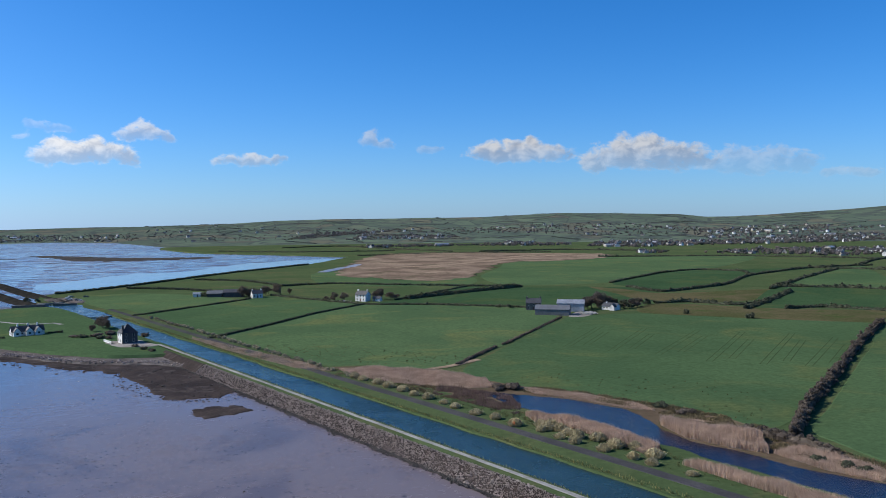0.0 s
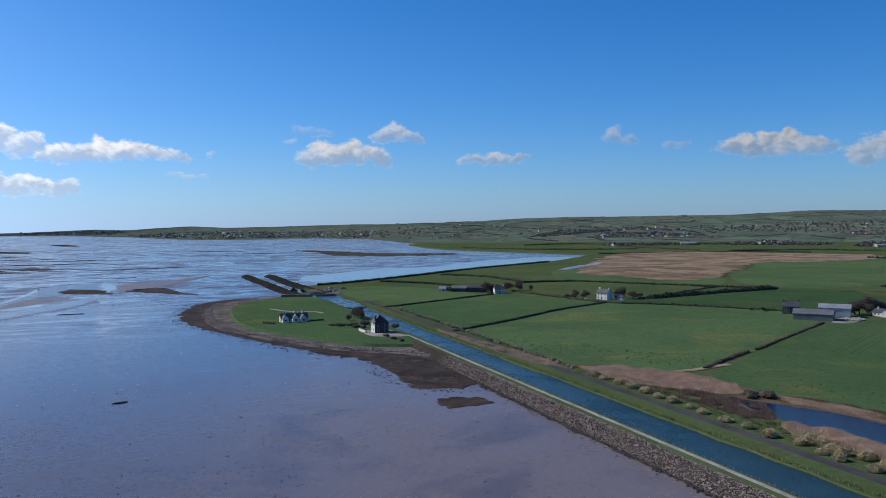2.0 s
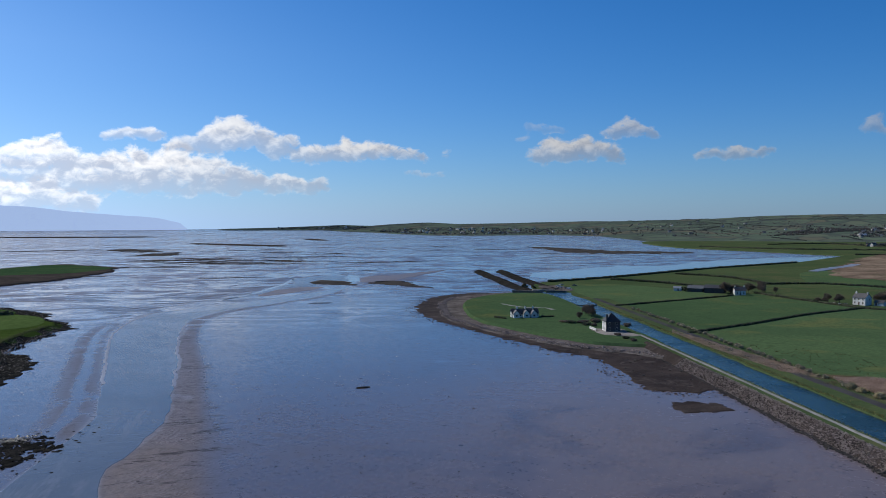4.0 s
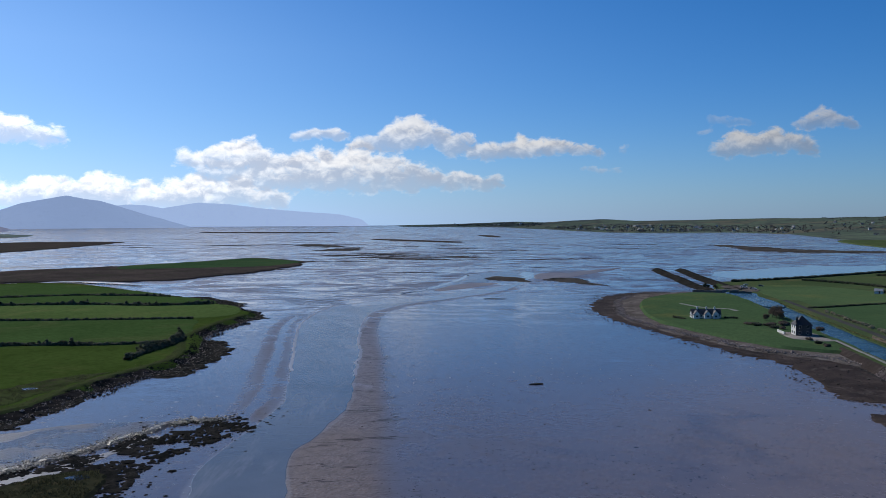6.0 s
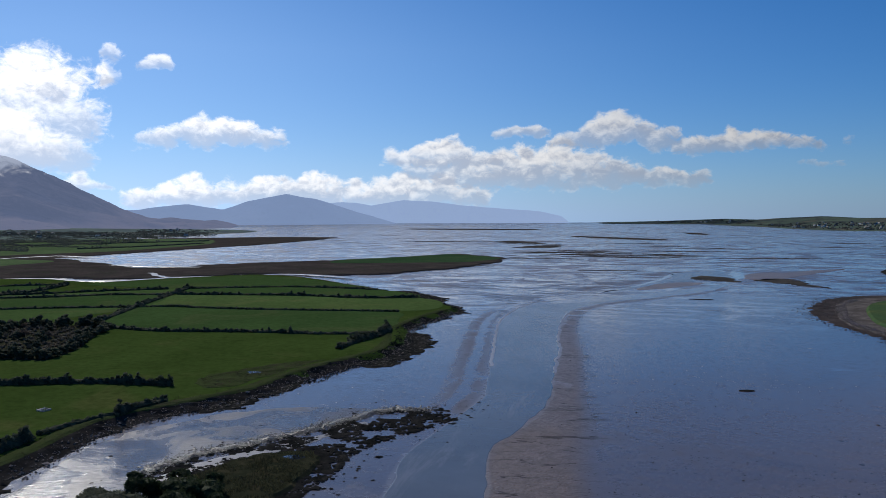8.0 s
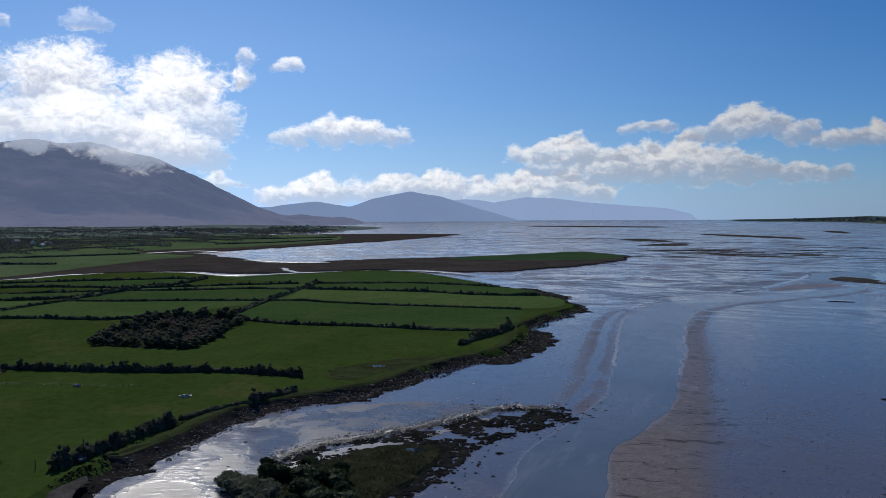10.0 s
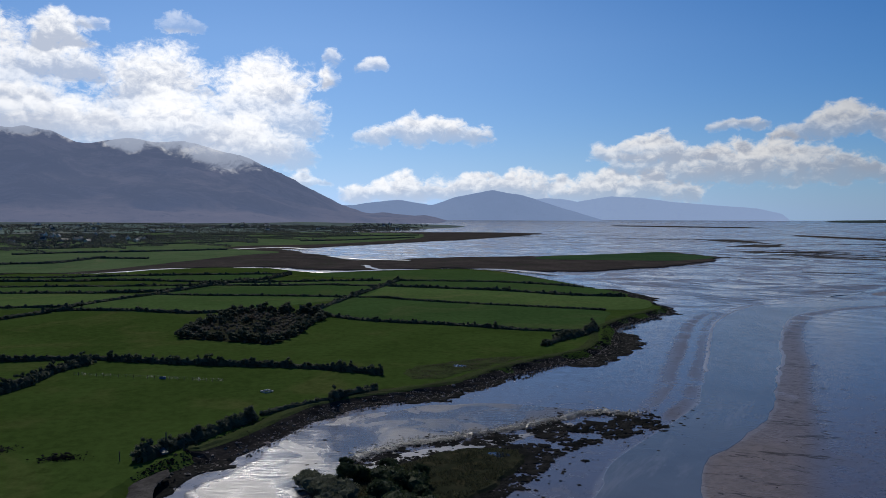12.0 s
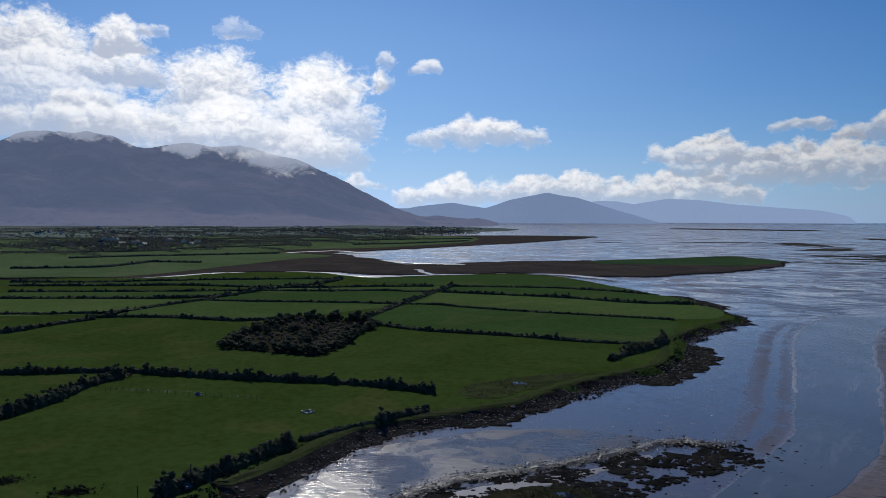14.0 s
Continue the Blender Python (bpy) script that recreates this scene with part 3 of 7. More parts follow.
def reeds(poly, n, height, label, z=1.6, name="reed_bed"):
    c = scatter(poly, n * 3)
    dens = np.array([0.75 + 0.5 * noise.noise(Vector((x * 0.15, y * 0.15, 0.5))) for x, y in c])
    h = height * dens * rng.uniform(0.55, 1.15, len(c))
    t = blades(np.column_stack([c, np.full(len(c), z)]), h, 0.15, 0.14)
    return tagged(tris(name, t, M_REED), label, "reeds", "", "stuff")


def rocks(name, spots, size, material, label, category, flat=0.7):
    """Loose angular stones, joined; past counting."""
    base = np.array([(0, 0, 1), (0.9, 0, 0.25), (0.28, 0.85, 0.3), (-0.72, 0.53, 0.2), (-0.7, -0.5, 0.3), (0.3, -0.85, 0.2), (0.5, 0.3, -0.6), (-0.4, 0.2, -0.6), (0, -0.5, -0.6)])
    tri = [(0, 1, 2), (0, 2, 3), (0, 3, 4), (0, 4, 5), (0, 5, 1), (1, 6, 2), (2, 6, 7), (2, 7, 3), (3, 7, 4), (4, 7, 8), (4, 8, 5), (5, 8, 1), (1, 8, 6)]
    V, F = [], []
    for i, (x, y, z) in enumerate(spots):
        s = size * rng.lognormal(0, 0.4)
        a = rng.uniform(0, 6.28)
        c, d = math.cos(a), math.sin(a)
        b = base * (1 + rng.normal(size=base.shape) * 0.18) * np.array([s, s * rng.uniform(0.6, 1), s * flat]) / 2
        V.append(np.column_stack([x + b[:, 0] * c - b[:, 1] * d, y + b[:, 0] * d + b[:, 1] * c, z + b[:, 2]]))
        F += [tuple(9 * i + k for k in t) for t in tri]
    return tagged(link(name, np.concatenate(V), F, material), label, category, "", "stuff")


# ---- the ground: one sheet of tidal mud to the horizon ----
RIGHT_LIP = [(-120, 82), (-146, 104), (-165, 118), (-176, 128), (-184, 142), (-205, 170), (-244, 206), (-284, 243), (-311, 265), (-359, 309), (-388, 339), (-404, 363), (-418, 401), (-422, 433), (-426, 467), (-432, 504), (-447, 549), (-470, 595)]
LEFT_LIP = [(-135, 66), (-158, 87), (-178, 103), (-195, 123), (-209, 142), (-228, 163), (-269, 195), (-303, 221), (-346, 254), (-389, 290), (-423, 327), (-447, 362), (-451, 394), (-451, 432), (-453, 471), (-459, 510), (-463, 540), (-471, 574), (-484, 607)]
RIVER = LEFT_LIP + RIGHT_LIP[::-1]
SAND = RIGHT_LIP[:17] + [(-428, 545), (-411, 500), (-403, 455), (-399, 425), (-394, 392), (-368, 339), (-333, 302), (-275, 253), (-219, 203), (-181, 169), (-154, 146), (-130, 121), (-104, 112)]
BANDS = [(-215, 136), (-244, 158), (-289, 192), (-341, 229), (-392, 271), (-425, 310), (-446, 347), (-450, 365), (-424, 325), (-391, 288), (-347, 252), (-304, 220), (-270, 194), (-229, 162), (-208, 143)]
OUTER = [(-616, 367), (-555, 372), (-470, 373), (-485, 435), (-507, 506), (-561, 615), (-586, 686), (-603, 753), (-613, 671), (-576, 575), (-529, 481), (-486, 386)]

# canal frame: u along it towards the lock, v across it towards the fields
CO, CD, CN = np.array((2.0, 227.0)), np.array((-0.583, 0.8125)), np.array((0.8125, 0.583))


def edge_distance(P, poly):
    """Signed distance of plan points from a closed line: above nought inside."""
    q = line(poly, 6.0, True)
    a, b = q, np.roll(q, -1, 0)
    best, odd = np.full(len(P), 1e9), np.zeros(len(P), bool)
    for (ax, ay), (bx, by) in zip(a, b):
        d = np.array((bx - ax, by - ay))
        t = np.clip(((P - (ax, ay)) @ d) / max(d @ d, 1e-9), 0, 1)
        best = np.minimum(best, np.hypot(P[:, 0] - ax - t * d[0], P[:, 1] - ay - t * d[1]))
        odd ^= ((ay > P[:, 1]) != (by > P[:, 1])) & (P[:, 0] < (bx - ax) * (P[:, 1] - ay) / (by - ay + 1e-12) + ax)
    return np.where(odd, best, -best)


def ground_sheet():
    az = np.concatenate([np.arange(-45, 112, 0.25), np.arange(112, 315, 4.0)])
    rings = [60.0, 110.0] + list(np.geomspace(120, 4960, 330))
    k = len(az)
    P = np.array([(-r * math.sin(radians(a)), r * math.cos(radians(a))) for r in rings for a in az])
    R = np.hypot(P[:, 0], P[:, 1])
    verts = np.vstack([np.column_stack([P, lift(R)]), [(0, 0, 0)]])
    c = len(verts) - 1
    faces = [(c, (j + 1) % k, j)[::-1] for j in range(k)]
    for i in range(len(rings) - 1):
        for j in range(k):
            a, b = i * k + j, i * k + (j + 1) % k
            faces.append((a, a + k, b + k, b))
    ob = link("ground", verts, faces, M_MUD, True)
    near = R < 900
    sand, bands, chan = np.zeros(len(verts)), np.zeros(len(verts)), np.full(len(verts), -1.0)
    width = np.interp(R[near], (140, 190, 270, 420, 560), (66, 44, 21, 17, 11))
    bank = line(RIGHT_LIP[:17], 4.0)
    away = np.min(np.hypot(P[near][:, None, 0] - bank[None, :, 0], P[near][:, None, 1] - bank[None, :, 1]), axis=1)
    sand[:-1][near] = np.clip(0.6 + edge_distance(P[near], SAND) / 16.0, 0, 1) * np.clip(1.1 - away / width, 0, 1)
    bands[:-1][near] = np.maximum(np.clip(0.5 + edge_distance(P[near], BANDS) / 12.0, 0, 1), np.clip(0.5 + edge_distance(P[near], OUTER) / 12.0, 0, 1))
    chan[:-1][near] = np.clip(edge_distance(P[near], RIVER) / 60.0, -1, 1)
    bars = np.append(np.clip((R - 400) / 400, 0, 1), 0)
    slick = np.append(np.clip((R - 230) / 140, 0, 1) * np.clip((760 - R) / 180, 0, 1), 0)
    drier = np.append(np.clip(((P - CO) @ CN + 165) / 95, 0, 1) * np.clip((460 - R) / 200, 0, 1), 1)
    for nm, val in (("sand", sand), ("bands", bands), ("chan", chan), ("bars", bars), ("slick", slick), ("drier", drier)):
        ob.data.attributes.new(nm, "FLOAT", "POINT").data.foreach_set("value", val.astype(np.float32))
    tagged(ob, "wet grey-brown tidal mudflat shining under the sky", "mudflat", "", "structure")


ground_sheet()


def cv(u, v):
    return tuple(CO + CD * u + CN * v)


US = np.arange(-330, 421, 10.0)

# land on the field side of the canal
LAND_N = [cv(u, 7.2) for u in np.arange(-330, 421, 30)] + [(-282, 612), (-312, 645), (-335, 704), (-318, 755), (-298, 826), (-259, 1000), (-196, 1180), (-178, 1300),
          (-165, 1460), (-230, 1520), (-330, 1610), (-500, 1740), (-613, 1910), (-712, 2120)]
LAND_N += [(-2330 * math.sin(radians(a)), 2330 * math.cos(radians(a))) for a in range(16, -101, -6)] + [(900, -700)]
plate("land_north", LAND_N, 1.9, M_GRASS, 1.2, 8, slope=1.5, depth=2.4, label="low green coastal farmland behind the canal", category="land")

# island with the lock keeper's house
ISLAND = [cv(196, -8), (-144, 373), (-161, 378), (-188, 390), (-212, 405), (-233, 418), (-258, 445), (-287, 487), (-305, 523), (-311, 558), (-305, 592), (-290, 600), (-276, 596), cv(415, -8), cv(360, -8), cv(300, -8), cv(250, -8)]
plate("land_island", ISLAND, 2.2, M_FIELD, 0.8, 5, slope=2.5, depth=2.4, label="smooth mown green headland at the canal mouth", category="land")
BEACH = [(-108, 352), (-123, 360), (-155, 363), (-190, 380), (-218, 396), (-248, 416), (-276, 445), (-316, 505), (-333, 548), (-326, 590), (-310, 610), (-288, 612), (-270, 560), (-200, 440), (-120, 375)]
plate("beach", BEACH, 0.9, M_BEACH, 2.0, 4, 9, 4.0, 1.2, label="grey stony beach round the headland", category="beach")
WEEDY = [(-82, 318), (-78, 303), (-79, 290), (-92, 286), (-100, 296), (-113, 312), (-124, 327), (-138, 344), (-162, 354), (-190, 370), (-216, 388), (-245, 407), (-282, 434), (-322, 482), (-345, 535), (-350, 575), (-330, 600), (-300, 560), (-200, 420), (-110, 360)]
plate("seaweed_shore", WEEDY, 0.25, M_WEED, 4.0, 2.0, 7, 1.0, 0.4, label="brown seaweed and stones below the beach", category="seaweed")
plate("seaweed_patch", [(-79, 264), (-74, 260), (-67, 262), (-63, 271), (-71, 276), (-79, 273)], 0.2, M_WEED, 3.0, 0.8, 3.5, 1.0, 0.3, label="brown seaweed patch lying on the mud", category="seaweed")

# canal and its banks
ribbon("canal", [cv(u, 0) for u in US], [(-8.0, 1.5), (0, 1.5), (8.0, 1.5)], M_CANAL, "structure", "straight ship canal with still blue water", "water")
plate("canal_basin", [cv(380, -6), cv(380, 7), cv(405, 9), (-256, 596), (-266, 616), (-284, 619), (-288, 612), (-283, 602), (-270, 588)], 1.97, M_CANAL, 0.3, 4, slope=0.2, depth=0.5, label="still blue basin before the lock", category="water")
UL = np.arange(-330, 205, 10.0)
ribbon("canal_bank_sea", [cv(u, 0) for u in UL], [(-20, -0.5), (-18.8, 0.1), (-15.4, 2.75), (-12.5, 3.0), (-9.6, 2.9), (-8.6, 2.2), (-7.2, 1.3)], M_GRASS, "structure", "grassy sea bank of the canal", "bank", 0.15)
ribbon("canal_bank_land", [cv(u, 0) for u in US], [(7.0, 1.3), (8.2, 2.0), (14.0, 2.25), (24.0, 2.2), (27.0, 1.85)], M_GRASS, "structure", "grassy verge along the canal path", "bank", 0.12)
ribbon("canal_bank_island", [cv(u, 0) for u in np.arange(200, 420, 10.0)], [(-9.2, 2.25), (-8.2, 2.1), (-7.0, 1.3)], M_BEACH, "structure", "stone-edged canal bank along the headland", "bank", 0.2)
# Bed in dark weed colour, in place of the shade between the stones.
ribbon("shaded_rock_bed", [cv(u, 0) for u in UL], [(-20.1, -0.4), (-18.8, 0.2), (-15.4, 2.86), (-14.4, 3.0)], M_WEED, "structure", "stony bed of the rock armour", "bank", 0.15)
ribbon("service_path", [cv(u, -11.2) for u in np.arange(-330, 226, 6.0)], [(-0.75, 2.9), (-0.65, 3.08), (0.65, 3.08), (0.75, 2.9)], M_CONCRETE, "structure", "narrow pale concrete path on the sea bank", "path", 0.05)
ribbon("towpath", [cv(u, 16.0) for u in US], [(-1.9, 2.2), (-1.8, 2.32), (1.8, 2.32), (1.9, 2.2)], M_ASPHALT, "structure", "grey asphalt towpath beside the canal", "path")

spots = []
for u in np.arange(-120, 150, 0.55):
    for k in range(25):
        v = rng.uniform(-19.3, -14.4)
        x, y = cv(u + rng.normal() * 0.3, v)
        spots.append((x, y, float(np.interp(v, (-20, -18.8, -15.4, -14.4), (-0.4, 0.2, 2.86, 3.0))) + 0.16))
rocks("rock_armour", spots, 0.38, M_ROCK, "grey-brown rock armour on the canal's sea bank", "rocks")
spots = [(*cv(u + rng.normal() * 0.4, -19.2 - abs(rng.normal()) * 0.8 * (1 + noise.noise(Vector((u * 0.12, 0, 0))))), 0.1) for u in np.arange(-120, 190, 0.07)]
rocks("armour_foot", spots, 0.5, M_DARKROCK, "dark weedy stones at the foot of the armour", "rocks")

# ---- south land across the channel ----
LAND_S = [(-196, -3), (-211, 6), (-226, 19), (-247, 35), (-258, 53), (-265, 70), (-269, 90), (-286, 117), (-305, 148), (-313, 167), (-329, 183), (-342, 193), (-364, 206), (-380, 217),
          (-396, 234), (-418, 261), (-433, 282), (-445, 291), (-474, 297), (-506, 305), (-556, 312), (-640, 314), (-700, 316), (-757, 313), (-800, 285), (-795, 200), (-782, 150), (-810, 128),
          (-860, 108), (-884, 60), (-870, 4), (-839, -31), (-830, -69), (-850, -124), (-834, -162), (-900, -700), (-200, -700), (-120, -150), (-165, -30)]
plate("land_south", LAND_S, 2.0, M_PASTURE, 1.5, 5, slope=5.5, depth=2.4, label="flat green farmland across the channel", category="land")
SHORE_S = [(-185, -4), (-196, 9), (-206, 18), (-218, 22), (-230, 30), (-243, 37), (-242, 49), (-251, 56), (-255, 75), (-251, 88), (-263, 95), (-270, 112), (-280, 119), (-292, 133),
           (-298, 149), (-289, 160), (-292, 166), (-307, 181), (-328, 204), (-348, 217), (-365, 219), (-378, 214), (-401, 234), (-421, 267), (-422, 287), (-450, 301), (-474, 305), (-502, 325),
           (-538, 330), (-575, 333), (-560, 300), (-440, 260), (-330, 170), (-290, 100), (-260, 20), (-210, -20)]
plate("seaweed_shore_south", SHORE_S, 0.22, M_BLACKWEED, 4.5, 1.5, 5, 1.0, 0.4, label="dark weedy stones along the south shore", category="seaweed")

# marsh and inlet farther up the bay
MARSH = [(-883, 660), (-803, 548), (-774, 475), (-750, 420), (-775, 345), (-830, 305), (-822, 200), (-850, 150), (-891, 130), (-912, 60), (-895, 4), (-862, -25), (-852, -69), (-875, -124), (-862, -170),
         (-950, -900), (-2300, -1100), (-2330, 300), (-2250, 830), (-2101, 985), (-2002, 922), (-1832, 772), (-1693, 636), (-1581, 500), (-1442, 333), (-1383, 262), (-1310, 170), (-1228, 195),
         (-993, 223), (-982, 269), (-1015, 344), (-1012, 481), (-1031, 591), (-1070, 704), (-964, 705)]
for pts, w in (([(-851, -123), (-836, -64), (-851, -36), (-876, -6), (-889, 10), (-884, 48), (-885, 87), (-868, 112), (-822, 132), (-803, 152), (-806, 192), (-815, 215), (-800, 277), (-797, 318), (-755, 346), (-715, 354)], 5.0), ([(-895, 214), (-858, 211), (-815, 215)], 3.5), ([(-1324, 112), (-1356, 159), (-1370, 196), (-1302, 222)], 6.0),
               ([(-1251, 20), (-1276, 68), (-1308, 94)], 5.0), ([(-1071, 212), (-1027, 231), (-997, 252), (-965, 286)], 6.0)):
    creek = worn(line(pts, 6), 4.0, 24)
    ribbon("marsh_creek", creek, [(-w, 1.0), (-w * 0.8, 1.34), (w * 0.8, 1.34), (w, 1.0)], M_FILM, "structure", "shining tidal creek between pasture and marsh", "water", 0.0)
plate("land_marsh", MARSH, 1.2, M_MARSH, 11.0, 7, 30, 3.0, 1.6, label="brown salt marsh with creeks", category="marsh")
plate("marsh_pasture", [(-925, 683), (-1056, 692), (-1028, 591), (-1008, 489), (-950, 450), (-905, 517), (-872, 600)], 1.5, M_FIELD, 4.0, 10, 30, 2.0, 0.5, label="green point at the marsh's end", category="field")
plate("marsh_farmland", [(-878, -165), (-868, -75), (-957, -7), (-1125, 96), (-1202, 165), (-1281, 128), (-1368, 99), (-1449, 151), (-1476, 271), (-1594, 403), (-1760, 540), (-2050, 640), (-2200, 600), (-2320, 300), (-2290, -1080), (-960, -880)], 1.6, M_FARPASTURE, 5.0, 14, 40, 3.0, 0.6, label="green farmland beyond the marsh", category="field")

# river channel, its sand bank and the bars
ribbon("side_runnel", worn(line([(-476, 445), (-493, 492), (-520, 548), (-548, 596), (-580, 640), (-592, 662)], 6), 2.0, 30), [(-2.2, 0.0), (-1.5, 0.07), (1.5, 0.07), (2.2, 0.0)], M_REACH, "structure", "thin shining runnel winding over the mud", "water")
ribbon("side_runnel", worn(line([(-748, 333), (-709, 345), (-701, 364), (-705, 390), (-724, 413)], 5), 1.5, 20), [(-2.4, 0.0), (-1.6, 0.07), (1.6, 0.07), (2.4, 0.0)], M_REACH, "structure", "thin shining runnel curling round the point", "water")
plate("side_arm", [(-476, 445), (-505, 525), (-544, 600), (-589, 658), (-594, 705), (-572, 715), (-522, 657), (-553, 647), (-511, 594), (-518, 567), (-493, 512)], 0.07, M_RIVER, 3.0, 4, 16, 0.6, 0.2, label="shallow side arm of the channel", category="water")
plate("bar_pool", [(-576, 725), (-556, 719), (-514, 666), (-492, 625), (-522, 658)], 0.09, M_REACH, 3.0, 4, 16, 0.6, 0.2, label="small bright pool between the bars", category="water")
for lip in (RIGHT_LIP[6:], LEFT_LIP[6:]):
    edge = worn(line(lip, 3), 0.9, 9)
    ribbon("channel_lip", edge, [(-0.8, 0.0), (-0.3, 0.09), (0.3, 0.09), (0.8, 0.0)], M_LIP, "structure", "wet silt lip along the channel, its sheen painted pale", "mud", 0.25)
plate("river_reach", [(-436, 366)] + LEFT_LIP[12:] + RIGHT_LIP[13:][::-1], 0.075, still_water("pale_reach", (0.085, 0.088, 0.100), 0.18, 0.10, 0.35, True, spec=0.58), 2.5, 4, 14, 0.8, 0.2, label="pale shallow reach of the channel in the bay", category="water")
plate("river", RIVER, 0.05, M_RIVER, 1.0, 5, 14, 0.6, 0.2, label="shallow grey river channel winding across the mud", category="water")
clods = [(-r * math.sin(radians(a)), r * math.cos(radians(a)), 0.02) for r, a in zip(rng.uniform(130, 420, 300), rng.uniform(4, 50, 300))]
clods = [q for q in clods if not inside(q[0], q[1], RIVER) and not inside(q[0], q[1], WEEDY) and np.dot(np.array(q[:2]) - CO, CN) < -26]
rocks("mud_clods", clods, 0.42, M_BLACKWEED, "small dark clods scattered on the mudflat", "clods", 0.35)
plate("weed_mound", [(-184.6, 237), (-182.8, 237.8), (-181.4, 240.6), (-183.4, 240)], 0.25, M_BLACKWEED, 0.4, 0.6, 2, 0.3, 0.3, label="small dark weed mound on the mudflat", category="mound")
plate("sand_bar", [(-504, 655), (-540, 711), (-535, 729), (-527, 751), (-534, 858), (-500, 742), (-482, 679), (-484, 655)], 0.3, M_SAND, 4, 5, 20, 2.0, 0.5, label="pale sand bar in the bay", category="sand bar")
plate("sand_bar", [(-485, 497), (-505, 543), (-507, 570), (-493, 585), (-482, 560), (-477, 522), (-474, 493)], 0.16, M_SAND, 2, 4, 14, 2.0, 0.3, label="low reddish sand bar beside the channel", category="sand bar")
plate("weed_bar", [(-488, 651), (-482, 679), (-455, 667), (-404, 620), (-427, 630), (-457, 635)], 0.3, M_FARWEED, 9, 2, 9, 1.0, 0.6, label="dark weedy bar beyond the sand bar", category="seaweed")
plate("weed_bar", [(-540, 627), (-549, 651), (-528, 651), (-506, 642), (-484, 614), (-504, 613), (-523, 612)], 0.3, M_FARWEED, 7, 3, 9, 1.0, 0.6, label="dark weedy bar in the bay", category="seaweed")

for pts, mt, am in (([(-829, 1698), (-700, 1530), (-630, 1440), (-538, 1405), (-470, 1440), (-420, 1490), (-440, 1530), (-600, 1545), (-720, 1640)], M_FARWEED, 18), ([(-1509, 1114), (-1545, 1192), (-1418, 1148), (-1277, 1093), (-1314, 1057), (-1424, 1091)], M_FARWEED, 16), ([(-1243, 959), (-1281, 1045), (-1253, 1072), (-1189, 1013), (-1218, 946)], M_FARWEED, 10),
                    ([(-1875, 2137), (-1795, 2114), (-1647, 1979), (-1727, 1995)], M_MARSH, 8), ([(-1787, 1604), (-1435, 1551), (-1379, 1472), (-1700, 1525)], M_MARSH, 8), ([(-404, 465), (-394, 471), (-392, 474), (-402, 469)], M_BLACKWEED, 0.6), ([(-3086, 1840), (-2685, 2131), (-2558, 2030), (-2943, 1754)], M_MARSH, 12)):
    plate("mud_bar", pts, 0.3, mt, am * 1.3, 5, 18, 2.0, 0.5, label="low dark weedy bar in the bay", category="mud bar")
plate("shore_sheet", [(-362, 773), (-323, 821), (-286, 878), (-244, 993), (-186, 1234), (-178, 1402), (-245, 1376), (-313, 1212), (-329, 1076), (-376, 1026), (-402, 912), (-414, 849)], 0.06, M_SHEET, 10, 6, 50, 1.0, 0.1, label="smooth sheet of shallow water below the shore", category="water")
# small weedy bars strewn over the middle of the bay
bay = np.random.default_rng(23)
for k in range(46):
    a, r = (bay.uniform(41, 51), bay.uniform(1150, 1420)) if k < 26 else (bay.uniform(24, 66), bay.uniform(820, 2100))
    length, wide = bay.uniform(14, 60) * r / 1000, bay.uniform(3, 9) * r / 1000
    c, along = np.array((-math.sin(radians(a)), math.cos(radians(a)))) * r, np.array((math.cos(radians(a)), math.sin(radians(a))))
    turn = along * math.cos(0.35 * bay.normal()) + np.array((-along[1], along[0])) * 0.3 * bay.normal()
    pts = [c + turn * length * x + np.array((-turn[1], turn[0])) * wide * y for x, y in ((-1, 0), (-0.5, 0.7), (0.3, 0.9), (1, 0.2), (0.4, -0.6), (-0.4, -0.9))]
    if not inside(c[0], c[1], LAND_N) and r < 2100:
        plate("mud_bar", pts, 0.22, M_FARWEED, wide * 1.1, 3, 12, 1.5, 0.4, label="small dark weedy bar in the bay", category="mud bar")

# spit with grass, weed and a muddy runnel
SPIT = [(-186, 36), (-205, 50), (-208, 66), (-211, 78), (-214, 92), (-219, 106), (-224, 121), (-222, 131), (-216, 139), (-206, 143), (-202, 128), (-197, 116), (-194, 104), (-186, 92), (-177, 84), (-168, 74), (-150, 50), (-150, 30)]
plate("spit_grass", [(-188, 50), (-197, 66), (-199, 75), (-194, 86), (-184, 82), (-174, 72), (-158, 52), (-160, 38), (-175, 36)], 0.7, M_DARKROUGH, 1.5, 2, 6, 1.2, 0.8, label="rough grass on the mud spit", category="grass")

# ---- far land ----
FAR_TREES = []


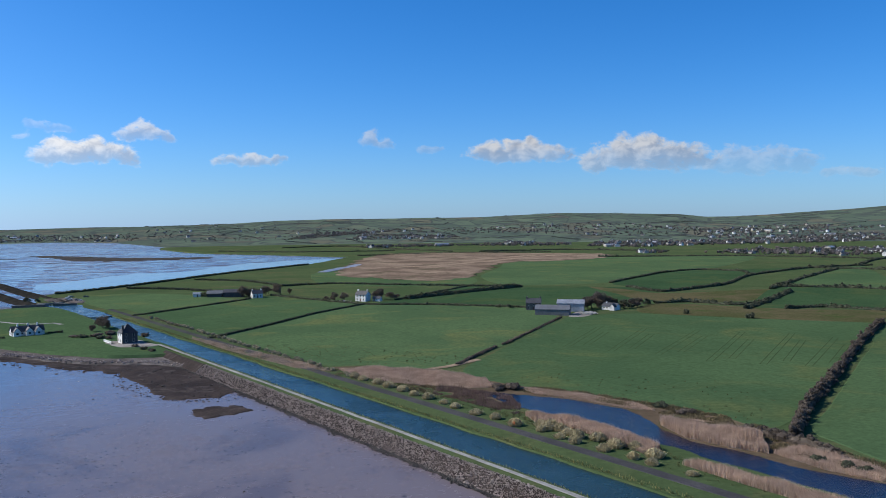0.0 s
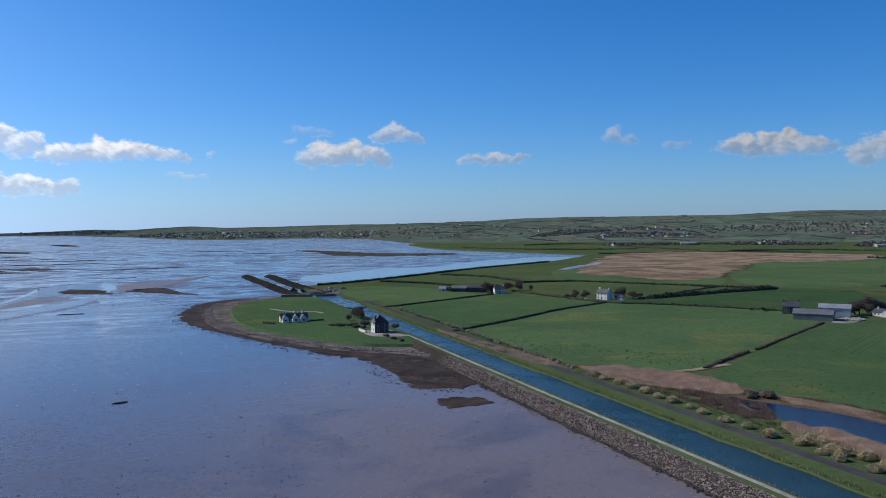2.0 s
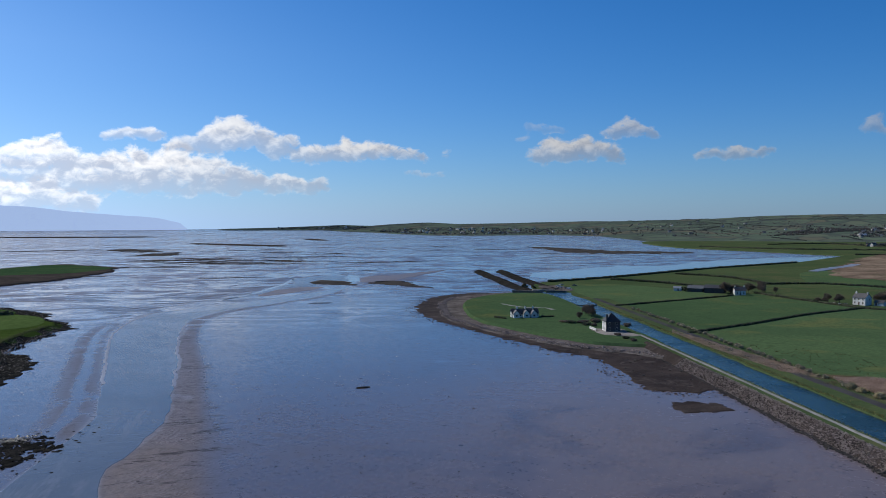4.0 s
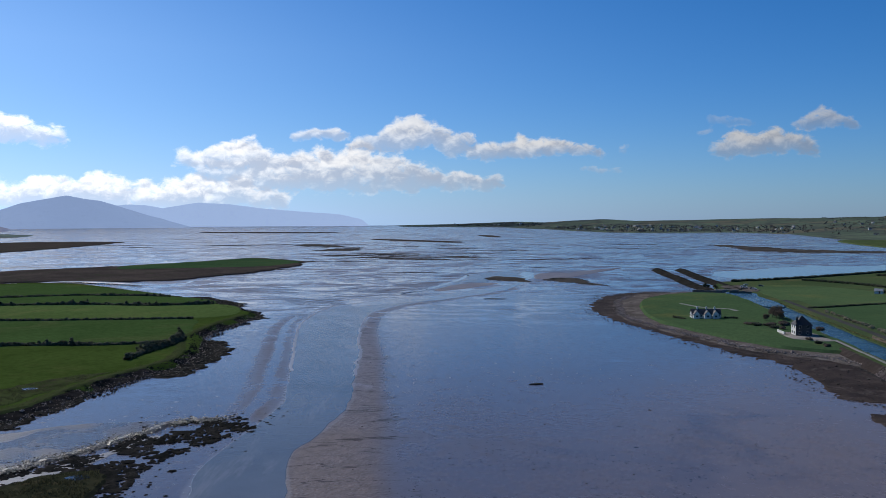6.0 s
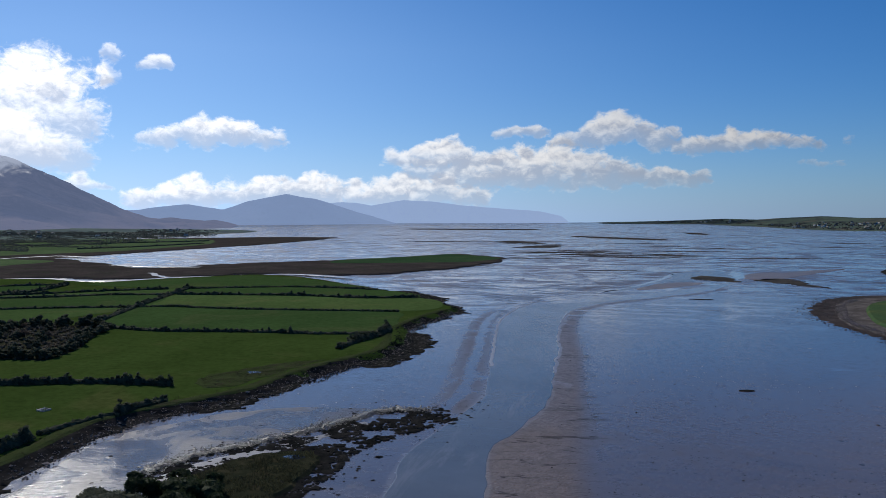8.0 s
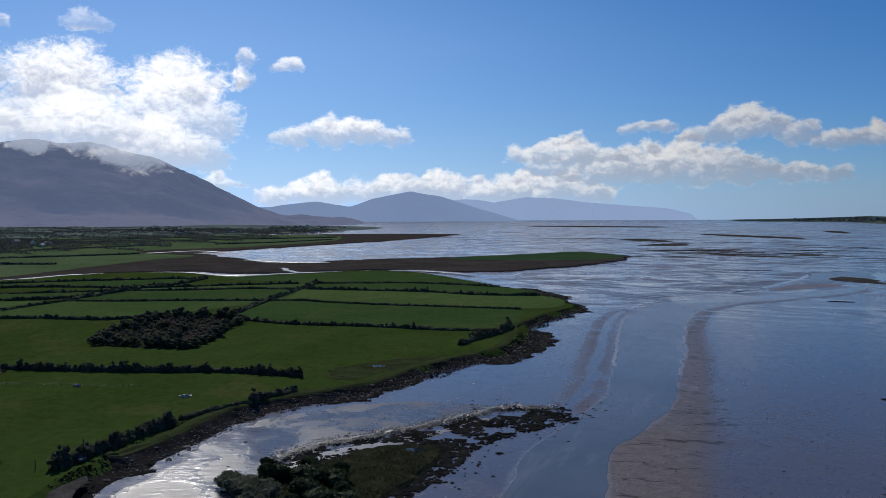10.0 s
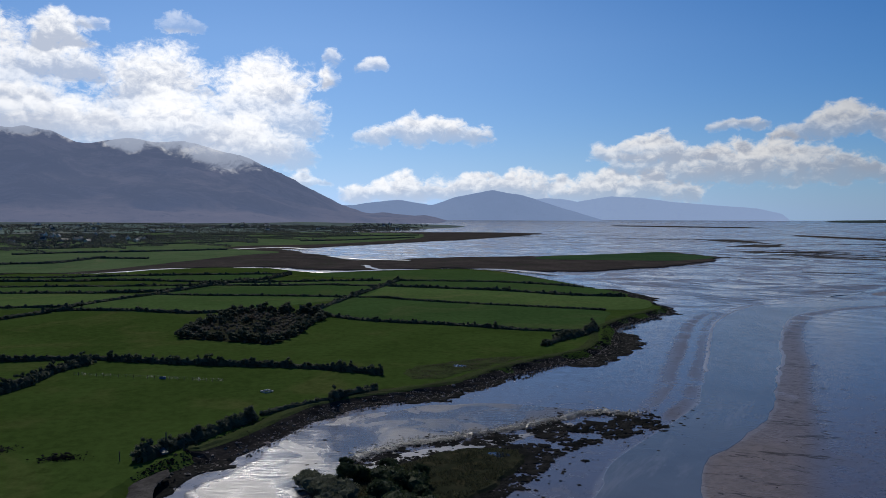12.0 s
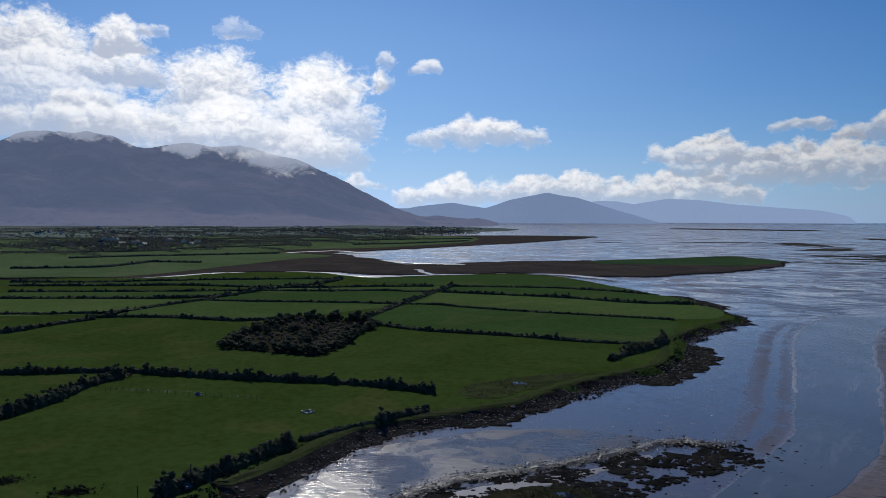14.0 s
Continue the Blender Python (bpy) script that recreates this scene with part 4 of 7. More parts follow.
def far_land(name, azs, r0, crest, material, label, rise=0.75, rough=6.0, kind="backdrop", r1=4930, power=1.6):
    """Country beyond the flat: az in degrees, r0 the near edge, crest the height over the flat at the back, per az."""
    A = np.linspace(azs[0], azs[-1], int((azs[-1] - azs[0]) / 0.22))
    near, top = np.interp(A, azs, r0), np.interp(A, azs, crest)
    k = 46
    verts, faces = [], []
    for i, a in enumerate(A):
        for j in range(k):
            t = j / (k - 1)
            r = near[i] + (r1 - near[i]) * t
            x, y = -r * math.sin(radians(a)), r * math.cos(radians(a))
            g = noise.fractal(Vector((x / 420, y / 420, 1.7)), 0.9, 2.1, 6)
            s = min(1.0, t / rise)
            end = min(1.0, (a - azs[0]) / 1.5, (azs[-1] - a) / 1.5)
            s = s ** power * (1 - 0.25 * max(0, t - rise) / (1 - rise + 1e-6))
            verts.append((x, y, float(lift(r)) + 1.6 - 3 * (1 - end) + top[i] * s + rough * end * g * min(1, 6 * t * (1.02 - t) + 0.1 * s) - (3 if j == 0 else 0)))
    for i in range(len(A) - 1):
        for j in range(k - 1):
            a = i * k + j
            faces.append((a, a + 1, a + k + 1, a + k))
    FAR_TREES.append(BVHTree.FromPolygons(verts, faces))
    return tagged(link(name, verts, faces, material, True), label, "hills", "", "structure")


def height(x, y):
    """The far land's height at a place, or that of the flat."""
    z = 1.8 + float(lift(math.hypot(x, y)))
    for tree in FAR_TREES:
        hit = tree.ray_cast(Vector((x, y, 2000)), Vector((0, 0, -1)))[0]
        if hit:
            z = max(z, hit.z)
    return z


def patchwork(name, k, glow):
    """Small far fields: cells of many greens, split by dark hedge lines. glow: strength of the haze painted on."""
    m, n, l, b = tree_of(name)
    p = place_of(n)
    mp = n.new("ShaderNodeMapping")
    mp.inputs["Scale"].default_value, mp.inputs["Rotation"].default_value = (0.009, 0.0045, 0.0), (0, 0, 0.3)
    l.new(p, mp.inputs["Vector"])
    v = n.new("ShaderNodeTexVoronoi")
    v.inputs["Scale"].default_value = 1.0
    l.new(mp.outputs[0], v.inputs["Vector"])
    e = n.new("ShaderNodeTexVoronoi")
    e.feature = "DISTANCE_TO_EDGE"
    e.inputs["Scale"].default_value = 1.0
    l.new(mp.outputs[0], e.inputs["Vector"])
    sep = n.new("ShaderNodeSeparateColor")
    l.new(v.outputs["Color"], sep.inputs[0])
    col = mix_of(n, l, sep.outputs[0], (0.062 * k, 0.090 * k, 0.052 * k), (0.105 * k, 0.140 * k, 0.078 * k))
    col = mix_of(n, l, ramp_of(n, l, sep.outputs[1], 0.72, 0.86, 0.0, 0.8), col, (0.12 * k, 0.105 * k, 0.06 * k))
    col = mix_of(n, l, ramp_of(n, l, noise_of(n, l, p, 0.01, 6, 0.7), 0.48, 0.60, 0.0, 0.8), col, (0.040, 0.044, 0.036))
    col = mix_of(n, l, ramp_of(n, l, e.outputs["Distance"], 0.015, 0.05, 0.8, 0.0), col, (0.034, 0.042, 0.03))
    l.new(col, b.inputs["Base Color"])
    b.inputs["Roughness"].default_value, b.inputs["Specular IOR Level"].default_value = 1.0, 0.0
    # distant haze put in as a faint blue emission
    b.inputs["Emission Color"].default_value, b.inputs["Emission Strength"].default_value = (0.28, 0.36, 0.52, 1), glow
    return m


# Heather slopes with the air's haze painted over them: haze its colour, glow its strength.
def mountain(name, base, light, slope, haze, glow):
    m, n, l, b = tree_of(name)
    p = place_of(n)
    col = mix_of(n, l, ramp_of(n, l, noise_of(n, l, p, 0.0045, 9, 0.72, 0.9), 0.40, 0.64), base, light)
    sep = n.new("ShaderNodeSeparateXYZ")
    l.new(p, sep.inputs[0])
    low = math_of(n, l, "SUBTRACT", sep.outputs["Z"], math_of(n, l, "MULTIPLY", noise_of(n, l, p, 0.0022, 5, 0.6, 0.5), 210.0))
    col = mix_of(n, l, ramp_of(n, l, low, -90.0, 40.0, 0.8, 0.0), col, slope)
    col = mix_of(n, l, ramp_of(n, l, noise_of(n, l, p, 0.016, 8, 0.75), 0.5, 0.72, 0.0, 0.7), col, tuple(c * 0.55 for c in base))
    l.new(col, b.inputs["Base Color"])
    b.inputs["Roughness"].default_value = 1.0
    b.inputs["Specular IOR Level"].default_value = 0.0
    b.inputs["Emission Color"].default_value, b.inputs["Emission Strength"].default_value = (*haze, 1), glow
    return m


M_FAR, M_FARSOUTH = patchwork("hazed_far_fields", 0.9, 0.085), patchwork("hazed_south_fields", 1.1, 0.22)
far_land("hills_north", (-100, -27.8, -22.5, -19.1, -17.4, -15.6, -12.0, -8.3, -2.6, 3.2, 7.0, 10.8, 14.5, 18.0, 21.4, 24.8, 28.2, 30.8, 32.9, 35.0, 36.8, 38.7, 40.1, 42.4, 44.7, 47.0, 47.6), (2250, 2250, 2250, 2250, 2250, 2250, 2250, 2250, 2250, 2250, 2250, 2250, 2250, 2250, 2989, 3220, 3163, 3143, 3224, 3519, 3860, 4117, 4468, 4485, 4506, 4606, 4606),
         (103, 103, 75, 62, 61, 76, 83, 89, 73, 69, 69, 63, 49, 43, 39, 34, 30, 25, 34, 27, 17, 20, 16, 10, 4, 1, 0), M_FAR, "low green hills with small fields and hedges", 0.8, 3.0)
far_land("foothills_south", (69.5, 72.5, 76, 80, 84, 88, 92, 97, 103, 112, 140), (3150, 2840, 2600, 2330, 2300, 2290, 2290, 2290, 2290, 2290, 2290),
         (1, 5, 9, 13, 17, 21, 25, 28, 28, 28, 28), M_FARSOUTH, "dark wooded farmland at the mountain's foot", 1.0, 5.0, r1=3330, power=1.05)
M_MOUNT = mountain("hazed_heather_mountain", (0.03, 0.029, 0.033), (0.12, 0.092, 0.088), (0.165, 0.122, 0.112), (0.245, 0.32, 0.54), 0.66)
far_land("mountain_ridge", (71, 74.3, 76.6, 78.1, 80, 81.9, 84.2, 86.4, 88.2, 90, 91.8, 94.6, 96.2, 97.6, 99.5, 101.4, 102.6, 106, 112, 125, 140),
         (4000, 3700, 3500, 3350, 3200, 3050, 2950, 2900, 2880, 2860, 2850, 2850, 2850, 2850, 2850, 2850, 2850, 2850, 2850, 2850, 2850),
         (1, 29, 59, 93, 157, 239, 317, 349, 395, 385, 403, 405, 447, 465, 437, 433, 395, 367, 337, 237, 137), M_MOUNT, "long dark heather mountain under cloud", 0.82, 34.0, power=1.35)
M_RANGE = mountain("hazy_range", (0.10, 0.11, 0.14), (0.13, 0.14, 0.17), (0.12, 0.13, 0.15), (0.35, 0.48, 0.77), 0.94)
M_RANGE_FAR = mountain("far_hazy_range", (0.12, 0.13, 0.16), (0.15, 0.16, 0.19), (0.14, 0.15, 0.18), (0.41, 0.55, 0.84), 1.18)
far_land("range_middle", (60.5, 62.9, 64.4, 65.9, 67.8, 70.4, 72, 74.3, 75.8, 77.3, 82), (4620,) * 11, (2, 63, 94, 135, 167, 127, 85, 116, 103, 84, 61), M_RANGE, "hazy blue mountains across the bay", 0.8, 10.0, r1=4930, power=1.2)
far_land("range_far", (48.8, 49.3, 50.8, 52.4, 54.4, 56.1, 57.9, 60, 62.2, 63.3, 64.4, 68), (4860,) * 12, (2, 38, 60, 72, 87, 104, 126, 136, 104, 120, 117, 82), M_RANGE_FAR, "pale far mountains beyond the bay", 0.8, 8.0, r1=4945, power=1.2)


# ---- clouds on a far sky ring ----
# each mass: azimuth of its two ends, height of its base and its top (degrees), and how dense it is
SUN_BANK = [(104, 96.9, 4.7, 13.7, 1), (98.4, 92.9, 8.2, 10.6, 1), (94, 86.3, 4.0, 10.6, 1), (87.8, 79.7, 4.4, 10.5, 1), (100.3, 89.6, 4.0, 6.8, 1), (89.6, 81.2, 3.0, 6.2, 0.9), (97.2, 93.9, 9.9, 12.6, 0.9), (94.3, 92.6, 11.3, 12.5, 0.6), (89.5, 87, 11.4, 13.4, 0.42),
            (79.8, 77.9, 9.9, 11, 0.75), (79.5, 77.8, 8.2, 9.6, 0.42), (77.1, 75.1, 9.3, 10.5, 0.85), (77.4, 67.8, 4.6, 6.7, 1), (77.8, 76.6, 4, 4.4, 0.5), (81.8, 78.7, 1.6, 2.7, 0.8)]
LOW_BANK = [(77.5, 54, 0.7, 2.5, 0.9), (58, 39.5, 1.9, 3.3, 0.85), (60, 44, 2.5, 4.4, 0.9), (78.5, 72, 0.6, 2.4, 0.95), (75.1, 71.9, 0.8, 3.3, 1), (71.8, 63.6, 0.7, 3.5, 1), (64.4, 54, 0.7, 3.2, 0.95), (61.2, 53.1, 3.2, 5.5, 1), (57.7, 43.9, 1.9, 4.9, 1), (53.8, 50, 5.2, 6.3, 0.9), (49.6, 41.3, 4.5, 6.9, 0.95), (42, 33.2, 4, 5.7, 1), (53.9, 39.4, 2.2, 3.4, 0.8),
            (34.3, 33.3, 4.1, 4.6, 0.45), (34.4, 31.9, 2.9, 3.4, 0.4), (32.3, 31.4, 4.3, 5, 0.5)]
EAST_CLOUDS = [(26, 19.8, 4, 5.8, 0.95), (21.1, 17.6, 5.4, 6.7, 0.75), (27.1, 26.3, 5.4, 5.9, 0.4), (26.7, 23.5, 5.9, 6.6, 0.25), (14.9, 10.2, 3.9, 4.9, 0.75), (5.9, 3.2, 5.1, 6.2, 0.5), (1.4, -0.3, 4.7, 5.5, 0.35), (-1.5, -8.7, 4.1, 5.9, 0.95), (-8.9, -17.4, 3.4, 6, 0.9), (-17, -24.1, 3, 5.1, 0.4), (-24.1, -27.5, 2.6, 3.5, 0.35)]
CREST_CLOUDS = [(103, 92, 4.7, 8.0, 0.95), (93, 85, 3.9, 8.0, 1), (88, 79.8, 3.0, 7.2, 0.95)]


def cloud_shell(name, radius, A, E, masses, label, base_haze):
    """A piece of sky on a far shell: masses of rounded billows, their sunlit sides and grey undersides painted into
    emission.
    """
    r2 = random.Random(11)
    cover, lit, body, front = (np.full((len(A), len(E)), v) for v in (-1.2, 0.6, 0.0, -9.0))
    warp = np.random.default_rng(3)

    def swell(size, amp):
        """Smooth uneven displacement over the shell, in degrees."""
        out = np.zeros((len(A), len(E)))
        for octave in range(4):
            g = warp.normal(size=(int((A[-1] - A[0]) / size) + 3, int((E[-1] - E[0]) / size) + 3))
            u, v = (A - A[0]) / size, (E - E[0]) / size
            i, j = u.astype(int), v.astype(int)
            fu, fv = ((t * t * (3 - 2 * t)) for t in ((u - i)[:, None], (v - j)[None, :]))
            g = (g[i][:, j] * (1 - fu) + g[i + 1][:, j] * fu) * (1 - fv) + (g[i][:, j + 1] * (1 - fu) + g[i + 1][:, j + 1] * fu) * fv
            out += g * amp
            size, amp = size * 0.5, amp * 0.62
        return out

    AW, EW = A[:, None] + swell(1.7, 0.26), E[None, :] + swell(1.3, 0.13)
    for a1, a0, low, top, dense in masses:
        top, low = top + 0.14 * (top - low), low - 0.04 * (top - low)
        w, h = a1 - a0, top - low
        puffs = [(r2.random(), r2.random(), r2.uniform(0.11, 0.31)) for _ in range(int(np.clip(16 * w / h, 20, 120)))]
        puffs += [(k / 11, 0.1, 0.24) for k in range(1, 11)]
        for x, y, r in puffs:
            env = min(1.0, (math.sin(math.pi * min(max(x, 0.02), 0.98)) ** 0.6) * (0.72 + 0.5 * noise.noise(Vector((a0 + x * w * 0.9, low, 2.0)))) + 0.12)
            ry = h * r
            rx = ry * 1.6
            cx, cy = a0 + rx * 0.7 + x * (w - 1.4 * rx), low + ry * 0.75 + y * max(h * env - 1.75 * ry, 0.0)
            i0, i1 = np.searchsorted(A, (cx - 2.2 * rx, cx + 2.2 * rx))
            j0, j1 = np.searchsorted(E, (cy - 2.2 * ry, cy + 2.2 * ry))
            if i1 <= i0 or j1 <= j0:
                continue
            win = (slice(i0, i1), slice(j0, j1))
            nx, ny = (AW[win] - cx) / rx, (EW[win] - cy) / ry
            c = 1 - nx * nx - ny * ny
            c = np.where(EW[win] < low + 0.1 * h, c - 3.0 * (low + 0.1 * h - EW[win]) / h, c)
            sun_x, sun_y = (SUN_AZ - cx) * 0.8, SUN_EL - cy
            s = math.hypot(sun_x, sun_y)
            off = math.cos(min(radians(s), 3.1))
            k = 0.62 + 0.36 * (nx * sun_x + ny * sun_y) / s - 0.20 * off * np.sqrt(np.clip(c, 0, 1)) - 0.42 * np.clip(1 - (EW[win] - low) / (0.62 * h), 0, 1)
            depth = r2.random() - 0.8 * (cy - low) / h
            ahead = (c > 0.02) & (depth > front[win])
            lit[win] = np.where(ahead, k, lit[win])
            front[win] = np.where(ahead, depth, front[win])
            thin = dense * (0.42 + 0.58 * np.clip((EW[win] - low) / (0.55 * h), 0, 1))
            body[win] = np.where(c > np.minimum(cover[win], 0.3), np.maximum(thin, body[win]), body[win])
            cover[win] = np.maximum(cover[win], c)
    for k in range(5):                                    # soften the seams between billows and the outer edge
        cover[1:-1, 1:-1] = 0.4 * cover[1:-1, 1:-1] + 0.15 * (cover[2:, 1:-1] + cover[:-2, 1:-1] + cover[1:-1, 2:] + cover[1:-1, :-2])
        if k > 2:
            continue
        lit[1:-1, 1:-1] = 0.5 * lit[1:-1, 1:-1] + 0.125 * (lit[2:, 1:-1] + lit[:-2, 1:-1] + lit[1:-1, 2:] + lit[1:-1, :-2])
        body[1:-1, 1:-1] = 0.4 * body[1:-1, 1:-1] + 0.15 * (body[2:, 1:-1] + body[:-2, 1:-1] + body[1:-1, 2:] + body[1:-1, :-2])
    aa, ee = np.meshgrid(A, E, indexing="ij")
    verts = np.stack([-np.sin(np.radians(aa)) * np.cos(np.radians(ee)) * radius, np.cos(np.radians(aa)) * np.cos(np.radians(ee)) * radius, 60 + np.sin(np.radians(ee)) * radius], -1).reshape(-1, 3)
    k = len(E)
    i, j = np.meshgrid(np.arange(len(A) - 1), np.arange(k - 1), indexing="ij")
    faces = np.stack([i * k + j, i * k + j + 1, (i + 1) * k + j + 1, (i + 1) * k + j], -1).reshape(-1, 4).tolist()
    m, n, l, b = tree_of(name)
    n.remove(b)
    p = place_of(n)
    mp = n.new("ShaderNodeMapping")
    mp.inputs["Scale"].default_value = (1, 1, 1.5)
    l.new(p, mp.inputs["Vector"])
    f1, f3 = noise_of(n, l, mp.outputs[0], 0.014, 9, 0.64, 0.5), noise_of(n, l, mp.outputs[0], 0.04, 7, 0.65)
    mp2 = n.new("ShaderNodeMapping")
    mp2.inputs["Scale"].default_value, mp2.inputs["Location"].default_value = (1, 1, 1.5), (14, -10, -24)
    l.new(p, mp2.inputs["Vector"])
    f2 = noise_of(n, l, mp2.outputs[0], 0.014, 9, 0.64, 0.5)
    dens = math_of(n, l, "ADD", field_of(n, "cover"), math_of(n, l, "MULTIPLY", math_of(n, l, "SUBTRACT", f1, 0.5), math_of(n, l, "SUBTRACT", 4.6, math_of(n, l, "MULTIPLY", field_of(n, "body"), 2.2))))
    dens = math_of(n, l, "ADD", dens, math_of(n, l, "MULTIPLY", math_of(n, l, "SUBTRACT", f3, 0.5), 0.8))
    alpha = math_of(n, l, "MULTIPLY", ramp_of(n, l, dens, -0.38, 0.78), field_of(n, "body"))
    relief = math_of(n, l, "MULTIPLY", math_of(n, l, "SUBTRACT", f1, f2), 1.3)
    rim = ramp_of(n, l, dens, 0.1, 0.9, 0.22, 0.0)
    bright = ramp_of(n, l, math_of(n, l, "ADD", math_of(n, l, "ADD", field_of(n, "lit"), relief), rim), 0.12, 0.92)
    col = mix_of(n, l, bright, (0.50, 0.56, 0.69), (1.0, 1.01, 1.04))
    em, tr, mx = n.new("ShaderNodeEmission"), n.new("ShaderNodeBsdfTransparent"), n.new("ShaderNodeMixShader")
    l.new(col, em.inputs[0])
    l.new(alpha, mx.inputs[0])
    l.new(em.outputs[0], mx.inputs[2])
    l.new(mx.outputs[0], n["Material Output"].inputs[0])
    l.new(field_of(n, "glow"), em.inputs[1])
    # thin haze, painted as emission, low over the horizon and towards the sun
    hz, hm = n.new("ShaderNodeEmission"), n.new("ShaderNodeMixShader")
    hz.inputs[0].default_value = (0.44, 0.65, 1.0, 1)
    l.new(field_of(n, "glow"), hz.inputs[1])
    l.new(field_of(n, "haze"), hm.inputs[0])
    l.new(tr.outputs[0], hm.inputs[1])
    l.new(hz.outputs[0], hm.inputs[2])
    l.new(hm.outputs[0], mx.inputs[1])
    away = (aa - SUN_AZ + 180) % 360 - 180
    glow = 0.57 + 1.56 * np.exp(-(away / 45.0) ** 2)
    haze = base_haze * (0.58 * np.exp(-np.maximum(ee, 0) / 3.0) * (1 + 0.35 * np.exp(-(away / 40.0) ** 2)) + 0.30 * np.exp(-(away / 45.0) ** 2) * np.clip((22 - ee) / 11, 0, 1))
    ob = link(name, verts, faces, m, True)
    for nm, val in (("cover", cover), ("lit", lit), ("body", body), ("glow", glow), ("haze", haze)):
        ob.data.attributes.new(nm, "FLOAT", "POINT").data.foreach_set("value", val.ravel().astype(np.float32))
    return tagged(ob, label, "sky", "", "structure")


r2 = random.Random(5)
behind = [(a + 6, a - r2.uniform(4, 9), 4 + r2.uniform(0, 3), 7 + r2.uniform(0, 4), 0.9) for a in range(124, 318, 16)]
cloud_shell("backdrop", 4955.0, np.concatenate([np.arange(-40, 110, 0.1), np.arange(110, 320.01, 1.0)]), np.concatenate([np.arange(-1.0, 0.4, 0.35), np.arange(0.4, 14.6, 0.1), np.arange(14.6, 20.1, 0.6)]),
            SUN_BANK + LOW_BANK + EAST_CLOUDS + behind, "blue sky with white fair-weather clouds low down", 1.0)
cloud_shell("crest_cloud", 4000.0, np.arange(76, 105, 0.1), np.arange(2.0, 9.6, 0.1), CREST_CLOUDS, "grey-white cloud lying on the mountain's crest", 0.0)
# ---- fields, pond and reeds on the canal side ----
LAYER = itertools.count()


def field(pts, material=None, z=2.02, label="grazed green pasture", amp=0.6, category="field"):
    z += 0.012 * next(LAYER)
    return plate("field", pts, z, material or M_FIELD, amp, 6, 10, 0.5, 0.2, "structure", label, category)


field([(-119, 425), (-72, 371), (-46, 341), (-32, 343), (-10, 332), (3, 337), (31, 400), (68, 495), (55, 560), (-10, 586), (-55, 598), (-82, 540), (-99, 482)], label="large grazed pasture, yellowish near the reeds")
field([(-124, 432), (-101, 484), (-84, 541), (-57, 604), (-96, 632), (-140, 672), (-154, 634), (-196, 535), (-180, 505)])
field([(-203, 540), (-160, 636), (-195, 685), (-262, 715), (-295, 690), (-275, 640), (-240, 590)])
field([(8, 328), (23, 298), (41, 287), (58, 272), (79, 251), (90, 230), (112, 257), (144, 311), (185, 380), (234, 457), (179, 486), (122, 520), (78, 508), (70, 490), (34, 400)], label="wide green field with wheel tracks")
field([(100, 222), (119, 257), (152, 311), (195, 380), (247, 461), (420, 380), (300, 100), (130, 165)])
field([(-48, 606), (-10, 594), (55, 572), (66, 735), (23, 750), (-26, 640)])
field([(72, 735), (64, 565), (100, 578), (150, 603), (172, 674), (160, 725)])
field([(127, 736), (150, 708), (176, 660), (273, 692), (227, 605), (181, 589), (143, 615), (137, 664)], M_ROUGH, label="brown rushy rough pasture")
field([(163, 738), (158, 778), (241, 915), (296, 955), (430, 980), (319, 872), (257, 762), (178, 695)])
field([(-129, 1327), (-98, 1553), (17, 1606), (121, 1547), (279, 1449), (241, 1299), (161, 1222), (92, 1186), (44, 989), (21, 872), (-14, 835), (-87, 889), (-120, 963)], M_BOG, 2.3, "dry brown bog with pale grass", 14)
for pts in ([(-60, 1080), (12, 1140), (105, 1290), (213, 1440), (275, 1462)], [(-110, 1500), (17, 1560), (121, 1515), (240, 1455)], [(-95, 1180), (-10, 1190), (60, 1225)], [(20, 1230), (90, 1330), (150, 1420)]):
    ribbon("pale_track", worn(line(pts, 10), 8, 40), [(-8, 2.5), (0, 2.75), (8, 2.5)], M_PALE, "structure", "pale dry strip across the bog", "track")
plate("creek", [(-147, 992), (-140, 1060), (-128, 1120), (-121, 1169), (-112, 1165), (-118, 1110), (-128, 1050), (-138, 990)], 2.5, M_FILM, 3, 6, 20, 0.5, 0.3, label="small shining creek at the bog edge", category="water")
field([(40, 890), (70, 1050), (108, 1268), (250, 1328), (480, 1300), (300, 965), (237, 922), (152, 782), (60, 765)])
field([(-60, 770), (20, 765), (30, 870), (-50, 845), (-126, 1005), (-150, 960), (-120, 815)])
field([(280, 715), (334, 698), (390, 720), (500, 1005), (446, 945)])
field([(225, 542), (248, 550), (276, 526), (350, 660), (334, 690), (280, 706), (200, 545)])
field([(124, 528), (179, 492), (238, 466), (272, 520), (223, 535), (150, 580)], M_ROUGH, label="rough strip of rushy grazing")
plate("reed_ground", [(-134, 434), (-76, 368), (-50, 338), (-30, 340), (0, 326), (16, 312), (24, 298), (44, 284), (60, 268), (80, 248), (92, 222), (108, 182), (150, 120), (110, 60), (60, 130), cv(-40, 27), cv(20, 26), cv(80, 26), cv(140, 25), cv(200, 25), cv(250, 24)],
      1.96, M_REEDBASE, 1.5, 5, 10, 0.4, 0.2, label="brown reed litter and wet ground beside the pond", category="marsh")
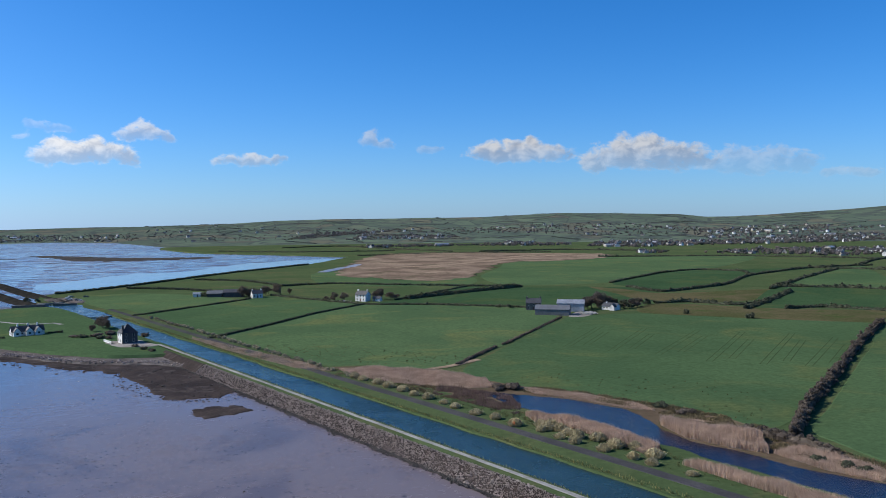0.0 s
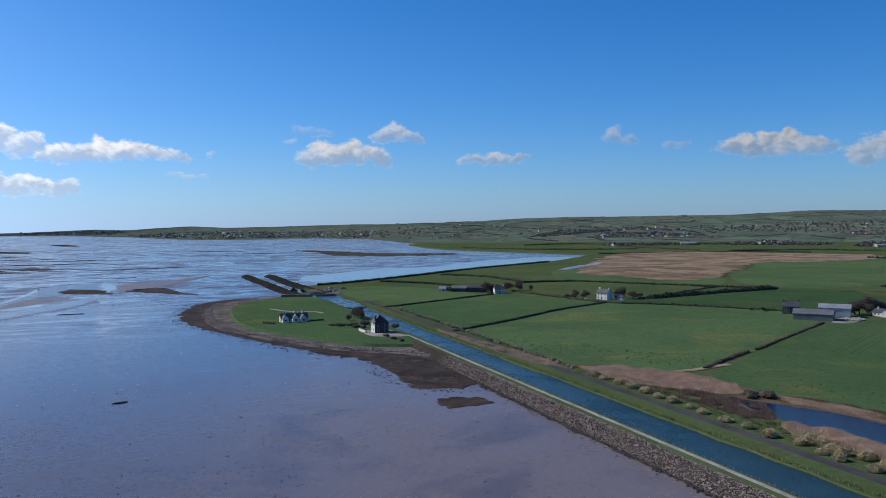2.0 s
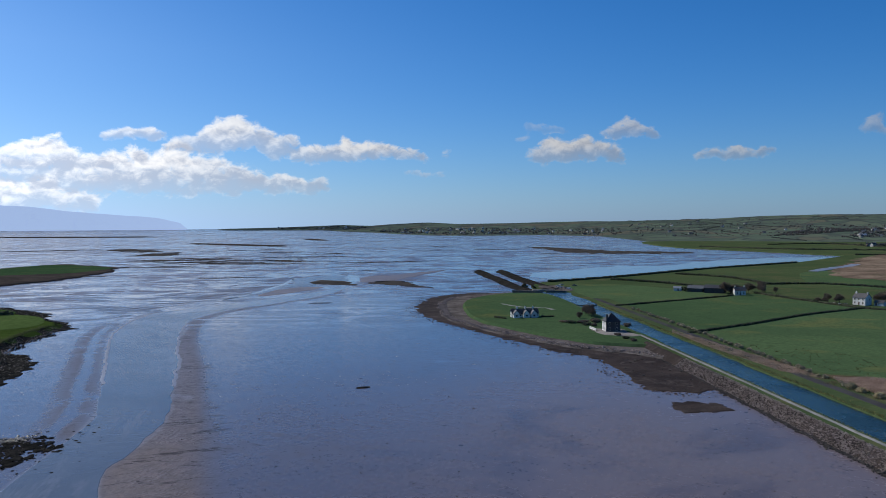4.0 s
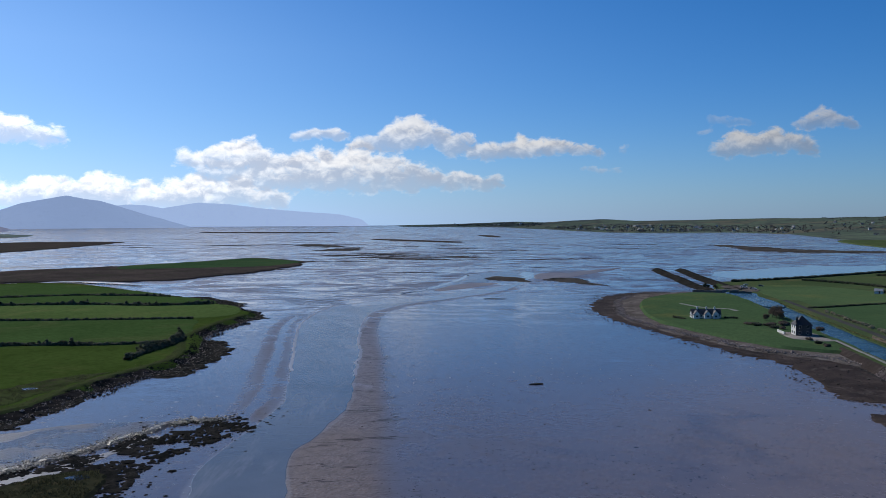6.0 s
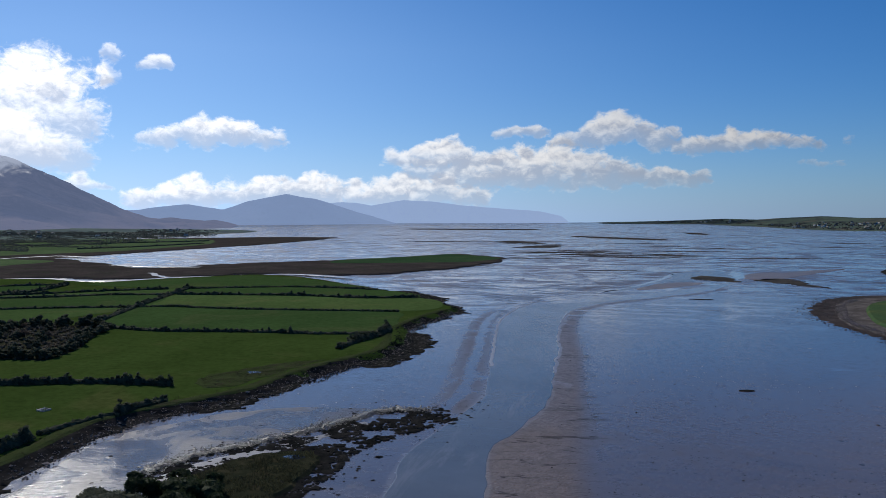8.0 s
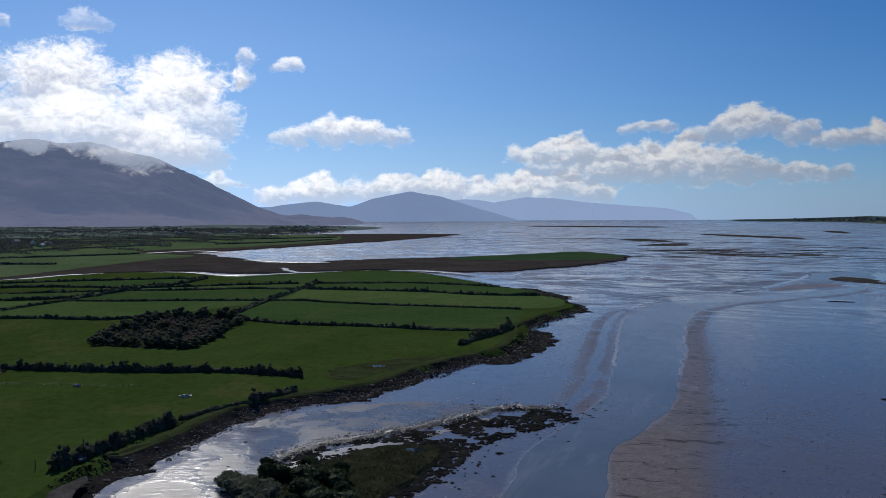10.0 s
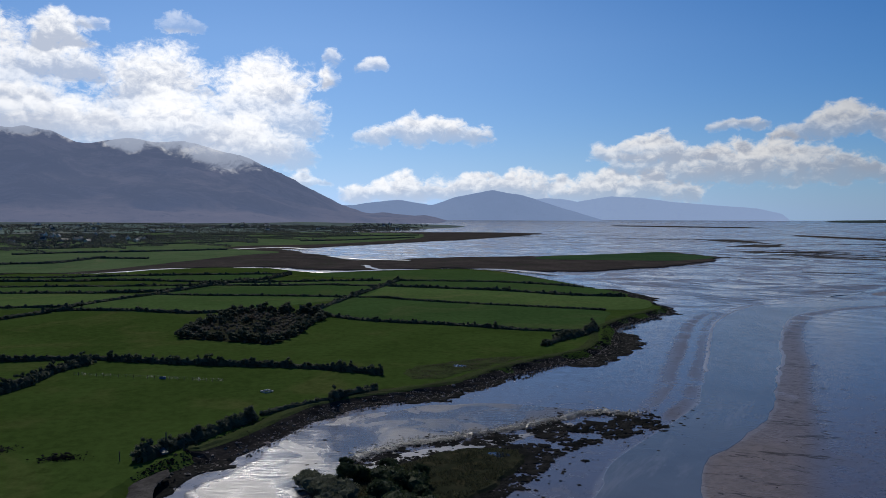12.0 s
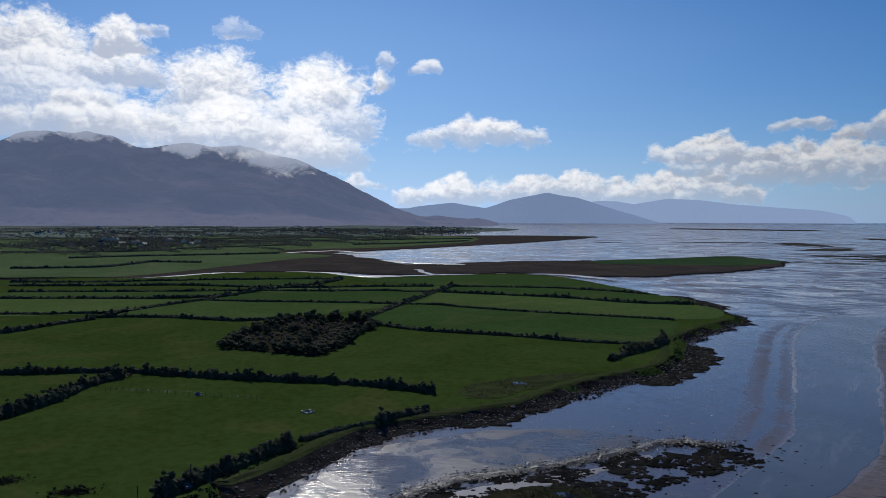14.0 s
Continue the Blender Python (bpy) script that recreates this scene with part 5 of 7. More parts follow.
plate("bank_grass", [cv(-130, 22), cv(-80, 22), cv(-30, 22), cv(20, 22), cv(70, 22), cv(110, 22), cv(95, 26), cv(60, 31), cv(20, 36), cv(-20, 37), cv(-60, 36), cv(-100, 34), cv(-130, 32)], 2.04, M_GRASS, 1.2, 5, 9, 0.5, 0.3, label="green grass between towpath and reeds", category="grass")
POND = [(6, 286), (14, 280), (19, 269), (22, 259), (25, 250), (35, 242), (41, 235), (47, 224), (53, 210), (61, 197), (70, 183), (90, 155), (120, 110), (140, 100), (130, 140), (108, 170), (96, 181), (88, 188), (81, 195),
        (75, 206), (66, 217), (61, 228), (59, 241), (56, 255), (48, 264), (40, 272), (31, 276), (18, 283)]
plate("pond", POND, 2.01, M_POND, 1.0, 3, 7, 0.2, 0.15, label="dark blue pond among pale reeds", category="water")
reeds([(-42, 331), (-31, 336), (-1, 324), (15, 309), (18, 292), (7, 291), (-18, 302), (-35, 317)], 18000, 1.6, "pale dry reed bed below the pasture", 1.9)
reeds([(24, 249), (34, 245), (42, 236), (48, 224), (54, 209), (49, 207), (42, 221), (36, 232), (26, 241)], 11000, 2.6, "tall pale reeds along the pond edge", 1.9)
reeds([(61, 236), (65, 240), (72, 233), (83, 220), (80, 206), (72, 212), (64, 222)], 13000, 3.0, "tall pale reeds standing in the pond", 1.9)
reeds([(60, 198), (72, 182), (88, 158), (84, 154), (66, 180), (56, 197)], 8000, 2.2, "narrow strip of pale reeds along the bank", 1.9)
reeds([(-130, 432), (-76, 369), (-50, 338), (-44, 326), (-60, 335), (-100, 385), (-128, 425)], 9000, 1.0, "pale dry grass strip beside the towpath", 1.95)
reeds([(81, 206), (92, 212), (102, 186), (96, 183), (88, 191)], 4500, 1.6, "pale mixed reeds at the field corner", 1.9)
reeds([(25, 292), (44, 281), (60, 265), (64, 254), (58, 256), (46, 269), (30, 281)], 6000, 1.0, "short brown reeds on the far pond bank", 1.9)


def cover(name, poly, n, height, width, material, label, z, lean=0.35):
    """Rough low growth: blades in patches."""
    c = scatter(poly, n)
    k = np.array([noise.noise(Vector((x * 0.22, y * 0.22, 4.4))) for x, y in c])
    c, k = c[k > -0.25], k[k > -0.25]
    t = blades(np.column_stack([c, np.full(len(c), z)]), height * (0.7 + 0.6 * k) * rng.uniform(0.5, 1.1, len(c)), width, lean)
    return tagged(tris(name, t, material), label, "grass", "", "stuff")


cover("rough_grass", [(16, 300), (44, 286), (60, 270), (80, 250), (92, 226), (106, 188), (98, 182), (84, 206), (72, 236), (60, 256), (46, 270), (30, 280)], 20000, 0.9, 0.3, M_SCRUB, "rough brown-green grass on the far pond bank", 1.95)
cover("rough_grass", [(-130, 430), (-76, 366), (-50, 338), (-20, 312), (6, 290), (20, 262), (26, 248), (14, 262), (-6, 282), (-40, 314), (-90, 372)], 15000, 0.8, 0.3, M_SCRUB, "rough brown-green grass beside the towpath", 1.95)
cover("dark_reeds", [(-2, 298), (10, 288), (22, 278), (24, 262), (22, 250), (10, 264), (-4, 282)], 7000, 1.3, 0.24, M_DARKREED, "dark purple-brown wet reeds at the pond's end", 1.95, 0.2)


def tussock():
    """A rounded clump: arching blades over a dense low mound."""
    k = 760
    a, r = rng.uniform(0, 6.28, k), 0.8 * rng.random(k) ** 0.6
    c = np.column_stack([np.cos(a) * r, np.sin(a) * r, np.zeros(k)])
    t = blades(c, rng.uniform(0.3, 0.62, k) * (1.15 - 0.5 * r), 0.16, 0.5)
    t[:, 2, :2] += c[:, :2] * 0.35
    t = np.concatenate([t, leaves(in_blob(420, (0, 0, 0.3), (0.85, 0.85, 0.42), 0.6), 0.2)])
    return tagged(tris("grass_tussock", t, M_TUSSOCK), "straw-coloured grass tussock beside the towpath", "tussock", "tussocks along the towpath")


def spin(x, y, z, a, s=1.0, sz=None):
    return pose(x, y, z, 0, 0, a) @ Matrix.Diagonal((s, s, sz or s, 1))


first = tussock()
us = list(np.arange(-62, 100, 8.6))
for i, u in enumerate(us):
    x, y = cv(u + rng.uniform(-2, 2), 20.2 + rng.uniform(-0.6, 1.5))
    m = spin(x, y, 2.15, rng.uniform(0, 360), rng.uniform(0.95, 1.5), rng.uniform(1.2, 1.9))
    if i == 0:
        first.matrix_basis = m
    else:
        copy_thing(first, m)
olive = leafy("olive_bush_leaves", (0.23, 0.21, 0.135), (0.47, 0.42, 0.29))
shrub = tagged(tris("towpath_bush", np.concatenate([foliage((rng.normal() * 0.5, rng.normal() * 0.5, 0.5 + rng.uniform(0, 0.4)), (0.7, 0.7, 0.6), 0.28, 60) for _ in range(6)]), olive), "rounded olive bush beside the towpath", "bush", "bushes along the towpath")
for i, u in enumerate(np.arange(96, 350, 5.6)):
    m = spin(*cv(u + rng.uniform(-2.2, 2.2), 21.5 + rng.uniform(-0.9, 0.9)), 2.1, rng.uniform(0, 360), rng.uniform(0.85, 1.4))
    if i == 0:
        shrub.matrix_basis = m
    else:
        copy_thing(shrub, m)
edge_grass = []
for u in np.arange(-90, 400, 0.10):
    x, y = cv(u, 7.7 + abs(rng.normal()) * 0.9)
    edge_grass.append((x, y, 1.75))
    if u < 190 and rng.random() < 0.5:
        x, y = cv(u, -8.1 - abs(rng.normal()) * 0.6)
        edge_grass.append((x, y, 2.1))
edge_grass = np.array(edge_grass)
tagged(tris("edge_grass", blades(edge_grass, rng.uniform(0.4, 1.0, len(edge_grass)), 0.3, 0.25), leafy("yellow_edge_grass", (0.16, 0.17, 0.06), (0.34, 0.31, 0.13))), "yellowish tall grass along the canal's edge", "grass", "", "stuff")
for u, v in ((-12, 24), (-15, 26), (-10, 27), (-19, 25), (-23, 24.5), (-28, 27), (-36, 25), (-40, 28), (-8, 25), (-48, 26)):
    copy_thing(first, spin(*cv(u, v), 2.1, u * 40, rng.uniform(1.0, 1.6), rng.uniform(1.3, 2.0)))

# ---- hedges ----
H = "dark overgrown field hedge between green pastures"
for pts, h, w, tall in (
        ([(-119, 425), (-99, 482), (-82, 540), (-55, 601)], 1.6, 1.8, 0.02), ([(-198, 535), (-156, 634), (-150, 650)], 1.3, 1.6, 0.0), ([(-140, 681), (-96, 634), (-54, 596), (-10, 590), (55, 564)], 1.9, 2.2, 0.08),
        ([(-28, 633), (20, 690), (68, 742)], 4.0, 6.0, 0.1), ([(-36, 628), (23, 758)], 1.6, 2.0, 0.03), ([(-149, 778), (-110, 801), (-44, 778), (23, 755), (60, 745)], 1.8, 2.4, 0.15),
        ([(155, 778), (239, 920)], 1.8, 2.4, 0.1), ([(239, 920), (296, 964), (330, 925), (319, 880)], 2.8, 4.0, 0.25), ([(160, 730), (175, 676), (233, 726), (257, 756), (319, 867), (435, 985), (520, 1020)], 2.8, 4.0, 0.25),
        ([(270, 690), (350, 815), (444, 948)], 3.2, 5.0, 0.15), ([(195, 540), (235, 600), (274, 662)], 3.0, 5.0, 0.2), ([(279, 713), (334, 694), (400, 640)], 3.0, 4.0, 0.3), ([(147, 583), (173, 589), (197, 566), (225, 576)], 3.0, 4.0, 0.3),
        ([(220, 538), (248, 546), (273, 522), (330, 480)], 2.8, 4.0, 0.2), ([(-330, 715), (-312, 760), (-292, 830), (-252, 1002), (-190, 1182)], 1.3, 2.2, 0.02), ([(-150, 660), (-170, 700), (-235, 750), (-290, 770)], 1.2, 1.8, 0.06), ([(-260, 880), (-200, 850), (-149, 778)], 1.2, 2.0, 0.15),
        ([(-381, 1992), (-264, 2100), (-103, 1823), (18, 1648)], 3.5, 5.0, 0.3), ([(72, 1632), (244, 1676), (420, 1560)], 3.5, 5.0, 0.3), ([(248, 1338), (480, 1305), (620, 1180)], 3, 5, 0.3), ([(500, 1010), (620, 1180), (800, 1240)], 3, 4, 0.3), ([(-150, 1480), (40, 1570), (200, 1560)], 2, 4, 0.2),
        ([(430, 985), (560, 860), (640, 720)], 3, 4, 0.3), ([(-480, 1800), (-300, 1700), (-100, 1720)], 3, 5, 0.2)):
    far = max(np.hypot(*q) for q in pts)
    hedge(pts, h * 1.15, w * 1.1, None, 0.04, 0.30 if far < 800 else 0.6, 20 if far < 800 else 8, 2.0, H, tall, 1.15 if far < 800 else 2.0)
hedge([(92, 220), (112, 257), (146, 311), (188, 380), (241, 461)], 4.4, 4.0, M_BARE, 0.0, 0.28, 44, 1.9, "tall bare brown hawthorn hedge along the field", 0.1)
ribbon("field_track", worn(line([(-6, 330), (4, 338), (14, 352)], 3), 1.0, 6), [(-1.8, 2.1), (-1.4, 2.24), (1.4, 2.24), (1.8, 2.1)], M_PALE, "structure", "pale worn gateway track between the pastures", "track")
hedge([(6, 340), (14, 362), (24, 386)], 1.4, 2.0, M_BARE, 0.1, 0.28, 26, 2.0, "low bare brown hedge between the pastures", 0.02)
hedge([(28, 394), (48, 445), (70, 502)], 1.0, 1.2, M_BARE, 0.1, 0.28, 22, 2.0, "low bare brown hedge between the pastures", 0.02)
hedge([(82, 228), (92, 214), (95, 204)], 3.0, 4.0, M_BARE, 0.0, 0.34, 50, 1.9, "bare brown thicket at the field corner", 0.1)
for x, y, h, w, m in ((18, 289, 2.2, 5, M_BARE), (24, 288, 2.4, 5, M_BARE), (67, 259, 1.5, 3.5, M_HEDGE), (72, 250, 1.4, 4, M_BARE), (93, 193, 1.8, 2.6, M_HEDGE), (96, 190, 1.6, 2.4, M_HEDGE), (89, 198, 1.8, 2.4, M_HEDGE), (149, 515, 3.4, 3.4, M_HEDGE), (179, 489, 3.6, 3.6, M_HEDGE)):
    bush(x, y, h, w, m, n=260)
P_ = "low dark hedge among south shore pastures"
for pts, h, w, tall in (
        ([(-368, -110), (-360, -64), (-354, -25), (-345, -9), (-335, 7), (-324, 27), (-315, 46), (-304, 62), (-290, 76)], 3.0, 3.0, 0.2), ([(-276, -66), (-288, -50), (-309, -38), (-329, -32), (-344, -22)], 4.4, 4.5, 0.1),
        ([(-462, 88), (-438, 102), (-423, 117), (-413, 131), (-398, 149), (-377, 169), (-362, 194)], 2.2, 3.0, 0.14), ([(-497, 45), (-493, 20), (-514, -10), (-527, -41), (-525, -56)], 2.4, 3.5, 0.2), ([(-460, -110), (-474, -88), (-499, -72), (-520, -55)], 3.2, 4.0, 0.2),
        ([(-556, -140), (-555, -105), (-549, -83), (-546, -46)], 2.2, 3.0, 0.1), ([(-540, -50), (-570, -30), (-606, -2)], 2.6, 4.0, 0.15), ([(-476, 83), (-546, 120), (-621, 162), (-670, 189)], 2.8, 4.0, 0.15), ([(-553, 121), (-543, 145), (-522, 158), (-493, 185), (-437, 248)], 1.5, 2.4, 0.06),
        ([(-553, 121), (-574, 80), (-594, 30), (-610, -2)], 2.0, 3.0, 0.15), ([(-624, 169), (-597, 202), (-566, 238), (-523, 268), (-503, 300)], 2.8, 3.5, 0.4), ([(-670, 189), (-657, 222), (-636, 263), (-603, 291), (-574, 308)], 2.2, 3.5, 0.1), ([(-625, 163), (-649, 125), (-653, 91), (-672, 34), (-679, -16), (-704, -135)], 2.4, 4.0, 0.25),
        ([(-660, -160), (-639, -69), (-629, -14), (-637, 24)], 2.4, 4.0, 0.25), ([(-763, -148), (-742, -61), (-737, -17), (-689, 69), (-684, 131), (-674, 175)], 2.6, 4.0, 0.25), ([(-613, 1), (-657, 33), (-692, 56), (-723, 91), (-768, 116)], 3.6, 5.0, 0.2), ([(-801, -155), (-784, -87), (-787, -19), (-777, 77), (-768, 116)], 2.6, 4.0, 0.3),
        ([(-208, -2), (-214, 3), (-220, 9), (-228, 16), (-240, 27)], 4.2, 4.0, 0.15), ([(-244, 30), (-252, 42), (-256, 52)], 1.4, 2.4, 0.0), ([(-256, 52), (-261, 58), (-266, 68)], 3.2, 4.0, 0.15), ([(-344, 172), (-352, 185), (-362, 198), (-372, 205)], 4.6, 6.0, 0.1), ([(-330, 158), (-344, 174)], 2.5, 3.5, 0.1)):
    near = min(np.hypot(*q) for q in pts) < 420
    hedge(pts, h * 1.2, w * 1.15, None, 0.0, 0.26 if near else 0.34, 34 if near else 18, 2.0, P_, tall, 1.0 if near else 1.5)
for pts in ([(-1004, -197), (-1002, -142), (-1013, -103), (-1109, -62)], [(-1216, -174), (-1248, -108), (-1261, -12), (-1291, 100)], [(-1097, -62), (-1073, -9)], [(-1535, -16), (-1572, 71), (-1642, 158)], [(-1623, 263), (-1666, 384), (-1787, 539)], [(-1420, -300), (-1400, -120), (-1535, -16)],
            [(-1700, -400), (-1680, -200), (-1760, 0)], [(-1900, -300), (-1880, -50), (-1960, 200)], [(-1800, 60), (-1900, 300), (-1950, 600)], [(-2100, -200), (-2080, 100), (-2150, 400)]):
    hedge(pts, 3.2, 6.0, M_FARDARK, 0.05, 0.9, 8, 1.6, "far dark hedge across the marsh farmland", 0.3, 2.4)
# Paler copy of the near south grass: distant haze put into the colour.
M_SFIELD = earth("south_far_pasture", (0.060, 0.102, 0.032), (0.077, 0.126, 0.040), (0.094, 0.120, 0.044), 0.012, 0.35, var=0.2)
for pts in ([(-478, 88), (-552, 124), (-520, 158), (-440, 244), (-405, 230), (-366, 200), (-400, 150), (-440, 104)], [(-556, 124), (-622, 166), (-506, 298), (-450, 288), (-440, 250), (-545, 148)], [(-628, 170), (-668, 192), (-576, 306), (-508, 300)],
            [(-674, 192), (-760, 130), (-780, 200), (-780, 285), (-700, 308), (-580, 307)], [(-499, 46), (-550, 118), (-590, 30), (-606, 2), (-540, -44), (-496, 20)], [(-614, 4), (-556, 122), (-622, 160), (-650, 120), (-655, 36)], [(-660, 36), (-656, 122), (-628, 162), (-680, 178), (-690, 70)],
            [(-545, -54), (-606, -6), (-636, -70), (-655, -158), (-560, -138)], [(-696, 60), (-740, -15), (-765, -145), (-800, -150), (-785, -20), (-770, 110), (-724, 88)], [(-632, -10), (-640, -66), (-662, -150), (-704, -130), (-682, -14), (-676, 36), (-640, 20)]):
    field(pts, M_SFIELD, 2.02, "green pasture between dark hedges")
# scrub wood in the south pastures
WOOD = [(-405, 11), (-432, 18), (-467, 34), (-487, 44), (-491, 57), (-486, 69), (-469, 88), (-455, 89), (-427, 76), (-394, 64), (-369, 48), (-377, 39), (-388, 26), (-396, 14)]
plate("wood_floor", WOOD, 2.05, M_DARKROUGH, 1.5, 4, 8, 0.5, 0.2, label="brown scrub floor", category="ground")
TREES = [make_tree("scrub_tree", "dark bushy scrub tree", 4.6, 5.6, M_HEDGE, 0.32, 1300), make_tree("bare_tree", "bare brown spring tree", 6.2, 6.0, M_BARE, 0.38, 2400, True), make_tree("evergreen_tree", "dark green spreading tree", 8.0, 7.5, M_LEAF, 0.38, 2600)]
for k, t in enumerate(TREES):
    t["group"] = "trees"
used = [False, False, False]


def grow(k, x, y, s=1.0, z=2.0):
    m = spin(x, y, z, float(rng.uniform(0, 360)), s * rng.uniform(0.85, 1.2), s * rng.uniform(0.85, 1.15))
    if used[k]:
        return copy_thing(TREES[k], m @ Matrix.Diagonal([1 / v for v in TREES[k].scale] + [1]))
    used[k] = True
    TREES[k].matrix_basis = m
    return TREES[k]


edge = line(WOOD, 3.6, True)
for x, y in edge:
    cx, cy = x + (-435 - x) * 0.06, y + (48 - y) * 0.06
    grow(0, cx + rng.normal(), cy + rng.normal(), rng.uniform(0.45, 0.85))
for x, y in scatter(WOOD, 26):
    grow(int(rng.random() < 0.2), x, y, rng.uniform(0.5, 0.9))
for x, y, s in ((-470, 80, 1.2), (-478, 70, 1.25), (-463, 84, 1.1), (-484, 58, 1.1), (-475, 42, 1.0), (-420, 70, 1.0)):
    grow(0, x, y, s)
out = []
for x, y in scatter(WOOD, 520):
    r = rng.uniform(0.7, 1.3)
    out.append(foliage((x, y, 2.0 + r * rng.uniform(0.2, 0.7)), (r, r, r * 0.85), 0.3, 30))
tagged(tris("scrub_thicket", np.concatenate(out), leafy("dull_scrub", (0.110, 0.096, 0.070), (0.220, 0.190, 0.140), 0.8, 0.5)), "brown bare scrub filling the small wood", "scrub", "", "stuff")
# trees round the houses
for x, y, s, k in ((-192, 472, 0.9, 1), (-188, 466, 0.7, 1), (-48, 636, 1.05, 1), (-40, 628, 0.9, 1), (-74, 627, 0.8, 1), (-82, 630, 0.7, 1), (94, 549, 1.0, 1), (98, 556, 1.15, 1), (103, 560, 1.2, 1), (109, 566, 1.1, 1), (115, 569, 1.0, 0),
                   (119, 552, 0.8, 0), (125, 556, 0.8, 1), (131, 565, 0.8, 1), (140, 575, 0.7, 0), (-190, 671, 0.7, 0), (-183, 676, 0.8, 1), (-160, 668, 1.0, 1), (-154, 674, 1.0, 1), (-145, 682, 1.0, 1), (-138, 694, 1.0, 1), (-134, 680, 0.8, 1), (-318, 640, 0.7, 0), (44, 560, 0.5, 0)):
    grow(k, x, y, s * 1.15)
    grow(k, x + rng.normal() * 5, y + rng.normal() * 4, s * 0.8)
for x, y, h, w in ((-181, 437, 1.8, 5), (-186, 433, 1.7, 5), (-177, 444, 2.4, 5), (-176, 430, 1.8, 4), (-191, 436, 1.2, 5), (-171, 428, 1.6, 3.5), (-155, 434, 2.4, 4), (-147, 398, 1.2, 2.5), (-140, 390, 1.3, 2.5), (-134, 384, 1.2, 2.5)):
    bush(x, y, h, w, M_BARE if rng.random() < 0.6 else M_HEDGE, 2.2, n=220)
# dark trees at the root of the spit
for x, y, s in ((-183, 50, 0.75), (-177, 56, 0.85), (-172, 50, 0.9), (-180, 40, 0.8), (-168, 44, 0.8), (-188, 42, 0.6), (-163, 52, 0.7), (-160, 40, 0.9)):
    grow(2, x, y, s * 0.62, 0.9)
for x, y, h, w in ((-185, 33, 2.6, 6), (-176, 34, 3.0, 6), (-180, 36, 3.2, 7), (-172, 38, 4, 7), (-166, 34, 4, 7)):
    bush(x, y, h, w, M_HEDGE, 0.8, 0.36, n=1100)
for x, y, h, w in ((-179, 49, 3.8, 7), (-173, 53, 4.2, 7), (-168, 47, 4.4, 8), (-184, 43, 3.2, 6), (-162, 48, 4, 8)):
    bush(x, y, h, w, M_LEAF, 0.8, 0.42, n=1500, label="dense dark evergreen thicket on the spit")

# ---- south shore details ----
bank = line([(-211, 9), (-216, 14), (-232, 28), (-250, 42), (-260, 60), (-266, 80), (-273, 98), (-289, 118), (-304, 143), (-318, 170), (-342, 189), (-368, 204), (-392, 226), (-418, 258), (-432, 278)], 4)
rounded = line([(-222, 7), (-217.5, 8.5), (-214.5, 11.5)], 1.5)
bank = np.concatenate([rounded, bank[2:]])
ribbon("shore_slope", bank, [(2.2, 1.85), (3.4, 1.4), (5.4, 0.6), (7.4, 0.15), (8.4, -0.1)], M_SHORE, "structure", "dark stony slope below the sea bank", "shore", 0.5)
ribbon("sea_bank", bank, [(-3, 1.95), (-1.2, 2.25), (0, 2.35), (1.0, 2.25), (2.0, 1.95), (2.6, 1.6)], M_SBANK, "structure", "low grassy sea bank along the shore", "bank", 0.35)
plate("rough_corner", [(-297, 88), (-306, 108), (-310, 127), (-308, 140), (-298, 125), (-287, 108), (-277, 94), (-280, 85)], 2.12, M_SBANK, 2.5, 2, 5, 0.5, 0.3, label="rough wet corner of the pasture", category="grass")
out = []
for x, y in bank:
    k = 16
    c = np.column_stack([x + rng.normal(size=k) * 2.2, y + rng.normal(size=k) * 2.2, np.full(k, 2.2)])
    out.append(blades(c, rng.uniform(0.15, 0.45, k), 0.3, 0.4))
tagged(tris("bank_tufts", np.concatenate(out), leafy("bank_tuft_blades", (0.05, 0.06, 0.024), (0.13, 0.125, 0.06))), "rough grass tufts along the sea bank", "grass", "", "stuff")
M_DULL = leafy("dull_rough_blades", (0.045, 0.050, 0.027), (0.10, 0.098, 0.055), 0.75, 0.4)
cover("rough_grass", [(-297, 88), (-306, 108), (-310, 127), (-308, 140), (-298, 125), (-287, 108), (-277, 94), (-280, 85)], 1800, 0.5, 0.35, M_DULL, "dull rough grass and rushes in the wet corner", 2.1)
cover("rough_grass", [(-188, 50), (-197, 66), (-199, 75), (-194, 86), (-184, 82), (-174, 72), (-158, 52), (-160, 38), (-175, 36)], 6000, 0.8, 0.35, M_DULL, "dull rough grass growing on the mud spit", 0.68)
plate("pool", [(-300, 107), (-298, 110), (-295, 110), (-296, 106)], 2.17, M_POND, 0.4, 1, 3, 0.1, 0.1, label="small shining pool", category="water")
plate("pool", [(-194, 78), (-193, 82), (-190, 82), (-190, 79)], 0.75, M_POND, 0.4, 1, 3, 0.1, 0.1, label="small pool in the spit's grass", category="water")
plate("lane", [(-165, -4), (-180, -3.5), (-187, -3), (-192, -2), (-196, 1), (-200, 4.5), (-197, 5), (-191, 2), (-184, 1), (-165, 1)], 2.1, M_LANE, 0.8, 2, 5, 0.4, 0.2, label="muddy gravel lane with puddles", category="lane")
spots = []
coast = line(LAND_S[:24], 1.0)
tan = np.gradient(coast, axis=0)
tan /= np.linalg.norm(tan, axis=1)[:, None]
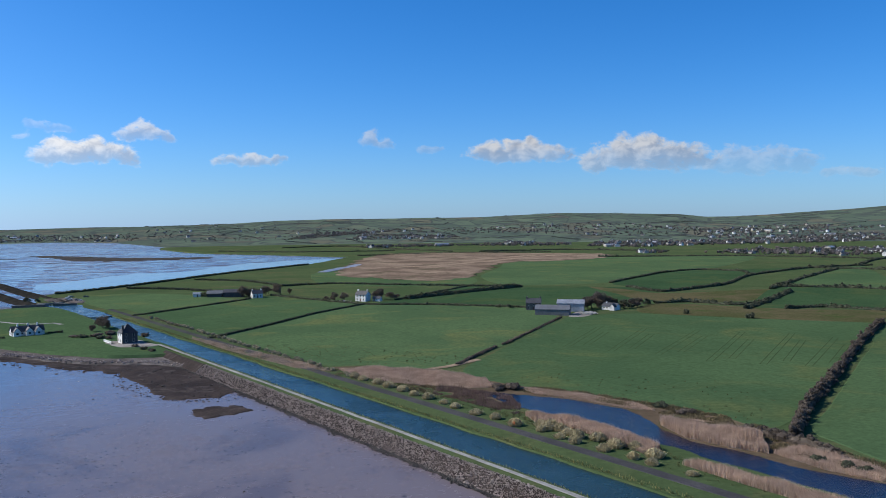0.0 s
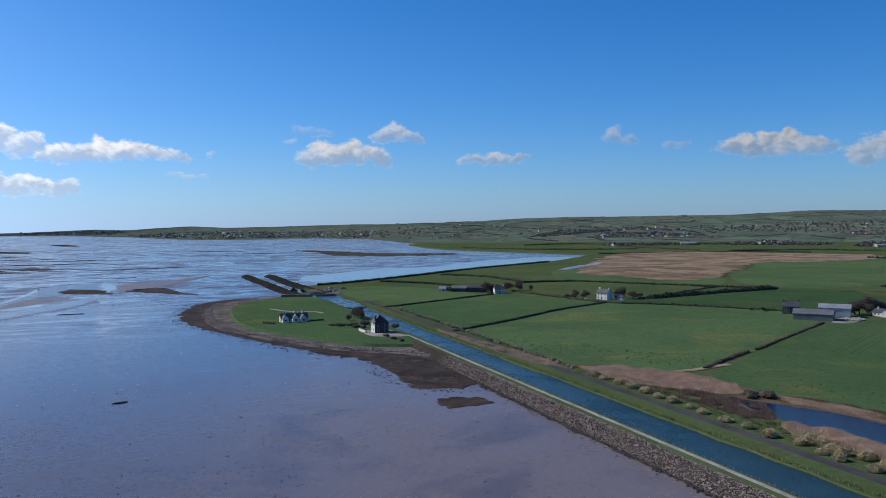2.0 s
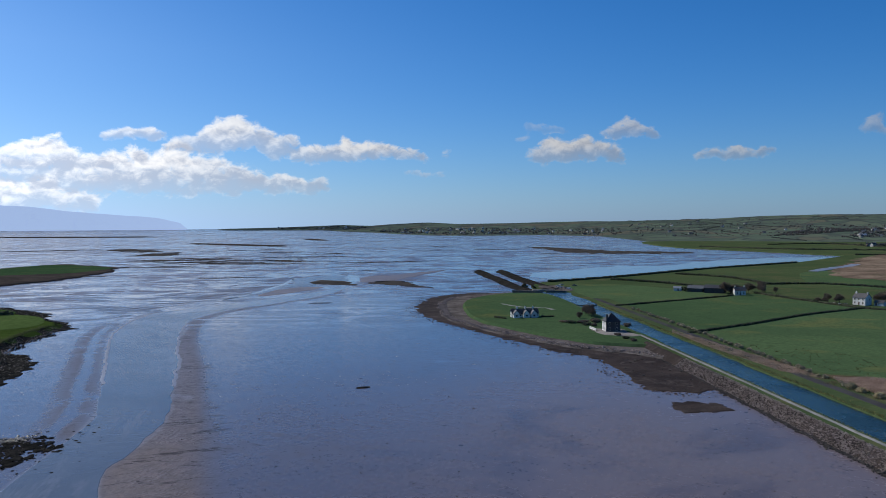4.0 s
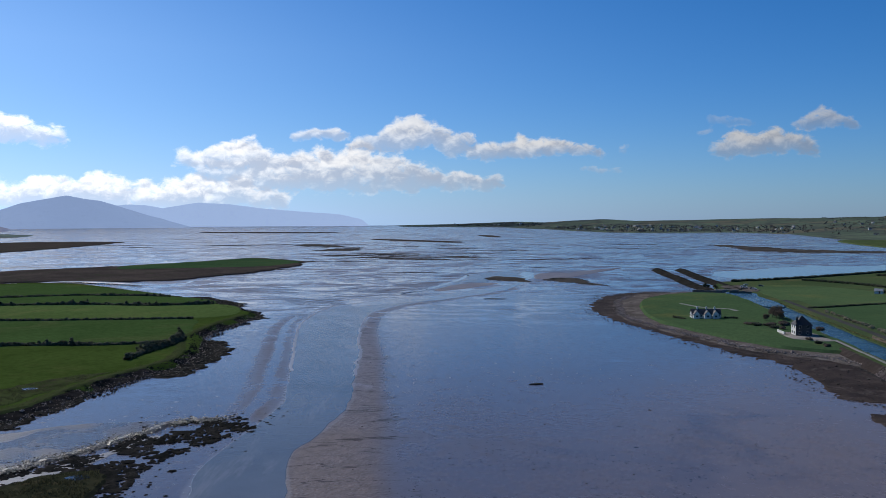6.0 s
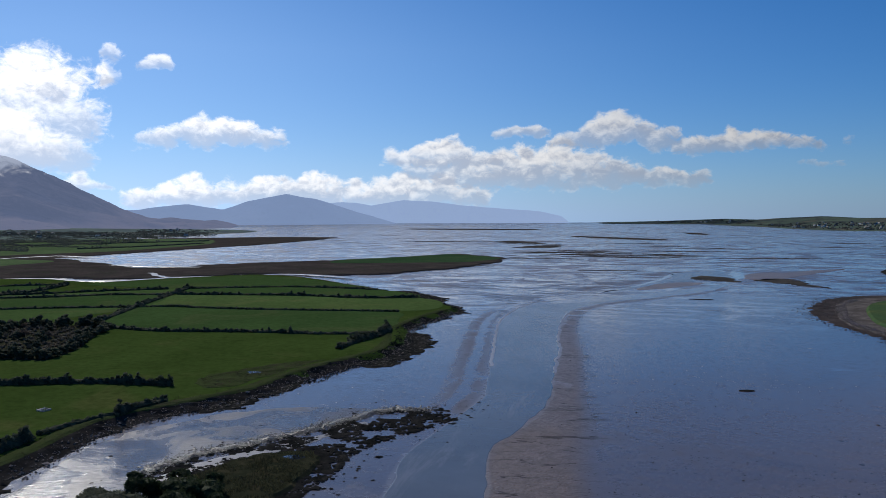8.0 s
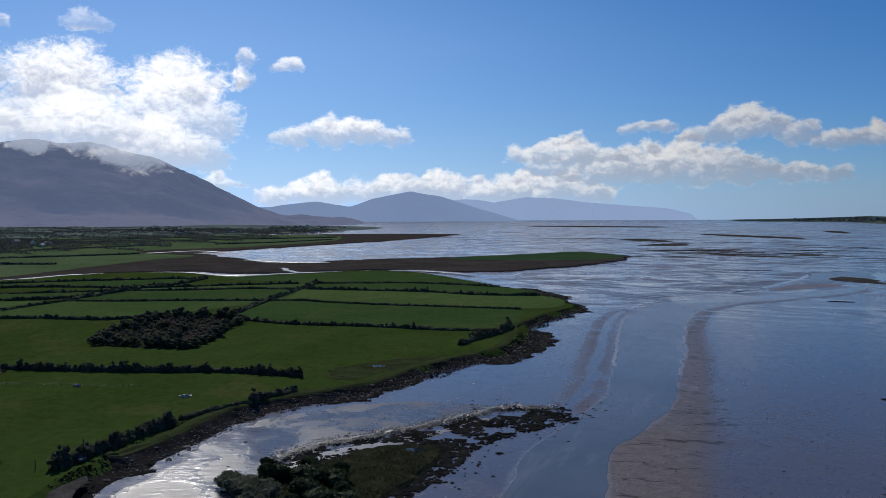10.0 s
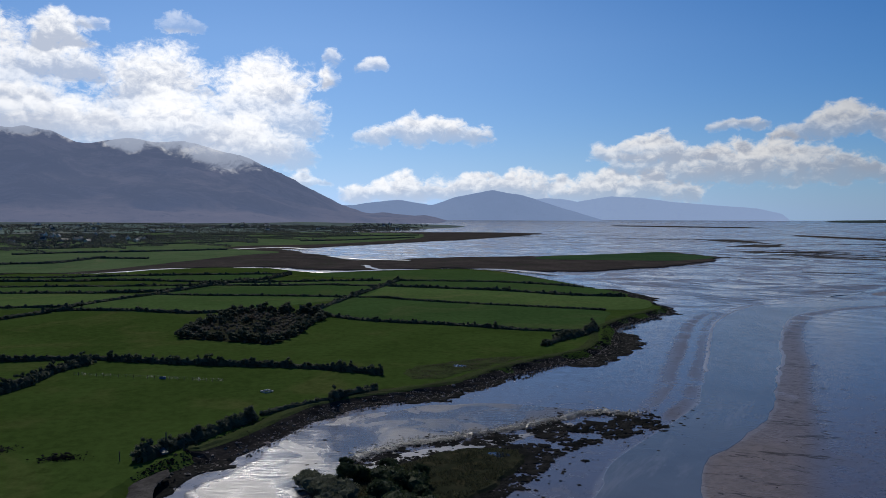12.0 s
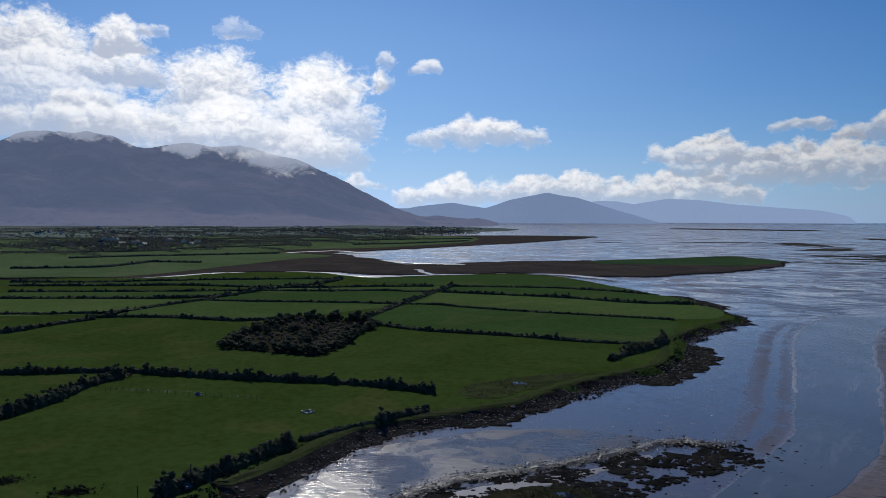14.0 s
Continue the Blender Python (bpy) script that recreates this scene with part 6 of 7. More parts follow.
for (x, y), (tx, ty) in zip(coast, tan):
    for k in range(18):
        o = rng.random() ** 1.3 * 11 * (0.8 + 0.9 * noise.noise(Vector((x * 0.06, y * 0.06, 0)))) - 0.3
        spots.append((x + ty * o + rng.normal() * 0.5, y - tx * o + rng.normal() * 0.5, max(0.12, 1.95 - max(o, 0) * 0.42)))
rocks("shore_stones", spots, 0.5, M_BLACKWEED, "dark weedy stones along the south shore", "rocks")
spots = [(x + rng.normal() * 4.5, y - abs(rng.normal()) * 4.5, 0.1) for x, y in line(WEEDY[:17], 0.45)]
rocks("weed_clumps", spots, 0.7, M_WEED, "scattered brown weed clumps on the mud", "seaweed", 0.25)
spots = [(x, y, 0.3) for x, y in scatter(WEEDY[:16] + [(-300, 560)], 1600)] + [(x, y, 0.3) for x, y in scatter(SHORE_S, 3600)]
rocks("beach_stones", spots, 0.7, M_DARKROCK, "scattered weedy stones on the shores", "rocks", 0.5)
spots = []
for x, y in worn(line(BEACH[:9], 0.7), 1.0, 8):
    for k in range(4):
        spots.append((x + rng.normal() * 1.6, y + 1.2 + rng.normal() * 1.6, 0.95))
rocks("beach_rocks", spots, 0.7, M_ROCK, "grey stones on the headland's beach", "rocks")
ridge = worn(line([(-200, 46), (-209, 60), (-211, 72), (-214, 86), (-217, 98), (-222, 112), (-225, 124), (-219, 135)], 0.5), 1.2, 5)
spots = [(x + rng.normal() * 2.0, y + rng.normal() * 1.8, 0.45) for x, y in ridge for k in range(10)]
ribbon("mud_ridge", ridge[::3], [(-2.6, -0.1), (-1.4, 0.3), (-0.5, 0.52), (0.5, 0.5), (1.4, 0.28), (2.4, -0.1)], M_WETROCK, "structure", "wet mud ridge along the spit", "mud", 0.5)
rocks("spit_stones", spots, 0.5, M_WETROCK, "wet muddy stones along the spit's ridge", "rocks", 0.45)
plate("inlet_mud", [(-186, 8), (-205, 22), (-232, 40), (-243, 60), (-247, 80), (-244, 100), (-234, 116), (-226, 118), (-218, 94), (-212, 70), (-206, 52), (-190, 40), (-170, 20)], 0.05, still_water("rippled_inlet_mud", (0.060, 0.056, 0.065), 0.23, 0.6, 0.8, spec=0.5, comb=4.0), 2.0, 3, 8, 1.5, 0.1, label="rippled glittering mud inside the spit", category="mud")
plate("runnel", [(-192, 44), (-199, 52), (-203, 62), (-205, 74), (-207, 86), (-211, 98), (-216, 112), (-213, 112), (-208, 98), (-203, 88), (-201, 78), (-199, 66), (-194, 54)], 0.10, M_RUNNEL, 1.2, 2, 4, 0.3, 0.1, label="shining wet runnel beside the spit's ridge", category="water")
spots = [(x, y, 0.08) for x, y in scatter(SPIT, 5200) if noise.fractal(Vector((x / 9, y / 9, 2.2)), 0.8, 2.2, 5) > -0.12 or x > -190]
rocks("spit_weed", spots, 1.5, M_BLACKWEED, "black weed clumps covering the mud spit", "seaweed", 0.22)
spots = [(x + rng.normal() * 6, y + rng.normal() * 6, 0.05) for x, y in SPIT for k in range(16)]
rocks("spit_edge_weed", spots, 1.0, M_BLACKWEED, "scattered black weed at the spit's edge", "seaweed", 0.22)


def post(x, y, h, z=2.0, r=0.07, name="wooden_post", label="weathered wooden post beside the lane", group=""):
    v, f = tube([(0, 0, -0.4), (0, 0, h * 0.6), (0.02, 0, h)], [r, r * 0.95, r * 0.85], 7)
    f.append(tuple(range(len(v) - 7, len(v))))
    ob = link(name, v, f, M_TIMBER)
    ob.matrix_basis = pose(x, y, z, rng.normal() * 2, rng.normal() * 2, 0)
    return tagged(ob, label, "post", group)


post(-214.5, 4.2, 4.6, 2.0, 0.16)
post(-213.2, 8.2, 2.8, 2.6, 0.12)
post(-210.0, -5.9, 2.2, 2.0, 0.12)
fence = tagged(new("wire_fence"), "post and wire fence across the pasture", "fence")
ends = line([(-321, -25), (-309, -3), (-294, 23)], 2.4)
for x, y in ends:
    v, f = tube([(x, y, 1.6), (x + rng.normal() * 0.03, y, 3.25)], [0.07, 0.065], 6)
    f.append(tuple(range(6, 12)))
    link("fence_post", v, f, M_TIMBER, parent=fence)
for h in (2.5, 2.85, 3.15):
    v, f = tube([(x, y, h) for x, y in ends], [0.012] * len(ends), 4)
    link("wire", v, f, M_TINDARK, parent=fence)


def box(x0, x1, y0, y1, z0, z1):
    v = [(x, y, z) for z in (z0, z1) for x, y in ((x0, y0), (x1, y0), (x1, y1), (x0, y1))]
    return v, [(3, 2, 1, 0), (4, 5, 6, 7), (0, 1, 5, 4), (1, 2, 6, 5), (2, 3, 7, 6), (3, 0, 4, 7)]


def boxes(*bs):
    V, F = [], []
    for b in bs:
        v, f = box(*b)
        F += [tuple(i + len(V) for i in q) for q in f]
        V += v
    return V, F


def trough():
    root = tagged(new("water_trough"), "blue plastic water trough by the fence", "trough")
    link("basin", *boxes((-1.0, 1.0, -0.45, 0.45, 0, 0.12), (-1.0, 1.0, -0.45, -0.38, 0.12, 0.75), (-1.0, 1.0, 0.38, 0.45, 0.12, 0.75), (-1.0, -0.93, -0.38, 0.38, 0.12, 0.75), (0.93, 1.0, -0.38, 0.38, 0.12, 0.75)), M_BLUE, parent=root)
    link("water_surface", *boxes((-0.93, 0.93, -0.38, 0.38, 0.13, 0.6)), M_POND, parent=root)
    root.matrix_basis = pose(-306, 4, 2.0, 0, 0, 62)


def pen():
    root = tagged(new("feeding_pen"), "square pale metal feeding pen on the grass", "pen")
    v, f = boxes((-2.4, 2.4, -2.4, -2.25, 0, 0.75), (-2.4, 2.4, 2.25, 2.4, 0, 0.75), (-2.4, -2.25, -2.25, 2.25, 0, 0.75), (2.25, 2.4, -2.25, 2.25, 0, 0.75))
    link("tray", v, f, M_TIN, parent=root)
    for x in (-2.3, 0, 2.3):
        for y in (-2.3, 2.3):
            v, f = boxes((x - 0.06, x + 0.06, y - 0.06, y + 0.06, 0, 1.3))
            link("upright", v, f, M_TINDARK, parent=root)
    root.matrix_basis = pose(-274, 35, 2.0, 0, 0, 30) @ Matrix.Diagonal((0.6, 0.6, 0.6, 1))


trough()
pen()
for (x, y), n in (((-216, -19), 420), ((-227.5, -34), 300)):
    spots = [(x + rng.normal() * 1.3, y + rng.normal() * 2.0, 2.05 + abs(rng.normal()) * 0.3) for _ in range(n)]
    rocks("brush_heap", spots, 0.4, M_BLACKWEED, "dark heap of brush and stones in the pasture", "heap", 0.5)["kind"] = ""

# wheel tracks in the wide field
q = []
for (a, b) in (((92, 360), (133, 438)), ((108, 341), (153, 429)), ((127, 333), (176, 423)), ((143, 328), (190, 406)), ((74, 371), (107, 447)), ((56, 384), (84, 454))):
    a, b = np.array(a, float), np.array(b, float)
    d = (b - a) / np.linalg.norm(b - a)
    nn = np.array((d[1], -d[0]))
    for o in (-1.3, 1.3, 6.0, 8.6):
        sh = 0.12 * (o > 3)
        p0, p1 = a + nn * o + (b - a) * sh, b + nn * o - (b - a) * sh * 2
        w = nn * 0.22
        q.append([(*(p0 - w), 2.07), (*(p0 + w), 2.07), (*(p1 + w), 2.07), (*(p1 - w), 2.07)])
tagged(quads("wheel_tracks", np.array(q), M_TRACK), "faint wheel tracks in the field", "tracks", "", "stuff")

# ---- buildings ----
def window(parent, x, y, z, w, h, side, name="window"):
    """A framed pane set on a wall; side: the way that it faces, as a quarter turn."""
    fr = link(name, *boxes((-w / 2, w / 2, -0.05, 0.02, -h / 2, -h / 2 + 0.1), (-w / 2, w / 2, -0.05, 0.02, h / 2 - 0.1, h / 2), (-w / 2, -w / 2 + 0.1, -0.05, 0.02, -h / 2 + 0.1, h / 2 - 0.1), (w / 2 - 0.1, w / 2, -0.05, 0.02, -h / 2 + 0.1, h / 2 - 0.1)), M_CREAM, parent=parent)
    fr.matrix_basis = pose(x, y, z, 0, 0, side)
    link("pane", *boxes((-w / 2 + 0.1, w / 2 - 0.1, -0.02, 0.01, -h / 2 + 0.1, h / 2 - 0.1)), M_GLASS, parent=fr)


def roof_mesh(L, W, H, rise, over=0.35, thick=0.18, hip=0.0):
    a, b = L / 2 + over, W / 2 + over
    drop = rise * over / (W / 2)
    r = max(L / 2 - hip, 0.02) if hip else a
    top = [(-a, -b, H - drop), (a, -b, H - drop), (a, b, H - drop), (-a, b, H - drop), (-r, 0, H + rise), (r, 0, H + rise)]
    V = top + [(x, y, z + thick) for x, y, z in top]
    F = [(6, 7, 11, 10), (8, 9, 10, 11), (0, 4, 5, 1), (2, 5, 4, 3), (0, 1, 7, 6), (2, 3, 9, 8)]
    if hip:
        F += [(7, 8, 11), (9, 6, 10), (1, 5, 2), (3, 4, 0), (1, 2, 8, 7), (3, 0, 6, 9)]
    else:
        F += [(1, 5, 11, 7), (5, 2, 8, 11), (3, 4, 10, 9), (4, 0, 6, 10)]
    return V, F


def wall_mesh(L, W, H, rise, gable=True):
    a, b = L / 2, W / 2
    V = [(-a, -b, -0.4), (a, -b, -0.4), (a, b, -0.4), (-a, b, -0.4), (-a, -b, H), (a, -b, H), (a, b, H), (-a, b, H)]
    F = [(0, 1, 5, 4), (1, 2, 6, 5), (2, 3, 7, 6), (3, 0, 4, 7), (3, 2, 1, 0)]
    if gable:
        V += [(-a, 0, H + rise), (a, 0, H + rise)]
        F += [(5, 6, 9), (7, 4, 8)]
    return V, F


def house(label, L, W, H, rise, wall, roof, chimneys=(), front=(), back=(), ends=(), door=None, hip=0.0, name="house", category="house"):
    """A gabled or hipped house. front, back, ends: windows as (x or y, z, width, height)."""
    root = tagged(new(name), label, category)
    link("wall", *wall_mesh(L, W, H, rise, not hip), wall, parent=root)
    link("roof", *roof_mesh(L, W, H, rise, hip=hip), roof, parent=root)
    for cx, cy, cz in chimneys:
        V, F = boxes((cx - 0.45, cx + 0.45, cy - 0.4, cy + 0.4, H * 0.6, cz), (cx - 0.55, cx + 0.55, cy - 0.5, cy + 0.5, cz, cz + 0.15), (cx - 0.3, cx - 0.08, cy - 0.12, cy + 0.12, cz + 0.15, cz + 0.55), (cx + 0.1, cx + 0.32, cy - 0.12, cy + 0.12, cz + 0.15, cz + 0.55))
        link("chimney", V, F, wall, parent=root)
    for x, z, w, h in front:
        window(root, x, -W / 2, z, w, h, 0)
    for x, z, w, h in back:
        window(root, x, W / 2, z, w, h, 180)
    for s, y, z, w, h in ends:
        window(root, s * L / 2, y, z, w, h, 90 * s)
    if door:
        link("door", *boxes((door - 0.5, door + 0.5, -W / 2 - 0.05, -W / 2 + 0.02, 0, 2.1)), M_DOOR, parent=root)
    return root


# lock keeper's house: square, two storeys, dark walls, white gable side
h = house("square two-storey stone house with pyramid slate roof beside the canal", 7.4, 7.4, 5.4, 3.9, M_DARKWALL, M_SLATEDARK, [(-2.9, -2.2, 8.6)], [(-1.8, 4.2, 1.0, 1.5), (1.8, 4.2, 1.0, 1.5), (-1.8, 1.5, 1.0, 1.5), (1.8, 1.5, 1.0, 1.5)],
          [(-1.8, 4.2, 1.0, 1.5), (1.8, 4.2, 1.0, 1.5)], [], None, 3.66)
link("white_side", *boxes((-3.76, -3.705, -3.6, 3.6, 0, 5.5)), M_WHITE, parent=h, label="white rendered side wall")
for y, z in ((-1.7, 4.2), (1.7, 4.2), (-1.7, 1.5), (1.7, 1.5)):
    window(h, -3.77, y, z, 1.0, 1.5, -90)
h.matrix_basis = pose(-156, 413, 2.2, 0, 0, 37)
plate("yard", [(-167, 416), (-163, 407), (-153, 398), (-140, 399), (-138, 404), (-147, 412), (-153, 421)], 2.35, M_GRAVEL, 0.7, 2, 5, 0.3, 0.2, label="pale gravel yard round the house", category="yard")
wall = tagged(new("garden_wall"), "low white garden wall beside the house", "wall")
link("wall_course", *boxes((-5, 5, -0.2, 0.2, -0.3, 1.1), (-5.1, 5.1, -0.27, 0.27, 1.1, 1.2)), M_WHITE, parent=wall)
wall.matrix_basis = pose(-166, 413, 2.2, 0, 0, -50)

# white bungalow on the headland, with three cross gables
b = house("long white bungalow with grey slate roofs and cross gables", 19, 7, 2.7, 3.0, M_WHITE, M_SLATE, [(-5.5, 0, 7.0), (0.5, 0, 7.0), (6.0, 0, 7.0)], [(-3.6, 1.5, 1.2, 1.2), (2.6, 1.5, 1.2, 1.2), (8.3, 1.5, 0.9, 1.2)], [(-6, 1.5, 1.2, 1.2), (0, 1.5, 1.2, 1.2), (6, 1.5, 1.2, 1.2)],
          [(-1, -1.6, 1.5, 1.0, 1.2), (-1, 1.6, 1.5, 1.0, 1.2)], -1.4)
for x in (-7, 0.2, 5.6):
    g = link("gable_wing", *wall_mesh(4.6, 4.2, 2.7, 2.4), M_WHITE, parent=b)
    g.matrix_basis = pose(x, -4.0, 0, 0, 0, 90)
    link("wing_roof", *roof_mesh(4.6, 4.2, 2.7, 2.4, 0.25), M_SLATE, parent=g)
    window(g, -2.3, 0, 1.5, 1.5, 1.3, -90)
b.matrix_basis = pose(-223, 448, 2.2, 0, 0, 40) @ Matrix.Diagonal((0.84, 0.84, 0.84, 1))
hedge([(-236, 436), (-232, 434), (-228, 433)], 1.2, 1.2, None, 0, 0.4, 12, 2.2, "low dark garden hedge beside the bungalow")
hedge([(-213, 452), (-208, 456)], 1.2, 1.2, None, 0, 0.4, 12, 2.2, "low dark garden hedge beside the bungalow")
ribbon("drive", line([(-271, 510), (-257, 501), (-244, 496), (-233, 500), (-224, 492)], 4), [(-1.4, 2.2), (-1.2, 2.28), (1.2, 2.28), (1.4, 2.2)], M_CONCRETE, "structure", "narrow pale drive across the headland", "drive")

# white farmhouse in the pastures
h = house("white two-storey farmhouse with slate roof and end chimneys", 9.5, 6.2, 4.9, 2.6, M_WHITE, M_SLATE, [(-4.2, 0, 8.2), (4.2, 0, 8.2)], [(-3, 3.8, 1.0, 1.3), (0, 3.8, 1.0, 1.3), (3, 3.8, 1.0, 1.3), (-3, 1.4, 1.0, 1.4), (3, 1.4, 1.0, 1.4)],
          [(-3, 3.8, 1.0, 1.3), (3, 3.8, 1.0, 1.3)], [(1, 1.2, 3.8, 0.8, 1.1)], 0.01)
h.matrix_basis = pose(-60, 624, 2.0, 0, 0, -32)
s1 = house("low white outbuilding beside the farmhouse", 6, 4, 2.2, 1.4, M_WHITE, M_SLATE, (), [(0, 1.2, 0.8, 0.8)], (), (), -1.8, name="shed", category="shed")
s1.matrix_basis = pose(-49, 622, 2.0, 0, 0, -20)
wall2 = tagged(new("garden_wall"), "long low white wall beside the road", "wall")
link("wall_course", *boxes((-6, 6, -0.2, 0.2, -0.3, 1.0), (-6.1, 6.1, -0.27, 0.27, 1.0, 1.1)), M_WHITE, parent=wall2)
wall2.matrix_basis = pose(-73, 616, 2.0, 0, 0, -28)

# farmyard
h = house("grey stone farmhouse with two tall chimneys", 9.5, 6.0, 4.8, 2.6, M_STONE, M_SLATE, [(-4.3, 0, 8.3), (4.3, 0, 8.3)], [(-3, 3.7, 1.0, 1.3), (0, 3.7, 1.0, 1.3), (3, 3.7, 1.0, 1.3), (-3, 1.4, 1.0, 1.4), (3, 1.4, 1.0, 1.4)], [(-3, 3.7, 1.0, 1.3), (3, 3.7, 1.0, 1.3)], [], 0.01)
h.matrix_basis = pose(59, 549, 2.0, 0, 0, -8)


def barn(label, L, W, H, rise, wall, roof, m, door=True):
    root = house(label, L, W, H, rise, wall, roof, name="barn", category="barn")
    if door:
        link("barn_door", *boxes((L * 0.1, L * 0.1 + 3.5, -W / 2 - 0.08, -W / 2 + 0.02, 0, 3.2)), M_TINDARK, parent=root)
        link("barn_door", *boxes((-L * 0.35, -L * 0.35 + 3.5, -W / 2 - 0.08, -W / 2 + 0.02, 0, 3.2)), M_TINDARK, parent=root)
    for k in range(int(L / 4)):
        v, f = boxes((-L / 2 + 2 + k * 4 - 0.5, -L / 2 + 2 + k * 4 + 0.5, -W * 0.3, -W * 0.14, 0, 0.04))
        sk = link("rooflight", v, f, M_CREAM, parent=root)
        sk.matrix_basis = pose(0, 0, H + rise * 0.34, math.degrees(math.atan2(rise, W / 2)), 0, 0) @ pose(0, W * 0.22, 0.18 + W * 0.0)
    root.matrix_basis = m
    return root


barn("long grey sheet-roofed cattle barn", 21, 11, 3.6, 2.2, M_TINDARK, M_TINDARK, pose(68, 521, 2.0, 0, 0, -14))
barn("tall pale sheet-roofed hay barn", 17, 9, 5.2, 2.0, M_TIN, M_TIN, pose(82, 540, 2.0, 0, 0, -12), False)
plate("farm_yard", [(76, 506), (84, 505), (93, 520), (93, 532), (86, 534), (79, 520)], 2.08, M_GRAVEL, 0.8, 3, 6, 0.3, 0.1, label="pale concrete farmyard", category="yard")
heap = rocks("silage_heap", [(90 + rng.normal() * 2.2, 522 + rng.normal() * 3, 2.3) for _ in range(160)], 1.6, M_CONCRETE, "pale covered silage heap in the farmyard", "heap", 0.5)
heap["kind"] = ""
h = house("white bungalow with slate roof among hedges", 12, 7, 2.7, 2.4, M_WHITE, M_SLATE, [(-3.5, 0, 6.0)], [(-4, 1.5, 1.3, 1.1), (-1.5, 1.5, 1.3, 1.1), (4, 1.5, 1.3, 1.1)], [(-4, 1.5, 1.3, 1.1), (3, 1.5, 1.3, 1.1)], [(-1, 0, 1.5, 1.0, 1.1)], 1.4)
g = link("gable_wing", *wall_mesh(4, 4.0, 2.7, 2.2), M_WHITE, parent=h)
g.matrix_basis = pose(4, -4.4, 0, 0, 0, 90)
link("wing_roof", *roof_mesh(4, 4.0, 2.7, 2.2, 0.25), M_SLATE, parent=g)
h.matrix_basis = pose(109, 546, 2.0, 0, 0, -38) @ Matrix.Diagonal((0.85, 0.85, 0.85, 1))

# cluster by the shore road
s2 = house("small white shed with pale tin roof", 6, 4.5, 2.3, 1.3, M_WHITE, M_TIN, (), (), (), (), 0.5, name="shed", category="shed")
s2.matrix_basis = pose(-198, 674, 2.0, 0, 0, 10)
barn("dark low barn among bare trees", 12, 7, 3.0, 2.0, M_DARKWALL, M_TINDARK, pose(-183, 672, 2.0, 0, 0, 6), False)
barn("dark blue-grey roofed barn", 15, 9, 3.8, 2.2, M_DARKWALL, M_SLATE, pose(-168, 672, 2.0, 0, 0, 2), False)
h = house("small white house beside bare trees", 8, 6, 3.6, 2.4, M_WHITE, M_SLATE, [(-3.4, 0, 6.6), (3.4, 0, 6.6)], [(-2.4, 1.6, 1.0, 1.2), (2.4, 1.6, 1.0, 1.2), (0, 3.0, 0.8, 0.8)], (), [(-1, 0, 1.6, 1.0, 1.2)], 0.01)
h.matrix_basis = pose(-147, 660, 2.0, 0, 0, 28)

# lock, its walls and the two stone arms into the bay
for pts, lab in (([(-300, 622), (-340, 666), (-390, 732), (-440, 795), (-478, 846)], "dark stone training wall running into the bay"), ([(-288, 640), (-318, 678), (-366, 738), (-415, 803), (-455, 857)], "dark stone training wall of the lock channel")):
    w = worn(line(pts, 6), 1.0, 15)
    ribbon("training_wall", w, [(-8.5, -0.5), (-5, 0.9), (-1.3, 2.4), (1.3, 2.4), (5, 0.9), (8.5, -0.5)], M_BLACKWEED, "structure", lab, "sea wall", 0.6)
plate("quay", [(-316, 664), (-303, 645), (-286, 634), (-272, 630), (-276, 646), (-290, 664), (-305, 676)], 2.3, M_BEACH, 1.5, 4, 8, 0.4, 0.3, label="grey quay beside the lock", category="quay")
for k, (x, y, a, L) in enumerate(((-292, 622, 35, 18), (-278, 616, 20, 16), (-300, 606, 15, 22))):
    w3 = tagged(new("lock_wall"), "pale stone lock wall at the canal mouth", "wall")
    link("masonry", *boxes((-L / 2, L / 2, -0.8, 0.8, -2.4, 0.9), (-L / 2 - 0.1, L / 2 + 0.1, -0.95, 0.95, 0.9, 1.15)), M_STONE if k else M_CONCRETE, parent=w3)
    w3.matrix_basis = pose(x, y, 2.0, 0, 0, a)
gate = tagged(new("lock_gate"), "dark timber lock gates with balance beams", "gate")
for s in (-1, 1):
    link("gate_leaf", *boxes((min(0, s * 5), max(0, s * 5), -0.2, 0.2, -1.6, 1.0)), M_TIMBER, parent=gate)
    link("balance_beam", *boxes((min(s * 4, s * 9), max(s * 4, s * 9), -0.25, 0.25, 1.0, 1.5)), M_TIMBER, parent=gate)
gate.matrix_basis = pose(-290, 634, 2.0, 0, 0, 40)


